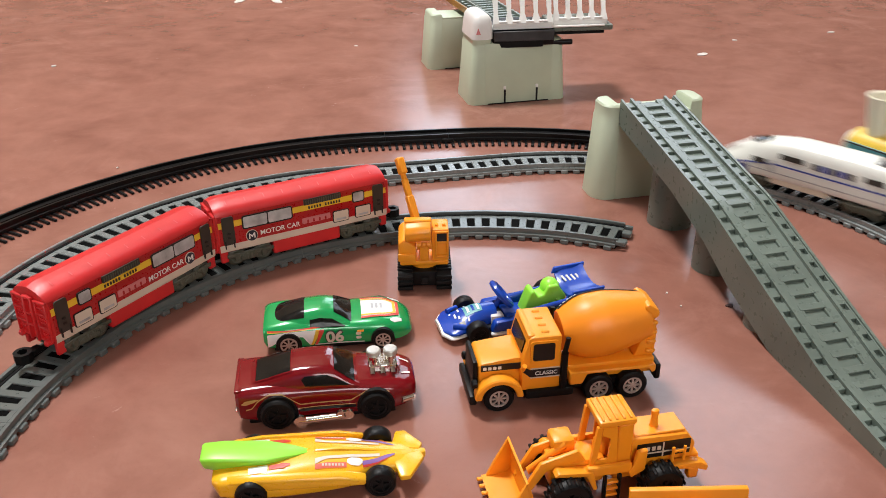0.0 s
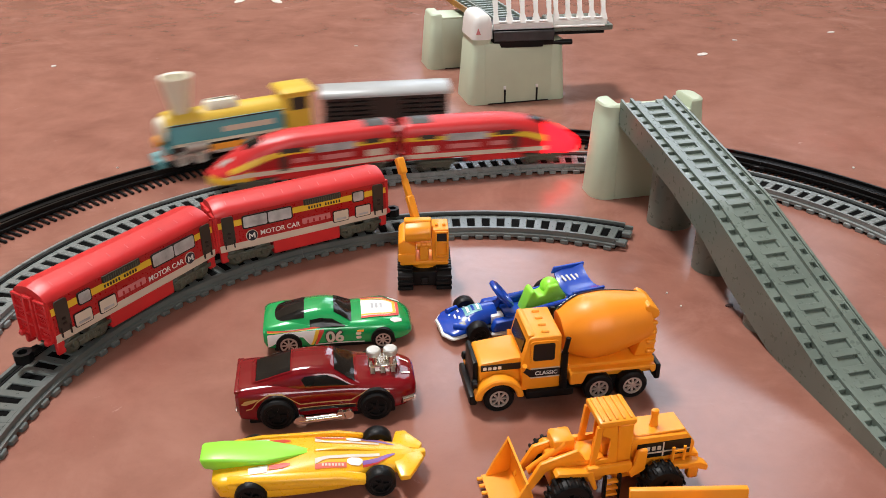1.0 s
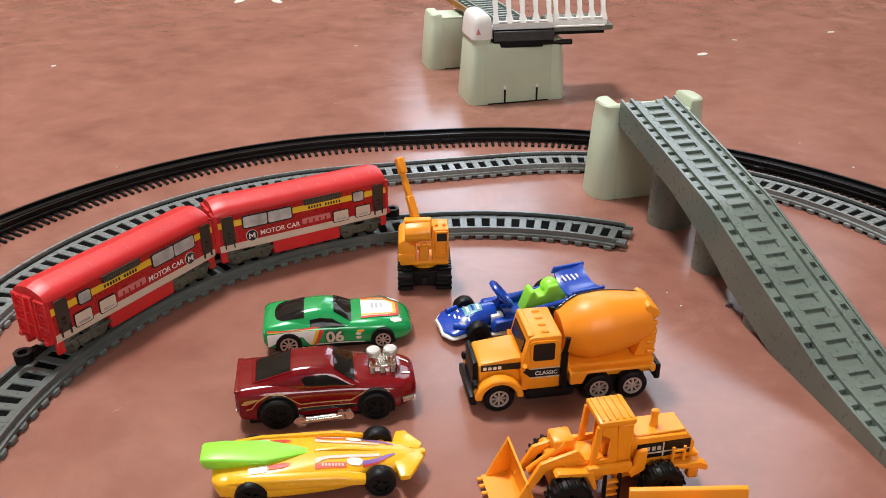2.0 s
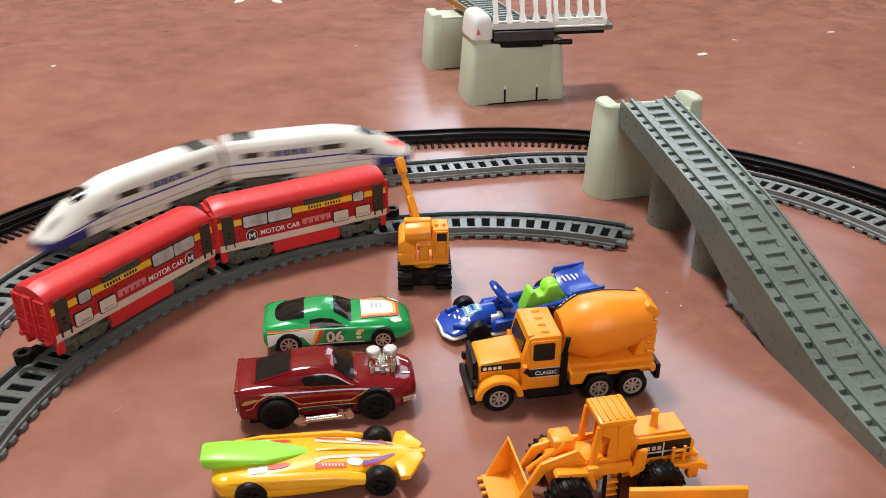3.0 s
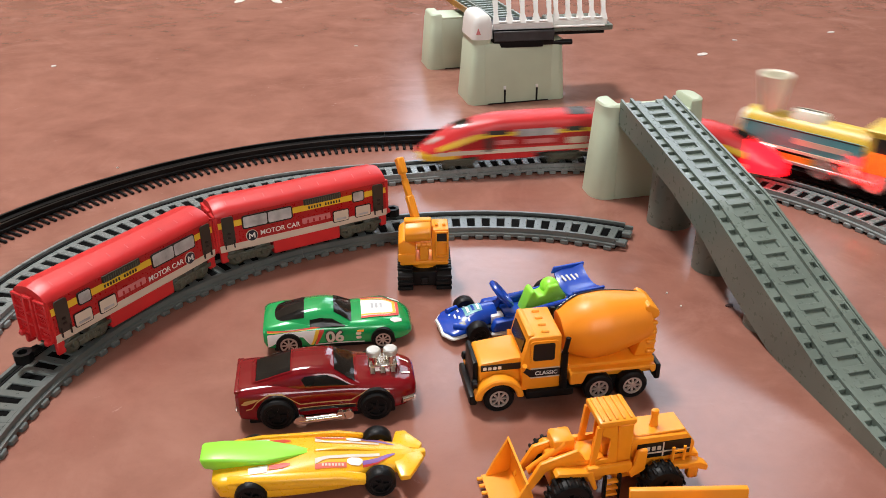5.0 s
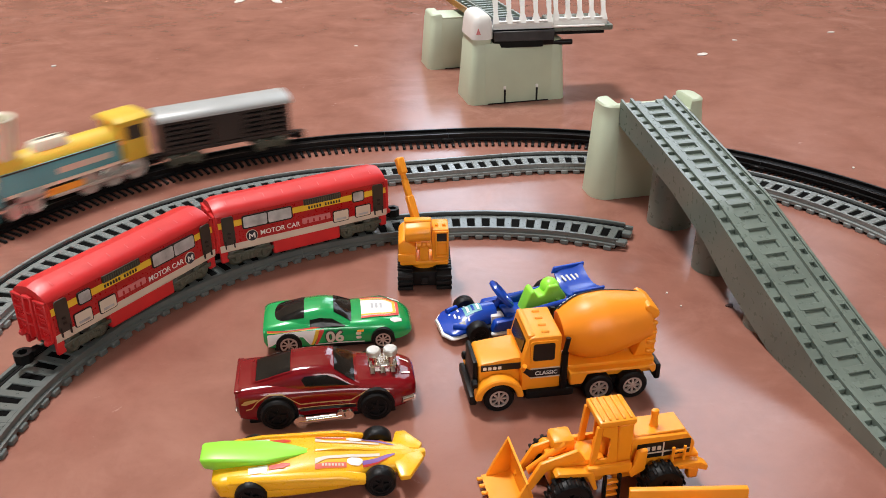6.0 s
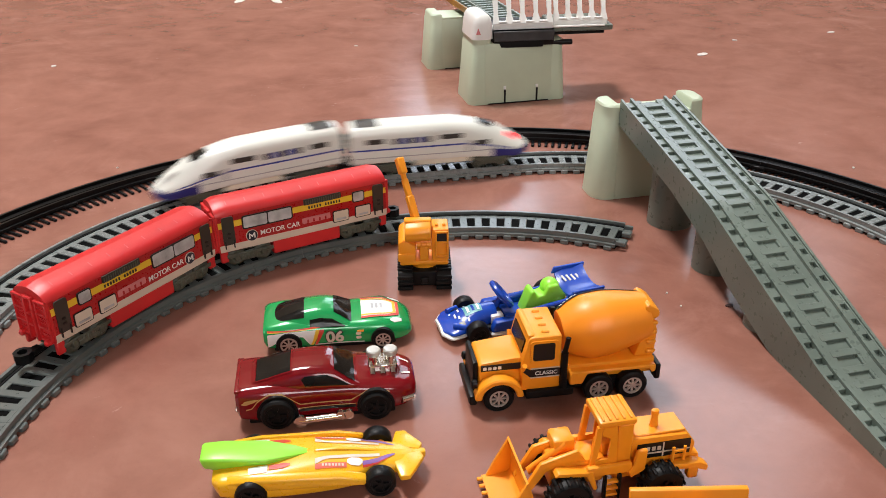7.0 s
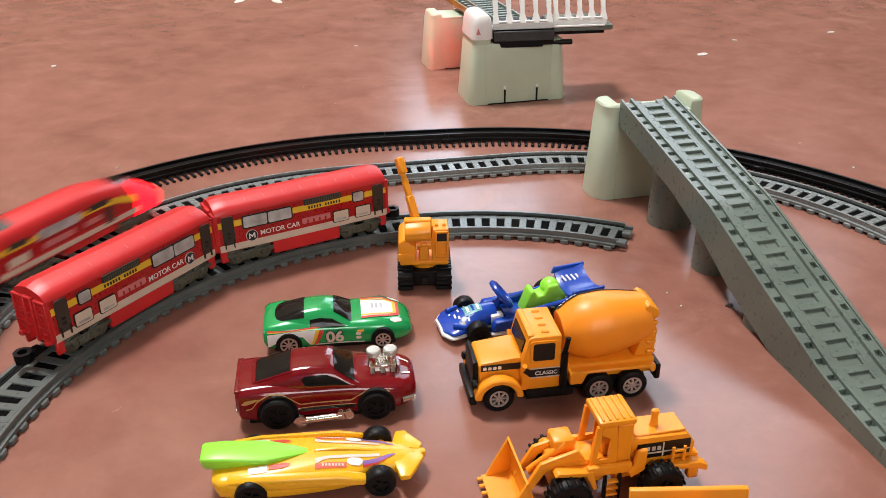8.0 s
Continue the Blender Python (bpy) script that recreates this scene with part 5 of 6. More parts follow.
    part("hood_mark", h.top_strip(mesh(), [(0.0122, -0.0086, 0.0086), (0.0240, -0.0080, 0.0080), (0.0304, -0.0048, 0.0048)], 14, 8, 0.0003), WHITE_PRINT, ob, "white bonnet print")
    return ob


sports_car()


def jet_racer():
    """Yellow wedge racer with lime tail fin; nose at +x."""
    ob = thing("toy_jet_racer", pose(-0.0496, 0.2668, 0, 0, 0, 7.0), "glossy yellow toy racer with lime green tail", "toy car", "toy vehicles")
    W = 0.0138
    h = Hull([(-0.0400, W * 0.60, W * 0.70, W * 0.66, 0.0070, 0.0096, 0.0112, 0.0002), (-0.0370, W * 0.90, W * 0.94, W * 0.84, 0.0050, 0.0096, 0.0122, 0.0004), (-0.0200, W, W * 1.02, W * 0.80, 0.0036, 0.0096, 0.0128, 0.0008), (-0.0020, W * 0.96, W, W * 0.66, 0.0034, 0.0092, 0.0128, 0.0014),
              (0.0120, W * 0.84, W * 0.92, W * 0.60, 0.0036, 0.0088, 0.0116, 0.0016), (0.0200, W * 0.56, W * 0.66, W * 0.52, 0.0040, 0.0082, 0.0106, 0.0014), (0.0330, W * 0.46, W * 0.54, W * 0.40, 0.0046, 0.0074, 0.0094, 0.0010), (0.0395, W * 0.24, W * 0.28, W * 0.18, 0.0054, 0.0070, 0.0082, 0.0006)])
    part("body", h.build(mesh(), 56), RACER_YELLOW, ob)
    for s in (-1, 1):
        bm = mesh()
        slab(bm, [(-0.0395, s * 0.0078, 0.0100), (-0.0330, s * 0.0098, 0.0134), (-0.0220, s * 0.0106, 0.0140), (0.0080, s * 0.0112, 0.0128), (0.0185, s * 0.0112, 0.0104), (0.0180, s * 0.0112, 0.0080), (-0.0200, s * 0.0108, 0.0090)], (0, s * 0.0034, -0.0016))
        part("side_pod", soften(bm, 0.0010), RACER_YELLOW, ob)
        bm = mesh()
        slab(bm, [(0.0290, s * 0.0030, 0.0078), (0.0400, s * 0.0006, 0.0074), (0.0415, s * 0.0040, 0.0074), (0.0352, s * 0.0138, 0.0066), (0.0312, s * 0.0138, 0.0064), (0.0296, s * 0.0070, 0.0070)], (0, 0, 0.0024))
        part("nose_fin", soften(bm, 0.0007), RACER_YELLOW, ob)
        part("ribbon_print", h.top_strip(mesh(), [(-0.0010, s * 0.0078, s * 0.0096), (0.0030, s * 0.0070, s * 0.0092), (0.0110, s * 0.0070, s * 0.0090)], 8, 3, 0.0003), CORAL_PRINT, ob, "coral red printed ribbon")
        for i in range(7):
            a = 0.0016 + i * 0.00125
            part("printed_bar", h.top_strip(mesh(), [(a, s * 0.0076, s * 0.0085), (a + 0.0008, s * 0.0076, s * 0.0085)], 1, 2, 0.0005), CREAM_PRINT, ob)
        part("spot_print", h.top_strip(mesh(), [(0.0112, s * 0.0058, s * 0.0072), (0.0128, s * 0.0050, s * 0.0082), (0.0158, s * 0.0050, s * 0.0082), (0.0172, s * 0.0056, s * 0.0070)], 8, 3, 0.0004), WHITE_PRINT, ob, "white printed spot")
        part("swoosh_print", h.top_strip(mesh(), [(0.0172, s * 0.0062, s * 0.0080), (0.0230, s * 0.0048, s * 0.0066), (0.0270, s * 0.0030, s * 0.0046), (0.0300, s * 0.0024, s * 0.0030)], 10, 3, 0.0003), PURPLE_PRINT, ob, "violet printed swoosh")
        part("swoosh_edge", h.top_strip(mesh(), [(0.0172, s * 0.0078, s * 0.0086), (0.0230, s * 0.0066, s * 0.0071), (0.0270, s * 0.0046, s * 0.0050)], 10, 2, 0.0004), RED_PRINT, ob)
        part("line_print", h.top_strip(mesh(), [(-0.0010, s * 0.0050, s * 0.0076), (0.0030, s * 0.0040, s * 0.0054), (0.0240, s * 0.0026, s * 0.0040)], 12, 2, 0.0003), CREAM_PRINT, ob)
        part("tail_print", h.top_strip(mesh(), [(-0.0262, s * 0.0066, s * 0.0100), (-0.0190, s * 0.0062, s * 0.0096)], 6, 3, 0.0003), WHITE_PRINT, ob)
        part("tail_print", h.top_strip(mesh(), [(-0.0185, s * 0.0066, s * 0.0086), (-0.0130, s * 0.0058, s * 0.0084), (-0.0105, s * 0.0064, s * 0.0072)], 6, 3, 0.0003), RED_PRINT, ob)
        wheel(ob, -0.0255, s * 0.0126, 0.0062, 0.0062, 0.0060, BLACK_PLASTIC, 5)
        wheel(ob, 0.0236, s * 0.0120, 0.0061, 0.0061, 0.0058, BLACK_PLASTIC, 5)
        part("axle_arm", rod(mesh(), (0.0248, 0, 0.0070), (0.0248, s * 0.0110, 0.0070), 0.0018), RACER_YELLOW, ob)
    tip = [(0.0270, -0.0052), (0.0270, 0.0052), (0.0372, 0.0030), (0.0424, 0.0012), (0.0424, -0.0012), (0.0372, -0.0030)]
    part("nose_tip", soften(slab(mesh(), [(x, y, 0.0062) for x, y in tip], (0, 0, 0.0032)), 0.0008), RACER_YELLOW, ob)
    part("spine", soften(slab(mesh(), [(-0.0040, -0.0013, 0.0120), (0.0380, -0.0008, 0.0078), (0.0398, -0.0006, 0.0090), (0.0080, -0.0013, 0.0146), (-0.0010, -0.0013, 0.0146)], (0, 0.0024, 0)), 0.0006, 2), RACER_YELLOW, ob)
    rings = []
    for x, w, z0, z1 in ((-0.0442, 0.0046, 0.0146, 0.0176), (-0.0432, 0.0054, 0.0126, 0.0180), (-0.0360, 0.0060, 0.0104, 0.0178), (-0.0200, 0.0064, 0.0108, 0.0160), (-0.0100, 0.0036, 0.0112, 0.0150), (-0.0014, 0.0006, 0.0116, 0.0138)):
        rings.append([(x, y * w, z0 + (z1 - z0) * z) for y, z in ((-0.7, 0), (0.7, 0), (1, 0.85), (0.9, 1), (-0.9, 1), (-1, 0.85))])
    part("tail_fin", soften(ring_faces(mesh(), rings), 0.0004, 1), LIME, ob, "lime green tail fin")
    return ob


jet_racer()


def mixer_truck():
    """Cement mixer, bonnet at +x."""
    ob = thing("toy_cement_mixer", pose(0.0493, 0.3261, 0, 0, 0, 188.9), "orange toy cement mixer truck with round drum", "toy truck", "toy vehicles")
    W = 0.0125
    part("chassis", box(mesh(), -0.0400, 0.0370, -0.0105, 0.0105, 0.0060, 0.0100, 0.0006, 1), BLACK_PLASTIC, ob)
    bm = mesh()
    slab(bm, [(0.0140, -0.0098, 0.0100), (0.0362, -0.0092, 0.0100), (0.0362, -0.0092, 0.0216), (0.0350, -0.0092, 0.0228), (0.0200, -0.0098, 0.0242), (0.0140, -0.0098, 0.0242)], (0, 0.0190, 0))
    hood = part("bonnet", soften(bm, 0.0014), ORANGE, ob)
    bm = mesh()
    slab(bm, [(0.0002, -W, 0.0085), (0.0176, -W, 0.0085), (0.0176, -W, 0.0236), (0.0150, -W, 0.0345), (0.0135, -W, 0.0358), (0.0002, -W, 0.0358)], (0, 2 * W, 0))
    cab = part("cab", soften(bm, 0.0013), ORANGE, ob)
    part("sun_visor", box(mesh(), 0.0120, 0.0152, -W + 0.001, W - 0.001, 0.0340, 0.0366, 0.0010, 2), ORANGE, cab)
    for i in range(4):
        y = -0.0085 + i * 0.0057
        part("roof_lamp", turn(mesh(), [(-0.0012, 0.0009), (0.0016, 0.0009), (0.0022, 0.0004)], (0.0065, y, 0.0358), (1, 0, 0), 10), ORANGE, cab)
    part("windscreen", slab(mesh(), [(0.0169, -0.0090, 0.0264), (0.0169, 0.0090, 0.0264), (0.0154, 0.0090, 0.0328), (0.0154, -0.0090, 0.0328)], (0.0006, 0, 0.0002)), SMOKED, cab, "dark windscreen")
    for s in (-1, 1):
        fr = plate(cab, "door_frame", 0.0020, 0.0142, 0.0232, 0.0340, W, s, ORANGE, 0.0012, 0.0006)
        plate(fr, "side_window", 0.0034, 0.0130, 0.0242, 0.0328, W, s, BLACK_PRINT, 0.0010, 0.0008, "dark side window")
        plate(ob, "door_stripe", 0.0006, 0.0140, 0.0158, 0.0194, W, s, BLACK_PRINT, 0.0003, 0.0004, "black door stripe")
        mm = pose(0.0068, s * (W + 0.0006), 0.0176, 90, 0, 0 if s < 0 else 180)
        lettering("lettering", "CLASSIC", 0.0027, mm, WHITE_PRINT, ob, "white door lettering")
        part("door_stripe", slab(mesh(), [(0.0140, s * W, 0.0158), (0.0173, s * W, 0.0189), (0.0173, s * W, 0.0220), (0.0140, s * W, 0.0194)], (0, s * 0.0004, 0)), BLACK_PRINT, ob, "black slanted stripe")
        for zz in (0.0151, 0.0197):
            plate(ob, "stripe_edge", 0.0006, 0.0138, zz, zz + 0.0004, W, s, CREAM_PRINT, 0.0001, 0.0004)
        plate(ob, "bonnet_stripe", 0.0150, 0.0352, 0.0190, 0.0220, 0.0097, s, BLACK_PRINT, 0.0003, 0.0004, "black bonnet stripe")
        for i in range(4):
            a = 0.0262 + i * 0.0022
            plate(ob, "printed_bar", a, a + 0.0015, 0.0198, 0.0212, 0.0101, s, WHITE_PRINT, 0.0002, 0.0003)
        pts = [(0.0278 + 0.0108 * math.cos(a), 0.0078 + 0.0100 * math.sin(a)) for a in (math.pi * (0.0 + 1.0 * i / 14) for i in range(15))]
        inn = [(0.0278 + 0.0078 * math.cos(a), 0.0078 + 0.0074 * math.sin(a)) for a in (math.pi * (1.0 - 1.0 * i / 14) for i in range(15))]
        bm = slab(mesh(), [(x, s * 0.0100, z) for x, z in pts + inn], (0, s * 0.0062, 0))
        part("fender", soften(bm, 0.0006, 1, 0.9), ORANGE, ob, "rounded orange front fender")
        bm = mesh()
        rod(bm, (-0.0012, s * 0.0128, 0.0090), (-0.0012, s * 0.0128, 0.0270), 0.0016)
        rod(bm, (-0.0012, s * 0.0128, 0.0270), (-0.0024, s * 0.0130, 0.0345), 0.0011)
        part("exhaust_pipe", bm, BLACK_PLASTIC, ob, "black exhaust pipe")
        part("fuel_tank", box(mesh(), -0.0060, 0.0160, s * 0.0110 - 0.0025, s * 0.0120 + 0.0025, 0.0050, 0.0092, 0.0012, 2), BLACK_PLASTIC, ob)
        bm = slab(mesh(), [(-0.0435, s * 0.0098, 0.0130), (-0.0435, s * 0.0098, 0.0165), (-0.0040, s * 0.0098, 0.0165), (-0.0040, s * 0.0098, 0.0098), (-0.0100, s * 0.0098, 0.0098), (-0.0120, s * 0.0098, 0.0148), (-0.0400, s * 0.0098, 0.0148), (-0.0420, s * 0.0098, 0.0120)], (0, s * 0.0040, 0))
        part("rear_fender", soften(bm, 0.0006, 1), ORANGE, ob)
        for x in (0.0278, -0.0175, -0.0330):
            wheel(ob, x, s * 0.0122, 0.0070, 0.0070, 0.0052, RIM_SILVER, 8, rim_r=0.62)
        part("mirror_post", rod(mesh(), (0.0175, s * 0.0128, 0.0200), (0.0170, s * 0.0150, 0.0235), 0.0011), ORANGE, ob)
    part("grille", box(mesh(), 0.0364, 0.0386, -0.0092, 0.0092, 0.0080, 0.0236, 0.0008, 2), BLACK_PLASTIC, ob, "black radiator grille")
    part("bumper", box(mesh(), 0.0372, 0.0408, -0.0135, 0.0135, 0.0040, 0.0090, 0.0010, 2), BLACK_PLASTIC, ob, "black front bumper")
    for s in (-1, 1):
        part("headlight", turn(mesh(), [(0, 0.0020), (0.0020, 0.0020), (0.0026, 0.0012)], (0.0372, s * 0.0112, 0.0140), (1, 0, 0), 14), BLACK_PLASTIC, ob)
    part("flat_bed", box(mesh(), -0.0440, -0.0030, -0.0100, 0.0100, 0.0105, 0.0180, 0.0008, 2), ORANGE, ob)
    prof = []
    for i in range(25):
        u = i / 24
        r = 0.0092 + 0.0054 * math.sin(math.pi / 2 * min(1.0, u / 0.36)) - 0.0042 * max(0.0, (u - 0.50) / 0.50) ** 1.3
        prof.append((0.0395 * u, r))
    axis = Vector((-math.cos(radians(7)), 0, math.sin(radians(7))))
    up = Vector((math.sin(radians(7)), 0, math.cos(radians(7))))
    p0 = Vector((-0.0022, 0, 0.0298))
    drum = part("drum", turn(mesh(), prof, p0, axis, 40), DRUM_ORANGE, ob, "smooth orange mixing drum")

    def on_drum(u, deg, off):
        k = min(23, int(u * 24))
        r = prof[k][1] + (prof[k + 1][1] - prof[k][1]) * (u * 24 - k) + off
        return p0 + axis * (0.0395 * u) + r * (math.cos(radians(deg)) * up + math.sin(radians(deg)) * Vector((0, 1, 0)))

    bm = ring_faces(mesh(), [[on_drum(0.02 + 0.94 * i / 20, -46 + 26 * j / 5, 0.0003) for j in range(6)] for i in range(21)], False)
    band = part("drum_band", bm, BLACK_PRINT, drum, "black band with pale marks")
    for i in range(5):
        u = 0.05 + i * 0.045
        part("printed_bar", ring_faces(mesh(), [[on_drum(u + 0.028 * a, -42 + 17 * j / 4, 0.0006) for j in range(5)] for a in (0, 1)], False), WHITE_PRINT, band)
    bm = mesh()
    slab(bm, [(-0.0345, -0.0084, 0.0180), (-0.0442, -0.0084, 0.0180), (-0.0446, -0.0084, 0.0310), (-0.0428, -0.0084, 0.0370), (-0.0400, -0.0084, 0.0400), (-0.0392, -0.0084, 0.0330)], (0, 0.0168, 0))
    tail = part("hopper_frame", soften(bm, 0.0012), ORANGE, ob)
    bm = mesh()
    slab(bm, [(-0.0390, -0.0085, 0.0372), (-0.0432, -0.0085, 0.0366), (-0.0452, -0.0085, 0.0384), (-0.0446, -0.0085, 0.0412), (-0.0396, -0.0085, 0.0448), (-0.0374, -0.0085, 0.0432)], (0, 0.0170, 0))
    part("hopper", soften(bm, 0.0016), ORANGE, tail)
    for i in range(4):
        z = 0.0200 + i * 0.0048
        part("step", box(mesh(), -0.0440, -0.0395, 0.0076, 0.0098, z, z + 0.0020, 0.0007, 1), ORANGE, tail)
    part("tail_plate", box(mesh(), -0.0468, -0.0442, -0.0118, 0.0118, 0.0070, 0.0150, 0.0006, 1), BLACK_PLASTIC, ob, "black tail plate")
    return ob


mixer_truck()


def loader_wheel(parent, x, y, r):
    """A fat lugged tyre with its treads as pieces."""
    ob = wheel(parent, x, y, r, r * 0.95, 0.0070, BLACK_PLASTIC, 6, 0.55)
    lug = box(mesh(), r * 0.90, r * 1.01, -0.0018, 0.0018, -r * 0.09, r * 0.09, 0.0004, 1)
    bmesh.ops.recalc_face_normals(lug, faces=lug.faces)
    me = bpy.data.meshes.new("lug")
    lug.to_mesh(me)
    lug.free()
    finish(me, RUBBER)
    for i in range(16):
        for side in (-1, 1):
            c = new("lug", me)
            c.parent = ob
            c.matrix_local = Matrix.Translation((x, y + side * 0.0018, r)) @ Matrix.Rotation(2 * math.pi * (i + 0.25 * side) / 16, 4, "Y")


def wheel_loader():
    """Wheel loader, bucket at +x."""
    ob = thing("toy_wheel_loader", pose(0.0612, 0.2608, 0, 0, 0, 191.4), "orange toy wheel loader with lowered front bucket", "toy truck", "toy vehicles")
    part("rear_chassis", soften(box(mesh(), -0.0400, -0.0020, -0.0085, 0.0085, 0.0080, 0.0150), 0.0010), ORANGE, ob)
    bm = mesh()
    slab(bm, [(-0.0360, -0.0100, 0.0148), (-0.0080, -0.0100, 0.0148), (-0.0080, -0.0100, 0.0268), (-0.0330, -0.0100, 0.0262), (-0.0370, -0.0100, 0.0210)], (0, 0.0200, 0))
    eng = part("engine_hood", soften(bm, 0.0010), ORANGE, ob)
    part("hood_plate", box(mesh(), -0.0325, -0.0100, -0.0080, 0.0080, 0.0266, 0.0274, 0.0004, 1), ORANGE, eng)
    part("exhaust", turn(mesh(), [(0, 0.0022), (0.0015, 0.0017), (0.0050, 0.0013), (0.0052, 0.0017), (0.0072, 0.0017), (0.0076, 0.0010)], (-0.0205, 0.001, 0.0272), (0, 0, 1), 14), ORANGE, eng)
    for s in (-1, 1):
        p = plate(eng, "hood_mark", -0.0345, -0.0110, 0.0172, 0.0240, 0.0100, s, BLACK_PRINT, 0.0004, 0.0004, "black printed panel")
        plate(p, "line", -0.0345, -0.0110, 0.0192, 0.0198, 0.0104, s, CREAM_PRINT, 0.0001, 0.0002)
        plate(p, "line", -0.0228, -0.0222, 0.0172, 0.0240, 0.0104, s, CREAM_PRINT, 0.0001, 0.0002)
        for i in range(3):
            a = -0.0150 - i * 0.0024
            plate(p, "printed_bar", a - 0.0016, a, 0.0206, 0.0224, 0.0104, s, CREAM_PRINT, 0.0002, 0.0003)
        bm = mesh()
        for x in (-0.0260, -0.0310):
            rod(bm, (x, s * 0.0135, 0.0160), (x, s * 0.0135, 0.0225), 0.0007, n=8)
        rod(bm, (-0.0260, s * 0.0135, 0.0205), (-0.0310, s * 0.0135, 0.0205), 0.0006, n=8)
        part("hand_rail", bm, ORANGE, ob)
        part("rear_fender", soften(slab(mesh(), [(-0.0240, s * 0.0098, 0.0148), (-0.0380, s * 0.0098, 0.0148), (-0.0420, s * 0.0098, 0.0125), (-0.0415, s * 0.0098, 0.0100), (-0.0360, s * 0.0098, 0.0120), (-0.0250, s * 0.0098, 0.0128)], (0, s * 0.0062, 0)), 0.0007), ORANGE, ob)
        part("rear_step", box(mesh(), -0.0380, -0.0335, min(s * 0.0102, s * 0.0150), max(s * 0.0102, s * 0.0150), 0.0068, 0.0122, 0.0006, 1), ORANGE, ob)
        part("mud_guard", soften(slab(mesh(), [(-0.0135, s * 0.0128, 0.0150), (-0.0075, s * 0.0128, 0.0120), (-0.0062, s * 0.0128, 0.0150), (-0.0085, s * 0.0128, 0.0180), (-0.0095, s * 0.0128, 0.0240), (-0.0140, s * 0.0128, 0.0246)], (0, s * 0.0034, 0)), 0.0010), ORANGE, ob)
    cab = part("cab_floor", soften(box(mesh(), -0.0085, 0.0125, -0.0125, 0.0125, 0.0130, 0.0172), 0.0010), ORANGE, ob)
    for s in (-1, 1):
        part("cab_sill", soften(slab(mesh(), [(-0.0080, s * 0.0120, 0.0146), (0.0090, s * 0.0120, 0.0146), (0.0140, s * 0.0120, 0.0176), (0.0120, s * 0.0120, 0.0190), (-0.0080, s * 0.0120, 0.0190)], (0, s * 0.0034, 0)), 0.0009), ORANGE, cab)
        part("side_frame", slab(mesh(), [(0.0006, s * 0.0104, 0.0176), (0.0082, s * 0.0104, 0.0176), (0.0078, s * 0.0104, 0.0200), (0.0022, s * 0.0104, 0.0206), (0.0016, s * 0.0104, 0.0300), (0.0056, s * 0.0104, 0.0318), (0.0054, s * 0.0104, 0.0352), (-0.0010, s * 0.0104, 0.0352), (-0.0020, s * 0.0104, 0.0176)], (0, s * 0.0014, 0)), ORANGE, cab)
    bm = mesh()
    for x, y in ((0.0085, 0.0098), (0.0085, -0.0098)):
        part("cab_post", slab(mesh(), [(x - 0.0012, y - 0.0012, 0.0170), (x + 0.0014, y - 0.0012, 0.0170), (x - 0.0010, y - 0.0012, 0.0350), (x - 0.0036, y - 0.0012, 0.0350)], (0, 0.0024, 0)), ORANGE, cab)
    part("cab_back", box(bm, -0.0086, -0.0020, -0.0108, 0.0108, 0.0170, 0.0350, 0.0006, 1), ORANGE, cab)
    part("seat", soften(box(mesh(), -0.0018, 0.0032, -0.0045, 0.0045, 0.0174, 0.0235), 0.0012), ORANGE, cab)
    part("steering_wheel", rod(mesh(), (0.0050, 0, 0.0174), (0.0042, 0, 0.0245), 0.0014), ORANGE, cab)
    roof = part("cab_roof", soften(box(mesh(), -0.0092, 0.0070, -0.0118, 0.0118, 0.0350, 0.0376), 0.0010), ORANGE, cab)
    for i in range(5):
        x = -0.0070 + i * 0.0030
        part("roof_rib", box(mesh(), x - 0.0006, x + 0.0006, -0.0105, 0.0105, 0.0374, 0.0382, 0.0003, 1), ORANGE, roof)
    for s in (-1, 1):
        st = part("ladder", box(mesh(), 0.0030, 0.0040, min(s * 0.0128, s * 0.0165), max(s * 0.0128, s * 0.0165), 0.0030, 0.0150, 0.0003, 1), BLACK_PLASTIC, ob, "black ladder with orange rungs")
        part("stringer", box(mesh(), -0.0034, -0.0024, min(s * 0.0128, s * 0.0165), max(s * 0.0128, s * 0.0165), 0.0030, 0.0150, 0.0003, 1), BLACK_PLASTIC, st)
        for z in (0.0045, 0.0075, 0.0105):
            part("rung", box(mesh(), -0.0024, 0.0030, min(s * 0.0130, s * 0.0160), max(s * 0.0130, s * 0.0160), z, z + 0.0012, 0.0003, 1), ORANGE, st)
        part("fender", soften(slab(mesh(), [(0.0095, s * 0.0092, 0.0175), (0.0270, s * 0.0092, 0.0190), (0.0290, s * 0.0092, 0.0175), (0.0245, s * 0.0092, 0.0170), (0.0135, s * 0.0092, 0.0158), (0.0085, s * 0.0092, 0.0085), (0.0070, s * 0.0092, 0.0090)], (0, s * 0.0070, 0)), 0.0006), ORANGE, ob)
        bm = mesh()
        slab(bm, [(0.0110, s * 0.0060, 0.0185), (0.0160, s * 0.0060, 0.0245), (0.0340, s * 0.0060, 0.0205), (0.0430, s * 0.0060, 0.0090), (0.0400, s * 0.0060, 0.0070), (0.0310, s * 0.0060, 0.0165), (0.0160, s * 0.0060, 0.0195)], (0, s * 0.0030, 0))
        part("lift_arm", soften(bm, 0.0008), ORANGE, ob)
    part("front_chassis", soften(box(mesh(), 0.0020, 0.0290, -0.0085, 0.0085, 0.0080, 0.0195), 0.0014), ORANGE, ob)
    part("front_block", soften(box(mesh(), 0.0150, 0.0260, -0.0125, 0.0010, 0.0190, 0.0256), 0.0018), ORANGE, ob)
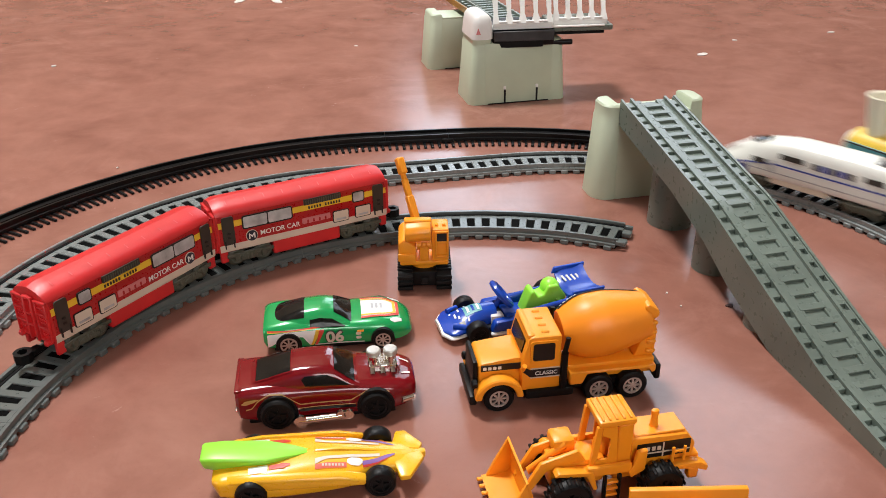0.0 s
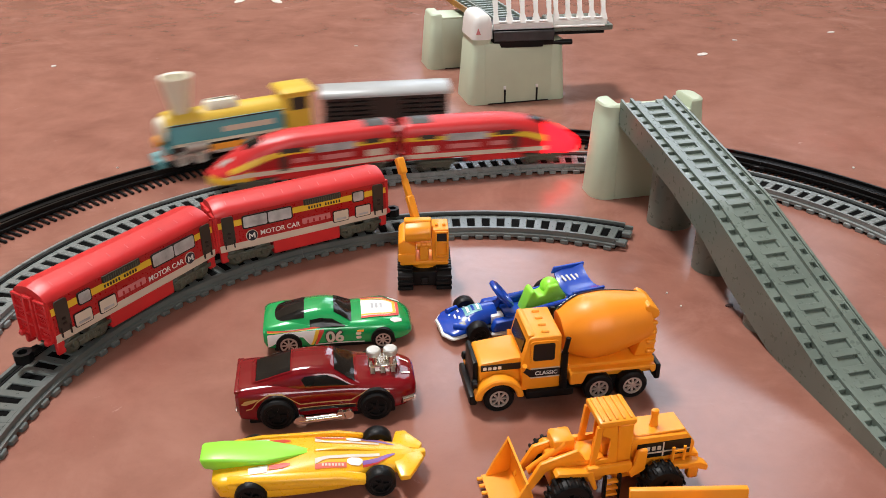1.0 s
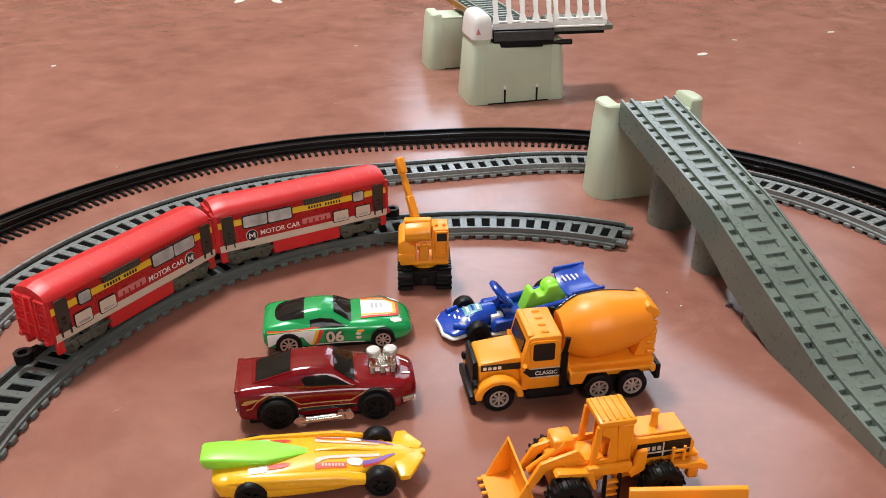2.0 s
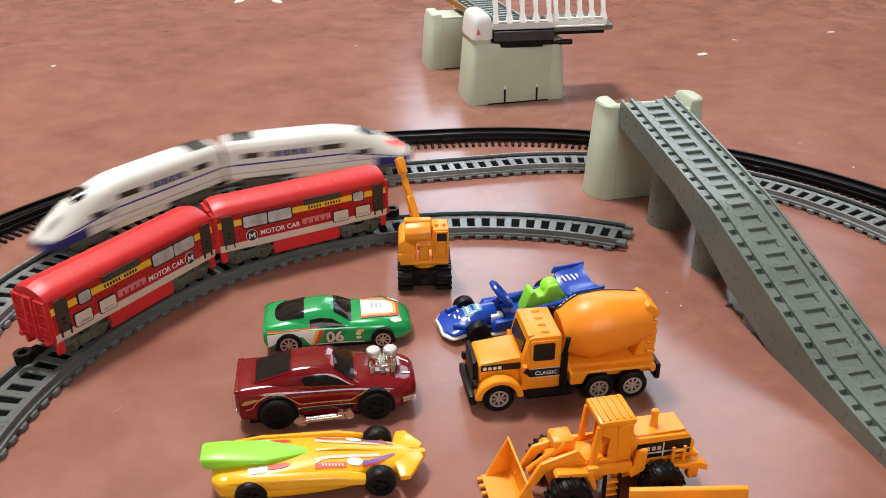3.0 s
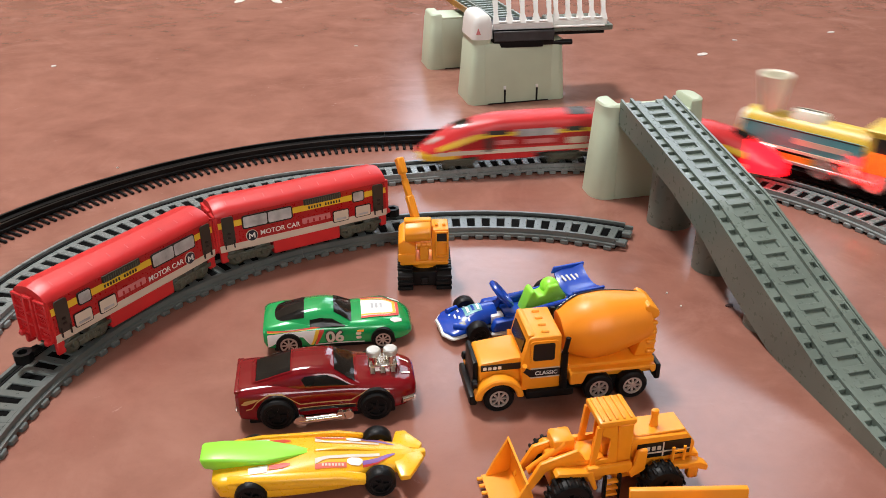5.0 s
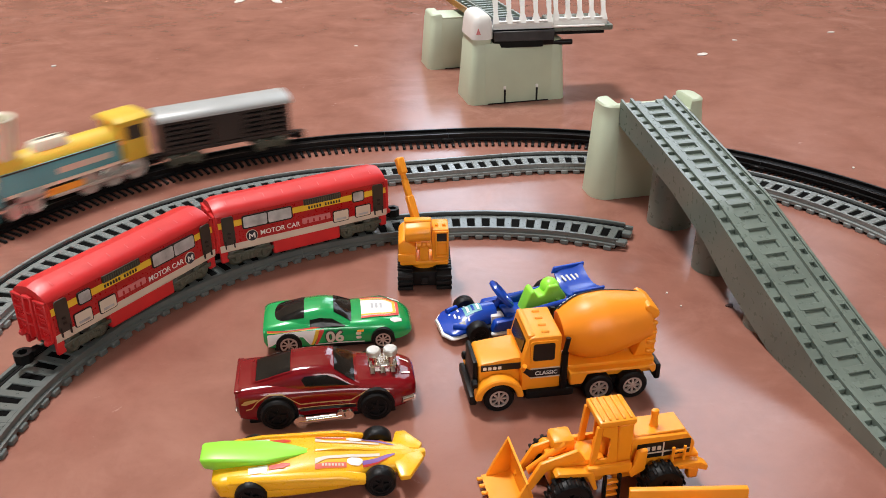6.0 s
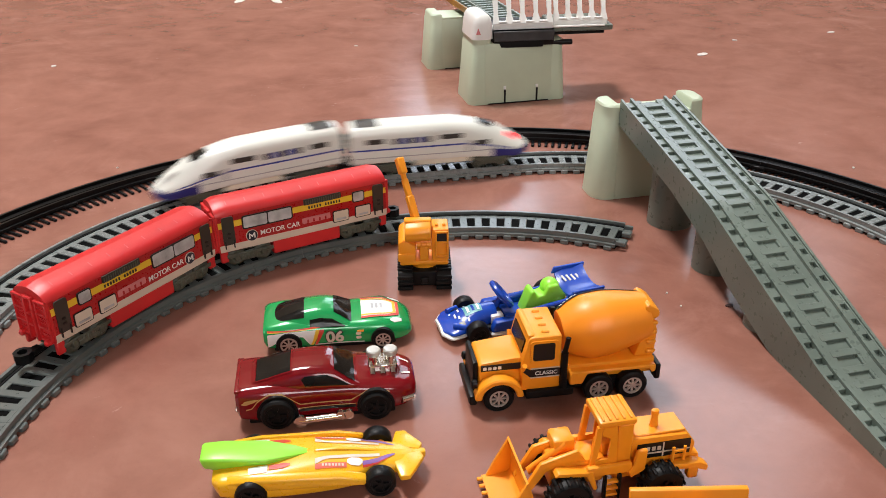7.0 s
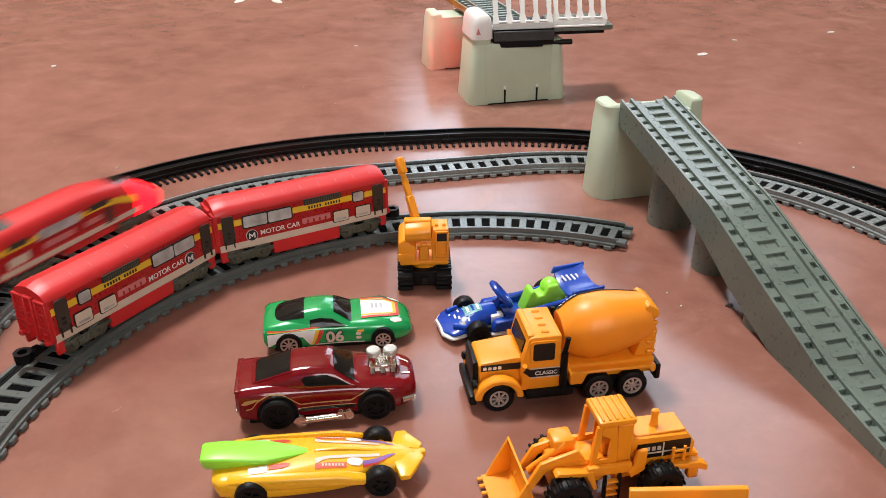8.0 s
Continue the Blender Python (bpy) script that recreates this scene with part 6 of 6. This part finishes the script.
    part("ram", rod(mesh(), (0.0200, 0, 0.0235), (0.0380, 0, 0.0150), 0.0020), ORANGE, ob)
    prof = [(0.0400, 0.0035), (0.0430, 0.0020), (0.0560, 0.0012), (0.0562, 0.0022), (0.0440, 0.0032), (0.0418, 0.0050), (0.0416, 0.0150), (0.0436, 0.0222), (0.0426, 0.0226), (0.0402, 0.0155)]
    buck = part("bucket", slab(mesh(), [(x, -0.0200, z) for x, z in prof], (0, 0.0400, 0)), ORANGE, ob, "orange front bucket")
    for s in (-1, 1):
        y = s * 0.0192
        part("bucket_side", slab(mesh(), [(0.0405, y - 0.0008, 0.0035), (0.0440, y - 0.0008, 0.0018), (0.0540, y - 0.0008, 0.0020), (0.0500, y - 0.0008, 0.0100), (0.0432, y - 0.0008, 0.0222), (0.0408, y - 0.0008, 0.0150)], (0, 0.0016, 0)), ORANGE, buck)
    for i in range(7):
        y = -0.0176 + i * 0.00587
        part("tooth", box(mesh(), 0.0556, 0.0588, y - 0.0012, y + 0.0012, 0.0010, 0.0024, 0.0004, 1), ORANGE, buck)
    for c in ob.children_recursive:
        for v in c.data.vertices:
            v.co.x *= 0.80 if v.co.x > 0.012 else 0.86 if v.co.x > 0 else 0.92
            v.co.y *= 0.68
            v.co.z *= 0.86 if v.co.x > 0.030 else 1.0
    for s in (-1, 1):
        for x in (0.0178, -0.0190):
            loader_wheel(ob, x, s * 0.0118, 0.0086)
    return ob


wheel_loader()


def dozer():
    """A toy whose wide blade stands at the edge of the view."""
    ob = thing("toy_bulldozer", pose(0.0884, 0.2197, 0, 0, 0, 90.9), "orange toy bulldozer with a wide front blade", "toy truck", "toy vehicles")
    part("blade", soften(slab(mesh(), [(0.0180, -0.0215, 0.0030), (0.0200, -0.0215, 0.0026), (0.0186, -0.0215, 0.0100), (0.0204, -0.0215, 0.0188), (0.0180, -0.0215, 0.0188), (0.0162, -0.0215, 0.0100)], (0, 0.0430, 0)), 0.0005), ORANGE, ob, "wide orange blade")
    part("body", soften(box(mesh(), -0.0260, 0.0100, -0.0090, 0.0090, 0.0060, 0.0180), 0.0012), ORANGE, ob)
    for s in (-1, 1):
        part("crawler", soften(box(mesh(), -0.0280, 0.0120, s * 0.0125 - 0.0034, s * 0.0125 + 0.0034, 0.0002, 0.0110), 0.0030, 3), BLACK_PLASTIC, ob)
        part("push_arm", box(mesh(), 0.0000, 0.0180, s * 0.0070 - 0.0012, s * 0.0070 + 0.0012, 0.0070, 0.0095, 0.0004, 1), ORANGE, ob)
    return ob


dozer()


def crawler_crane():
    """Crawler crane, cab facing -y in its own axes."""
    ob = thing("toy_crawler_crane", pose(-0.0105, 0.4270, 0, 0, 0, 2.0), "orange toy crawler crane on black tracks", "toy crane", "toy vehicles")
    for s in (-1, 1):
        rings = []
        x0, x1 = sorted((s * 0.0066, s * 0.0145))
        prof = []
        for cy, a0 in ((0.0140, -90), (-0.0085, 90)):
            for i in range(9):
                a = radians(a0 + 180 * i / 8)
                prof.append((cy + 0.0058 * math.cos(a), 0.0062 + 0.0058 * math.sin(a)))
        crawler = part("crawler", slab(mesh(), [(x0, y, z) for y, z in prof], (x1 - x0, 0, 0)), BLACK_PLASTIC, ob, "black crawler track")
        for i in range(9):
            y = -0.0095 + i * 0.0031
            part("pad", box(mesh(), x0 - 0.0003, x1 + 0.0003, y - 0.0010, y + 0.0010, 0.0115, 0.0128, 0.0003, 1), BLACK_PLASTIC, crawler)
        for z in (0.0030, 0.0062, 0.0094):
            part("pad", box(mesh(), x0 - 0.0003, x1 + 0.0003, -0.0151, -0.0139, z - 0.0010, z + 0.0010, 0.0003, 1), BLACK_PLASTIC, crawler)
    part("undercarriage", soften(box(mesh(), -0.0068, 0.0068, -0.0120, 0.0150, 0.0030, 0.0118), 0.0008), BLACK_PLASTIC, ob)
    part("hitch", box(mesh(), -0.0022, 0.0022, -0.0136, -0.0118, 0.0048, 0.0088, 0.0005, 1), BLACK_PLASTIC, ob)
    part("turntable", turn(mesh(), [(0.0100, 0.0080), (0.0138, 0.0080)], (0, 0, 0), (0, 0, 1), 24), ORANGE, ob)
    part("platform", soften(box(mesh(), -0.0132, 0.0132, -0.0086, 0.0170, 0.0138, 0.0166), 0.0008), ORANGE, ob)
    part("engine_housing", soften(slab(mesh(), [(-0.0140, -0.0082, 0.0164), (-0.0042, -0.0082, 0.0164), (-0.0042, -0.0082, 0.0250), (-0.0110, -0.0082, 0.0296), (-0.0140, -0.0082, 0.0270)], (0, 0.0240, 0)), 0.0012), ORANGE, ob)
    cab = part("cab", soften(slab(mesh(), [(0.0042, -0.0086, 0.0164), (0.0134, -0.0086, 0.0164), (0.0134, -0.0066, 0.0346), (0.0042, -0.0066, 0.0346)], (0, 0.0140, 0)), 0.0010), ORANGE, ob)
    fm = pose(0.0096, -0.0078, 0.0288, 84, 0, 0)
    # Solid cab: a black plate paints the shade of its open window.
    part("cab_window", slab(mesh(), [(x, y, 0) for x, y in rounded(0.0052, 0.0046, 0.0005)], (0, 0, 0.0006), fm @ Matrix.Translation((0, 0.0016, 0))), BLACK_PRINT, cab, "black plate for the shade inside the window opening")
    for a, b, c, d in ((-0.0034, 0.0034, 0.0040, 0.0050), (-0.0034, 0.0034, -0.0018, -0.0006), (-0.0034, 0.0034, -0.0098, -0.0088), (-0.0036, -0.0027, -0.0098, 0.0050), (0.0027, 0.0036, -0.0098, 0.0050)):
        part("window_bar", box(mesh(), a, b, c, d, -0.0002, 0.0012, 0.0002, 1, fm), ORANGE, cab)
    for s in (0, 1):
        part("roof_lug", box(mesh(), 0.0060 + s * 0.0040, 0.0078 + s * 0.0040, -0.0030, 0.0000, 0.0344, 0.0358, 0.0004, 1), ORANGE, cab)
    part("pivot", turn(mesh(), [(-0.0040, 0.0045), (0.0040, 0.0045)], (0, -0.0040, 0.0262), (1, 0, 0), 18), ORANGE, ob)
    part("driver_post", soften(box(mesh(), -0.0026, 0.0026, -0.0084, -0.0040, 0.0165, 0.0262), 0.0012), ORANGE, ob)
    bucket = [(-0.0060, 0.0272), (-0.0092, 0.0282), (-0.0110, 0.0308), (-0.0110, 0.0338), (-0.0092, 0.0364), (-0.0050, 0.0384), (-0.0010, 0.0388), (-0.0008, 0.0300)]
    shovel = part("shovel", soften(slab(mesh(), [(-0.0102, y, z) for y, z in bucket], (0.0140, 0, 0.0008)), 0.0008), ORANGE, ob, "rounded orange shovel under the boom")
    part("shovel_rim", box(mesh(), -0.0106, 0.0042, -0.0056, -0.0006, 0.0380, 0.0396, 0.0006, 1), ORANGE, shovel)
    for x in (-0.0030, 0.0, 0.0026):
        part("pin", turn(mesh(), [(-0.0010, 0.0013), (0.0010, 0.0013)], (x, -0.0092, 0.0268), (1, 0, 0), 12), ORANGE, ob)
    part("step", soften(box(mesh(), -0.0142, -0.0046, -0.0096, -0.0080, 0.0166, 0.0212), 0.0006), ORANGE, ob)
    base, tip = Vector((-0.0040, 0.0010, 0.0368)), Vector((-0.0122, 0.0160, 0.0645))
    way = (tip - base)
    q = way.to_track_quat("Z", "Y").to_matrix().to_4x4()
    boom = None
    for a, b, w in ((0.0, 0.42, 0.0020), (0.38, 0.72, 0.0016), (0.68, 1.0, 0.0013)):
        mm = Matrix.Translation(base) @ q
        p = part("boom", box(mesh(), -w, w, -w, w, way.length * a, way.length * b, 0.0005, 1, mm), ORANGE, boom or ob)
        boom = boom or p
    part("boom_head", soften(box(mesh(), -0.0022, 0.0022, -0.0018, 0.0028, way.length * 0.80, way.length * 1.08, m=Matrix.Translation(base) @ q), 0.0007, 1), ORANGE, ob)
    return ob


crawler_crane()


def kart():
    """Blue racing kart, nose at +x."""
    ob = thing("toy_racing_kart", pose(0.0323, 0.3805, 0, 0, 0, 194.5), "glossy blue toy racing kart with lime green driver seat", "toy car", "toy vehicles")
    part("floor_pan", soften(box(mesh(), -0.0340, 0.0300, -0.0100, 0.0100, 0.0030, 0.0058), 0.0010), BLACK_PLASTIC, ob)
    h = Hull([(0.0070, 0.0062, 0.0064, 0.0044, 0.0050, 0.0090, 0.0122, 0.0008), (0.0170, 0.0078, 0.0076, 0.0050, 0.0050, 0.0085, 0.0114, 0.0012), (0.0240, 0.0110, 0.0106, 0.0056, 0.0046, 0.0070, 0.0092, 0.0012), (0.0310, 0.0122, 0.0114, 0.0050, 0.0044, 0.0058, 0.0066, 0.0006), (0.0350, 0.0070, 0.0062, 0.0026, 0.0046, 0.0052, 0.0056, 0.0002)])
    nose = part("nose", h.build(mesh(), 26), KART_BLUE, ob)
    part("nose_print", h.top_strip(mesh(), [(0.0140, -0.0036, 0.0036), (0.0230, -0.0042, 0.0042)], 8, 5, 0.0003), TEAL, nose, "pale printed emblem")
    for i in range(3):
        part("printed_bar", h.top_strip(mesh(), [(0.0152 + i * 0.0026, -0.0026, 0.0026), (0.0164 + i * 0.0026, -0.0026, 0.0026)], 3, 4, 0.0005), KART_BLUE if i % 2 else WHITE_PRINT, nose)
    for x, y, w in ((0.0248, -0.0030, 0.0016), (0.0256, 0.0028, 0.0012), (0.0272, 0.0004, 0.0020), (0.0206, -0.0062, 0.0010), (0.0214, 0.0060, 0.0012), (0.0290, -0.0034, 0.0010)):
        part("printed_fleck", h.top_strip(mesh(), [(x, y - w, y + w), (x + 0.0009, y - w * 0.6, y + w)], 3, 3, 0.0004), WHITE_PRINT, nose)
    lip = [(x, ws * 1.05, wb * 1.10, wt, 0.0026, 0.0040, 0.0050, 0.0002) for x, ws, wb, wt, zs, zb, zt, cr in h.k[1:]]
    part("front_bumper", Hull([(k[0] + 0.0010, *k[1:]) for k in lip]).build(mesh(), 20), WHITE_PLASTIC, ob, "white bumper strip")
    for s in (-1, 1):
        bm = slab(mesh(), [(-0.0180, s * 0.0080, 0.0040), (0.0120, s * 0.0080, 0.0040), (0.0100, s * 0.0080, 0.0098), (-0.0100, s * 0.0080, 0.0112), (-0.0190, s * 0.0080, 0.0090)], (0, s * 0.0050, -0.0004))
        pod = part("side_pod", soften(bm, 0.0014), KART_BLUE, ob)
        part("pod_sill", box(mesh(), -0.0160, 0.0120, s * 0.0126 - 0.0014, s * 0.0126 + 0.0014, 0.0024, 0.0040, 0.0005, 1), WHITE_PLASTIC, pod, "white sill")
        wheel(ob, 0.0190, s * 0.0128, 0.0057, 0.0057, 0.0060, BLACK_PLASTIC, 6, rim_r=0.6)
        wheel(ob, -0.0265, s * 0.0135, 0.0070, 0.0070, 0.0078, BLACK_PLASTIC, 6, rim_r=0.6)
    part("white_panel", soften(box(mesh(), 0.0040, 0.0105, 0.0030, 0.0080, 0.0056, 0.0104), 0.0006), WHITE_PLASTIC, ob)
    part("steering_column", rod(mesh(), (0.0080, 0, 0.0080), (0.0035, 0, 0.0170), 0.0013), KART_BLUE, ob)
    bm = mesh()
    axis = Vector((-0.78, 0, 0.63))
    q = axis.to_track_quat("Z", "Y").to_matrix()
    ring = []
    for i in range(24):
        a = 2 * math.pi * i / 24
        c = Vector((0.0030, 0, 0.0180)) + q @ Vector((0.0076 * math.cos(a), 0.0070 * math.sin(a), 0))
        o = q @ Vector((math.cos(a), math.sin(a), 0))
        ring.append([c + 0.0016 * (math.cos(b) * o + math.sin(b) * axis) for b in (2 * math.pi * j / 8 for j in range(8))])
    ring.append(ring[0])
    ring_faces(bm, ring, True, False)
    turn(bm, [(-0.0006, 0.0052), (0.0006, 0.0052)], (0.0030, 0, 0.0180), axis, 20)
    part("steering_wheel", bm, KART_BLUE, ob, "thick blue steering wheel")
    part("seat", soften(slab(mesh(), [(-0.0300, -0.0076, 0.0056), (0.0020, -0.0076, 0.0056), (0.0020, -0.0076, 0.0076), (-0.0260, -0.0076, 0.0084), (-0.0300, -0.0076, 0.0104)], (0, 0.0152, 0)), 0.0012), KART_BLUE, ob)
    for s in (-1, 1):
        part("frame_tube", rod(mesh(), (0.0030, s * 0.0088, 0.0090), (-0.0300, s * 0.0088, 0.0140), 0.0016), KART_BLUE, ob, "blue side tube")
        part("nose_tube", rod(mesh(), (0.0240, s * 0.0100, 0.0075), (0.0300, s * 0.0070, 0.0078), 0.0014), KART_BLUE, ob)
        # The nose stays closed; black skin paints the dark inside its openings.
        part("nose_shade", h.top_strip(mesh(), [(0.0240, s * 0.0060, s * 0.0086), (0.0285, s * 0.0064, s * 0.0092)], 4, 3, 0.0004), BLACK_PRINT, nose, "black skin for the shade inside a nose opening")
    bm = slab(mesh(), [(-0.0065, -0.0046, 0.0062), (-0.0112, -0.0046, 0.0190), (-0.0134, -0.0046, 0.0194), (-0.0150, -0.0046, 0.0156), (-0.0186, -0.0046, 0.0166), (-0.0206, -0.0046, 0.0212), (-0.0256, -0.0046, 0.0214), (-0.0306, -0.0046, 0.0140), (-0.0280, -0.0046, 0.0086), (-0.0200, -0.0046, 0.0066)], (0, 0.0092, 0))
    insert = part("seat_insert", soften(bm, 0.0016, 3), LIME, ob, "lumpy lime green plastic insert")
    for c, size in (((-0.0232, -0.0010, 0.0176), (0.0050, 0.0058, 0.0052)), ((-0.0262, -0.0006, 0.0120), (0.0050, 0.0060, 0.0042))):
        bm = mesh()
        made = bmesh.ops.create_uvsphere(bm, u_segments=20, v_segments=14, radius=1.0)
        bmesh.ops.transform(bm, matrix=Matrix.Translation(c) @ Matrix.Diagonal((*size, 1)), verts=made["verts"])
        part("lump", bm, LIME, insert)
    part("engine_block", soften(box(mesh(), -0.0310, -0.0200, -0.0085, 0.0085, 0.0056, 0.0120), 0.0012), BLACK_PLASTIC, ob)
    for s in (-1, 1):
        part("wing_post", slab(mesh(), [(-0.0300, s * 0.0070, 0.0060), (-0.0240, s * 0.0070, 0.0060), (-0.0300, s * 0.0070, 0.0165), (-0.0350, s * 0.0070, 0.0165)], (0, s * 0.0014, 0)), KART_BLUE, ob)
    rows = [[(x, 0.0125 * v, 0.0168 + 0.0036 * v * v + lift) for v in (-1, -0.75, -0.5, -0.25, 0, 0.25, 0.5, 0.75, 1)] for x, lift in ((-0.0300, -0.0014), (-0.0340, 0.0), (-0.0400, 0.0004), (-0.0455, 0.0020))]
    rings = [r + [(x, y, z - 0.0012) for x, y, z in r[::-1]] for r in rows]
    wing = part("rear_wing", ring_faces(mesh(), rings), KART_BLUE, ob, "curved blue rear wing")
    for s in (-1, 1):
        part("end_plate", soften(slab(mesh(), [(-0.0285, s * 0.0124, 0.0182), (-0.0465, s * 0.0124, 0.0205), (-0.0470, s * 0.0124, 0.0228), (-0.0300, s * 0.0124, 0.0218)], (0, s * 0.0018, 0)), 0.0006, 2), KART_BLUE, wing)
    for i in range(4):
        mm = pose(-0.0330 - i * 0.0026, -0.0066, 0.0180, -24, 0, 24)
        part("wing_print", box(mesh(), -0.0005, 0.0007, -0.0020, 0.0020, 0.0002, 0.0006, m=mm), WHITE_PRINT, wing)
    return ob


kart()


# ------------------------------------------------------------ scraps on the floor
def scrap(x, y, w, d, h, turn_z, seed, label):
    rnd = random.Random(seed)
    n = 9
    pts = [(w * (0.88 + 0.12 * rnd.random()) * math.cos(2 * math.pi * i / n), d * (0.88 + 0.12 * rnd.random()) * math.sin(2 * math.pi * i / n), 0.0002) for i in range(n)]
    ob = part("paper_scrap", slab(mesh(), pts, (0, 0, h)), PAPER, None)
    ob.matrix_world = pose(x, y, 0, 0, 0, turn_z)
    return tagged(ob, label, "scrap", "floor scraps")


for x, y, w, d, k in ((-0.3980, 0.8798, 0.0026, 0.0032, 0), (0.2753, 0.9098, 0.0078, 0.0043, 1), (-0.2735, 1.2060, 0.0169, 0.0061, 2), (-0.2227, 1.2006, 0.0153, 0.0061, 3), (0.3273, 0.9696, 0.0030, 0.0018, 4), (0.4483, 1.0037, 0.0050, 0.0026, 5), (0.2992, 0.5892, 0.0014, 0.0009, 6), (-0.2398, 0.5986, 0.0009, 0.0009, 7), (0.1261, 0.3961, 0.0007, 0.0005, 8), (-0.0945, 0.9553, 0.0020, 0.0012, 9), (0.1218, 0.4098, 0.0006, 0.0006, 10)):
    scrap(x, y, w, d, 0.0006, 40 * k, k, "tiny white paper scrap lying on the red floor")


dirt = part("dirt_crumb", slab(mesh(), [(0.0022 * math.cos(a) * (1 + 0.3 * math.sin(3 * a)), 0.0015 * math.sin(a), 0.0002) for a in (2 * math.pi * i / 10 for i in range(10))], (0, 0, 0.0006)), DIRT, None)
dirt.matrix_world = pose(0.1520, 0.3960, 0, 0, 0, 20)
tagged(dirt, "small dark brown crumb of dirt on the red floor", "dirt")


# ------------------------------------------------------------ moving things
def motions():
    """Trains run round their loops at a steady pace; the two end cars of an express stand back to back."""
    back, reach = 0.077, 0.0680
    step = [0.1 * i for i in range(81)]

    def run(car, path, place, forward, centre, base):
        rows = []
        for t in step:
            d = place(t) + centre
            m = on_track(path, d + base / 2, base)
            rows.append((t, m if forward else m @ pose(0, 0, 0, 0, 0, 180)))
        walk(car, rows)

    red = lambda t: 0.5895 * t - 0.5515
    gain = ((0.0, 0.0), (2.6, 0.001), (3.0, 0.003), (3.5, 0.008), (4.0, 0.008), (6.4, 0.0), (8.1, 0.0))

    def white(t):
        """A steady pace with a slight lead on the second round."""
        for (a, p), (b, q) in zip(gain, gain[1:]):
            if t <= b:
                return 0.5750 * t - 1.8125 + p + (q - p) * (t - a) / (b - a)

    steam = lambda t: 0.4680 - 0.4700 * min(t, 0.5) - 0.5680 * min(max(t - 0.5, 0.0), 0.5) - 0.5697 * max(t - 1.0, 0.0)
    run(RED_LEAD, MIDDLE, red, True, reach, back)
    run(RED_TAIL, MIDDLE, red, False, -reach, back)
    run(WHITE_LEAD, MIDDLE, white, True, reach, back)
    run(WHITE_TAIL, MIDDLE, white, False, -reach, back)
    run(ENGINE, OUTER, steam, False, -0.0640, 0.074)
    run(WAGON, OUTER, steam, False, 0.0520, 0.064)


motions()
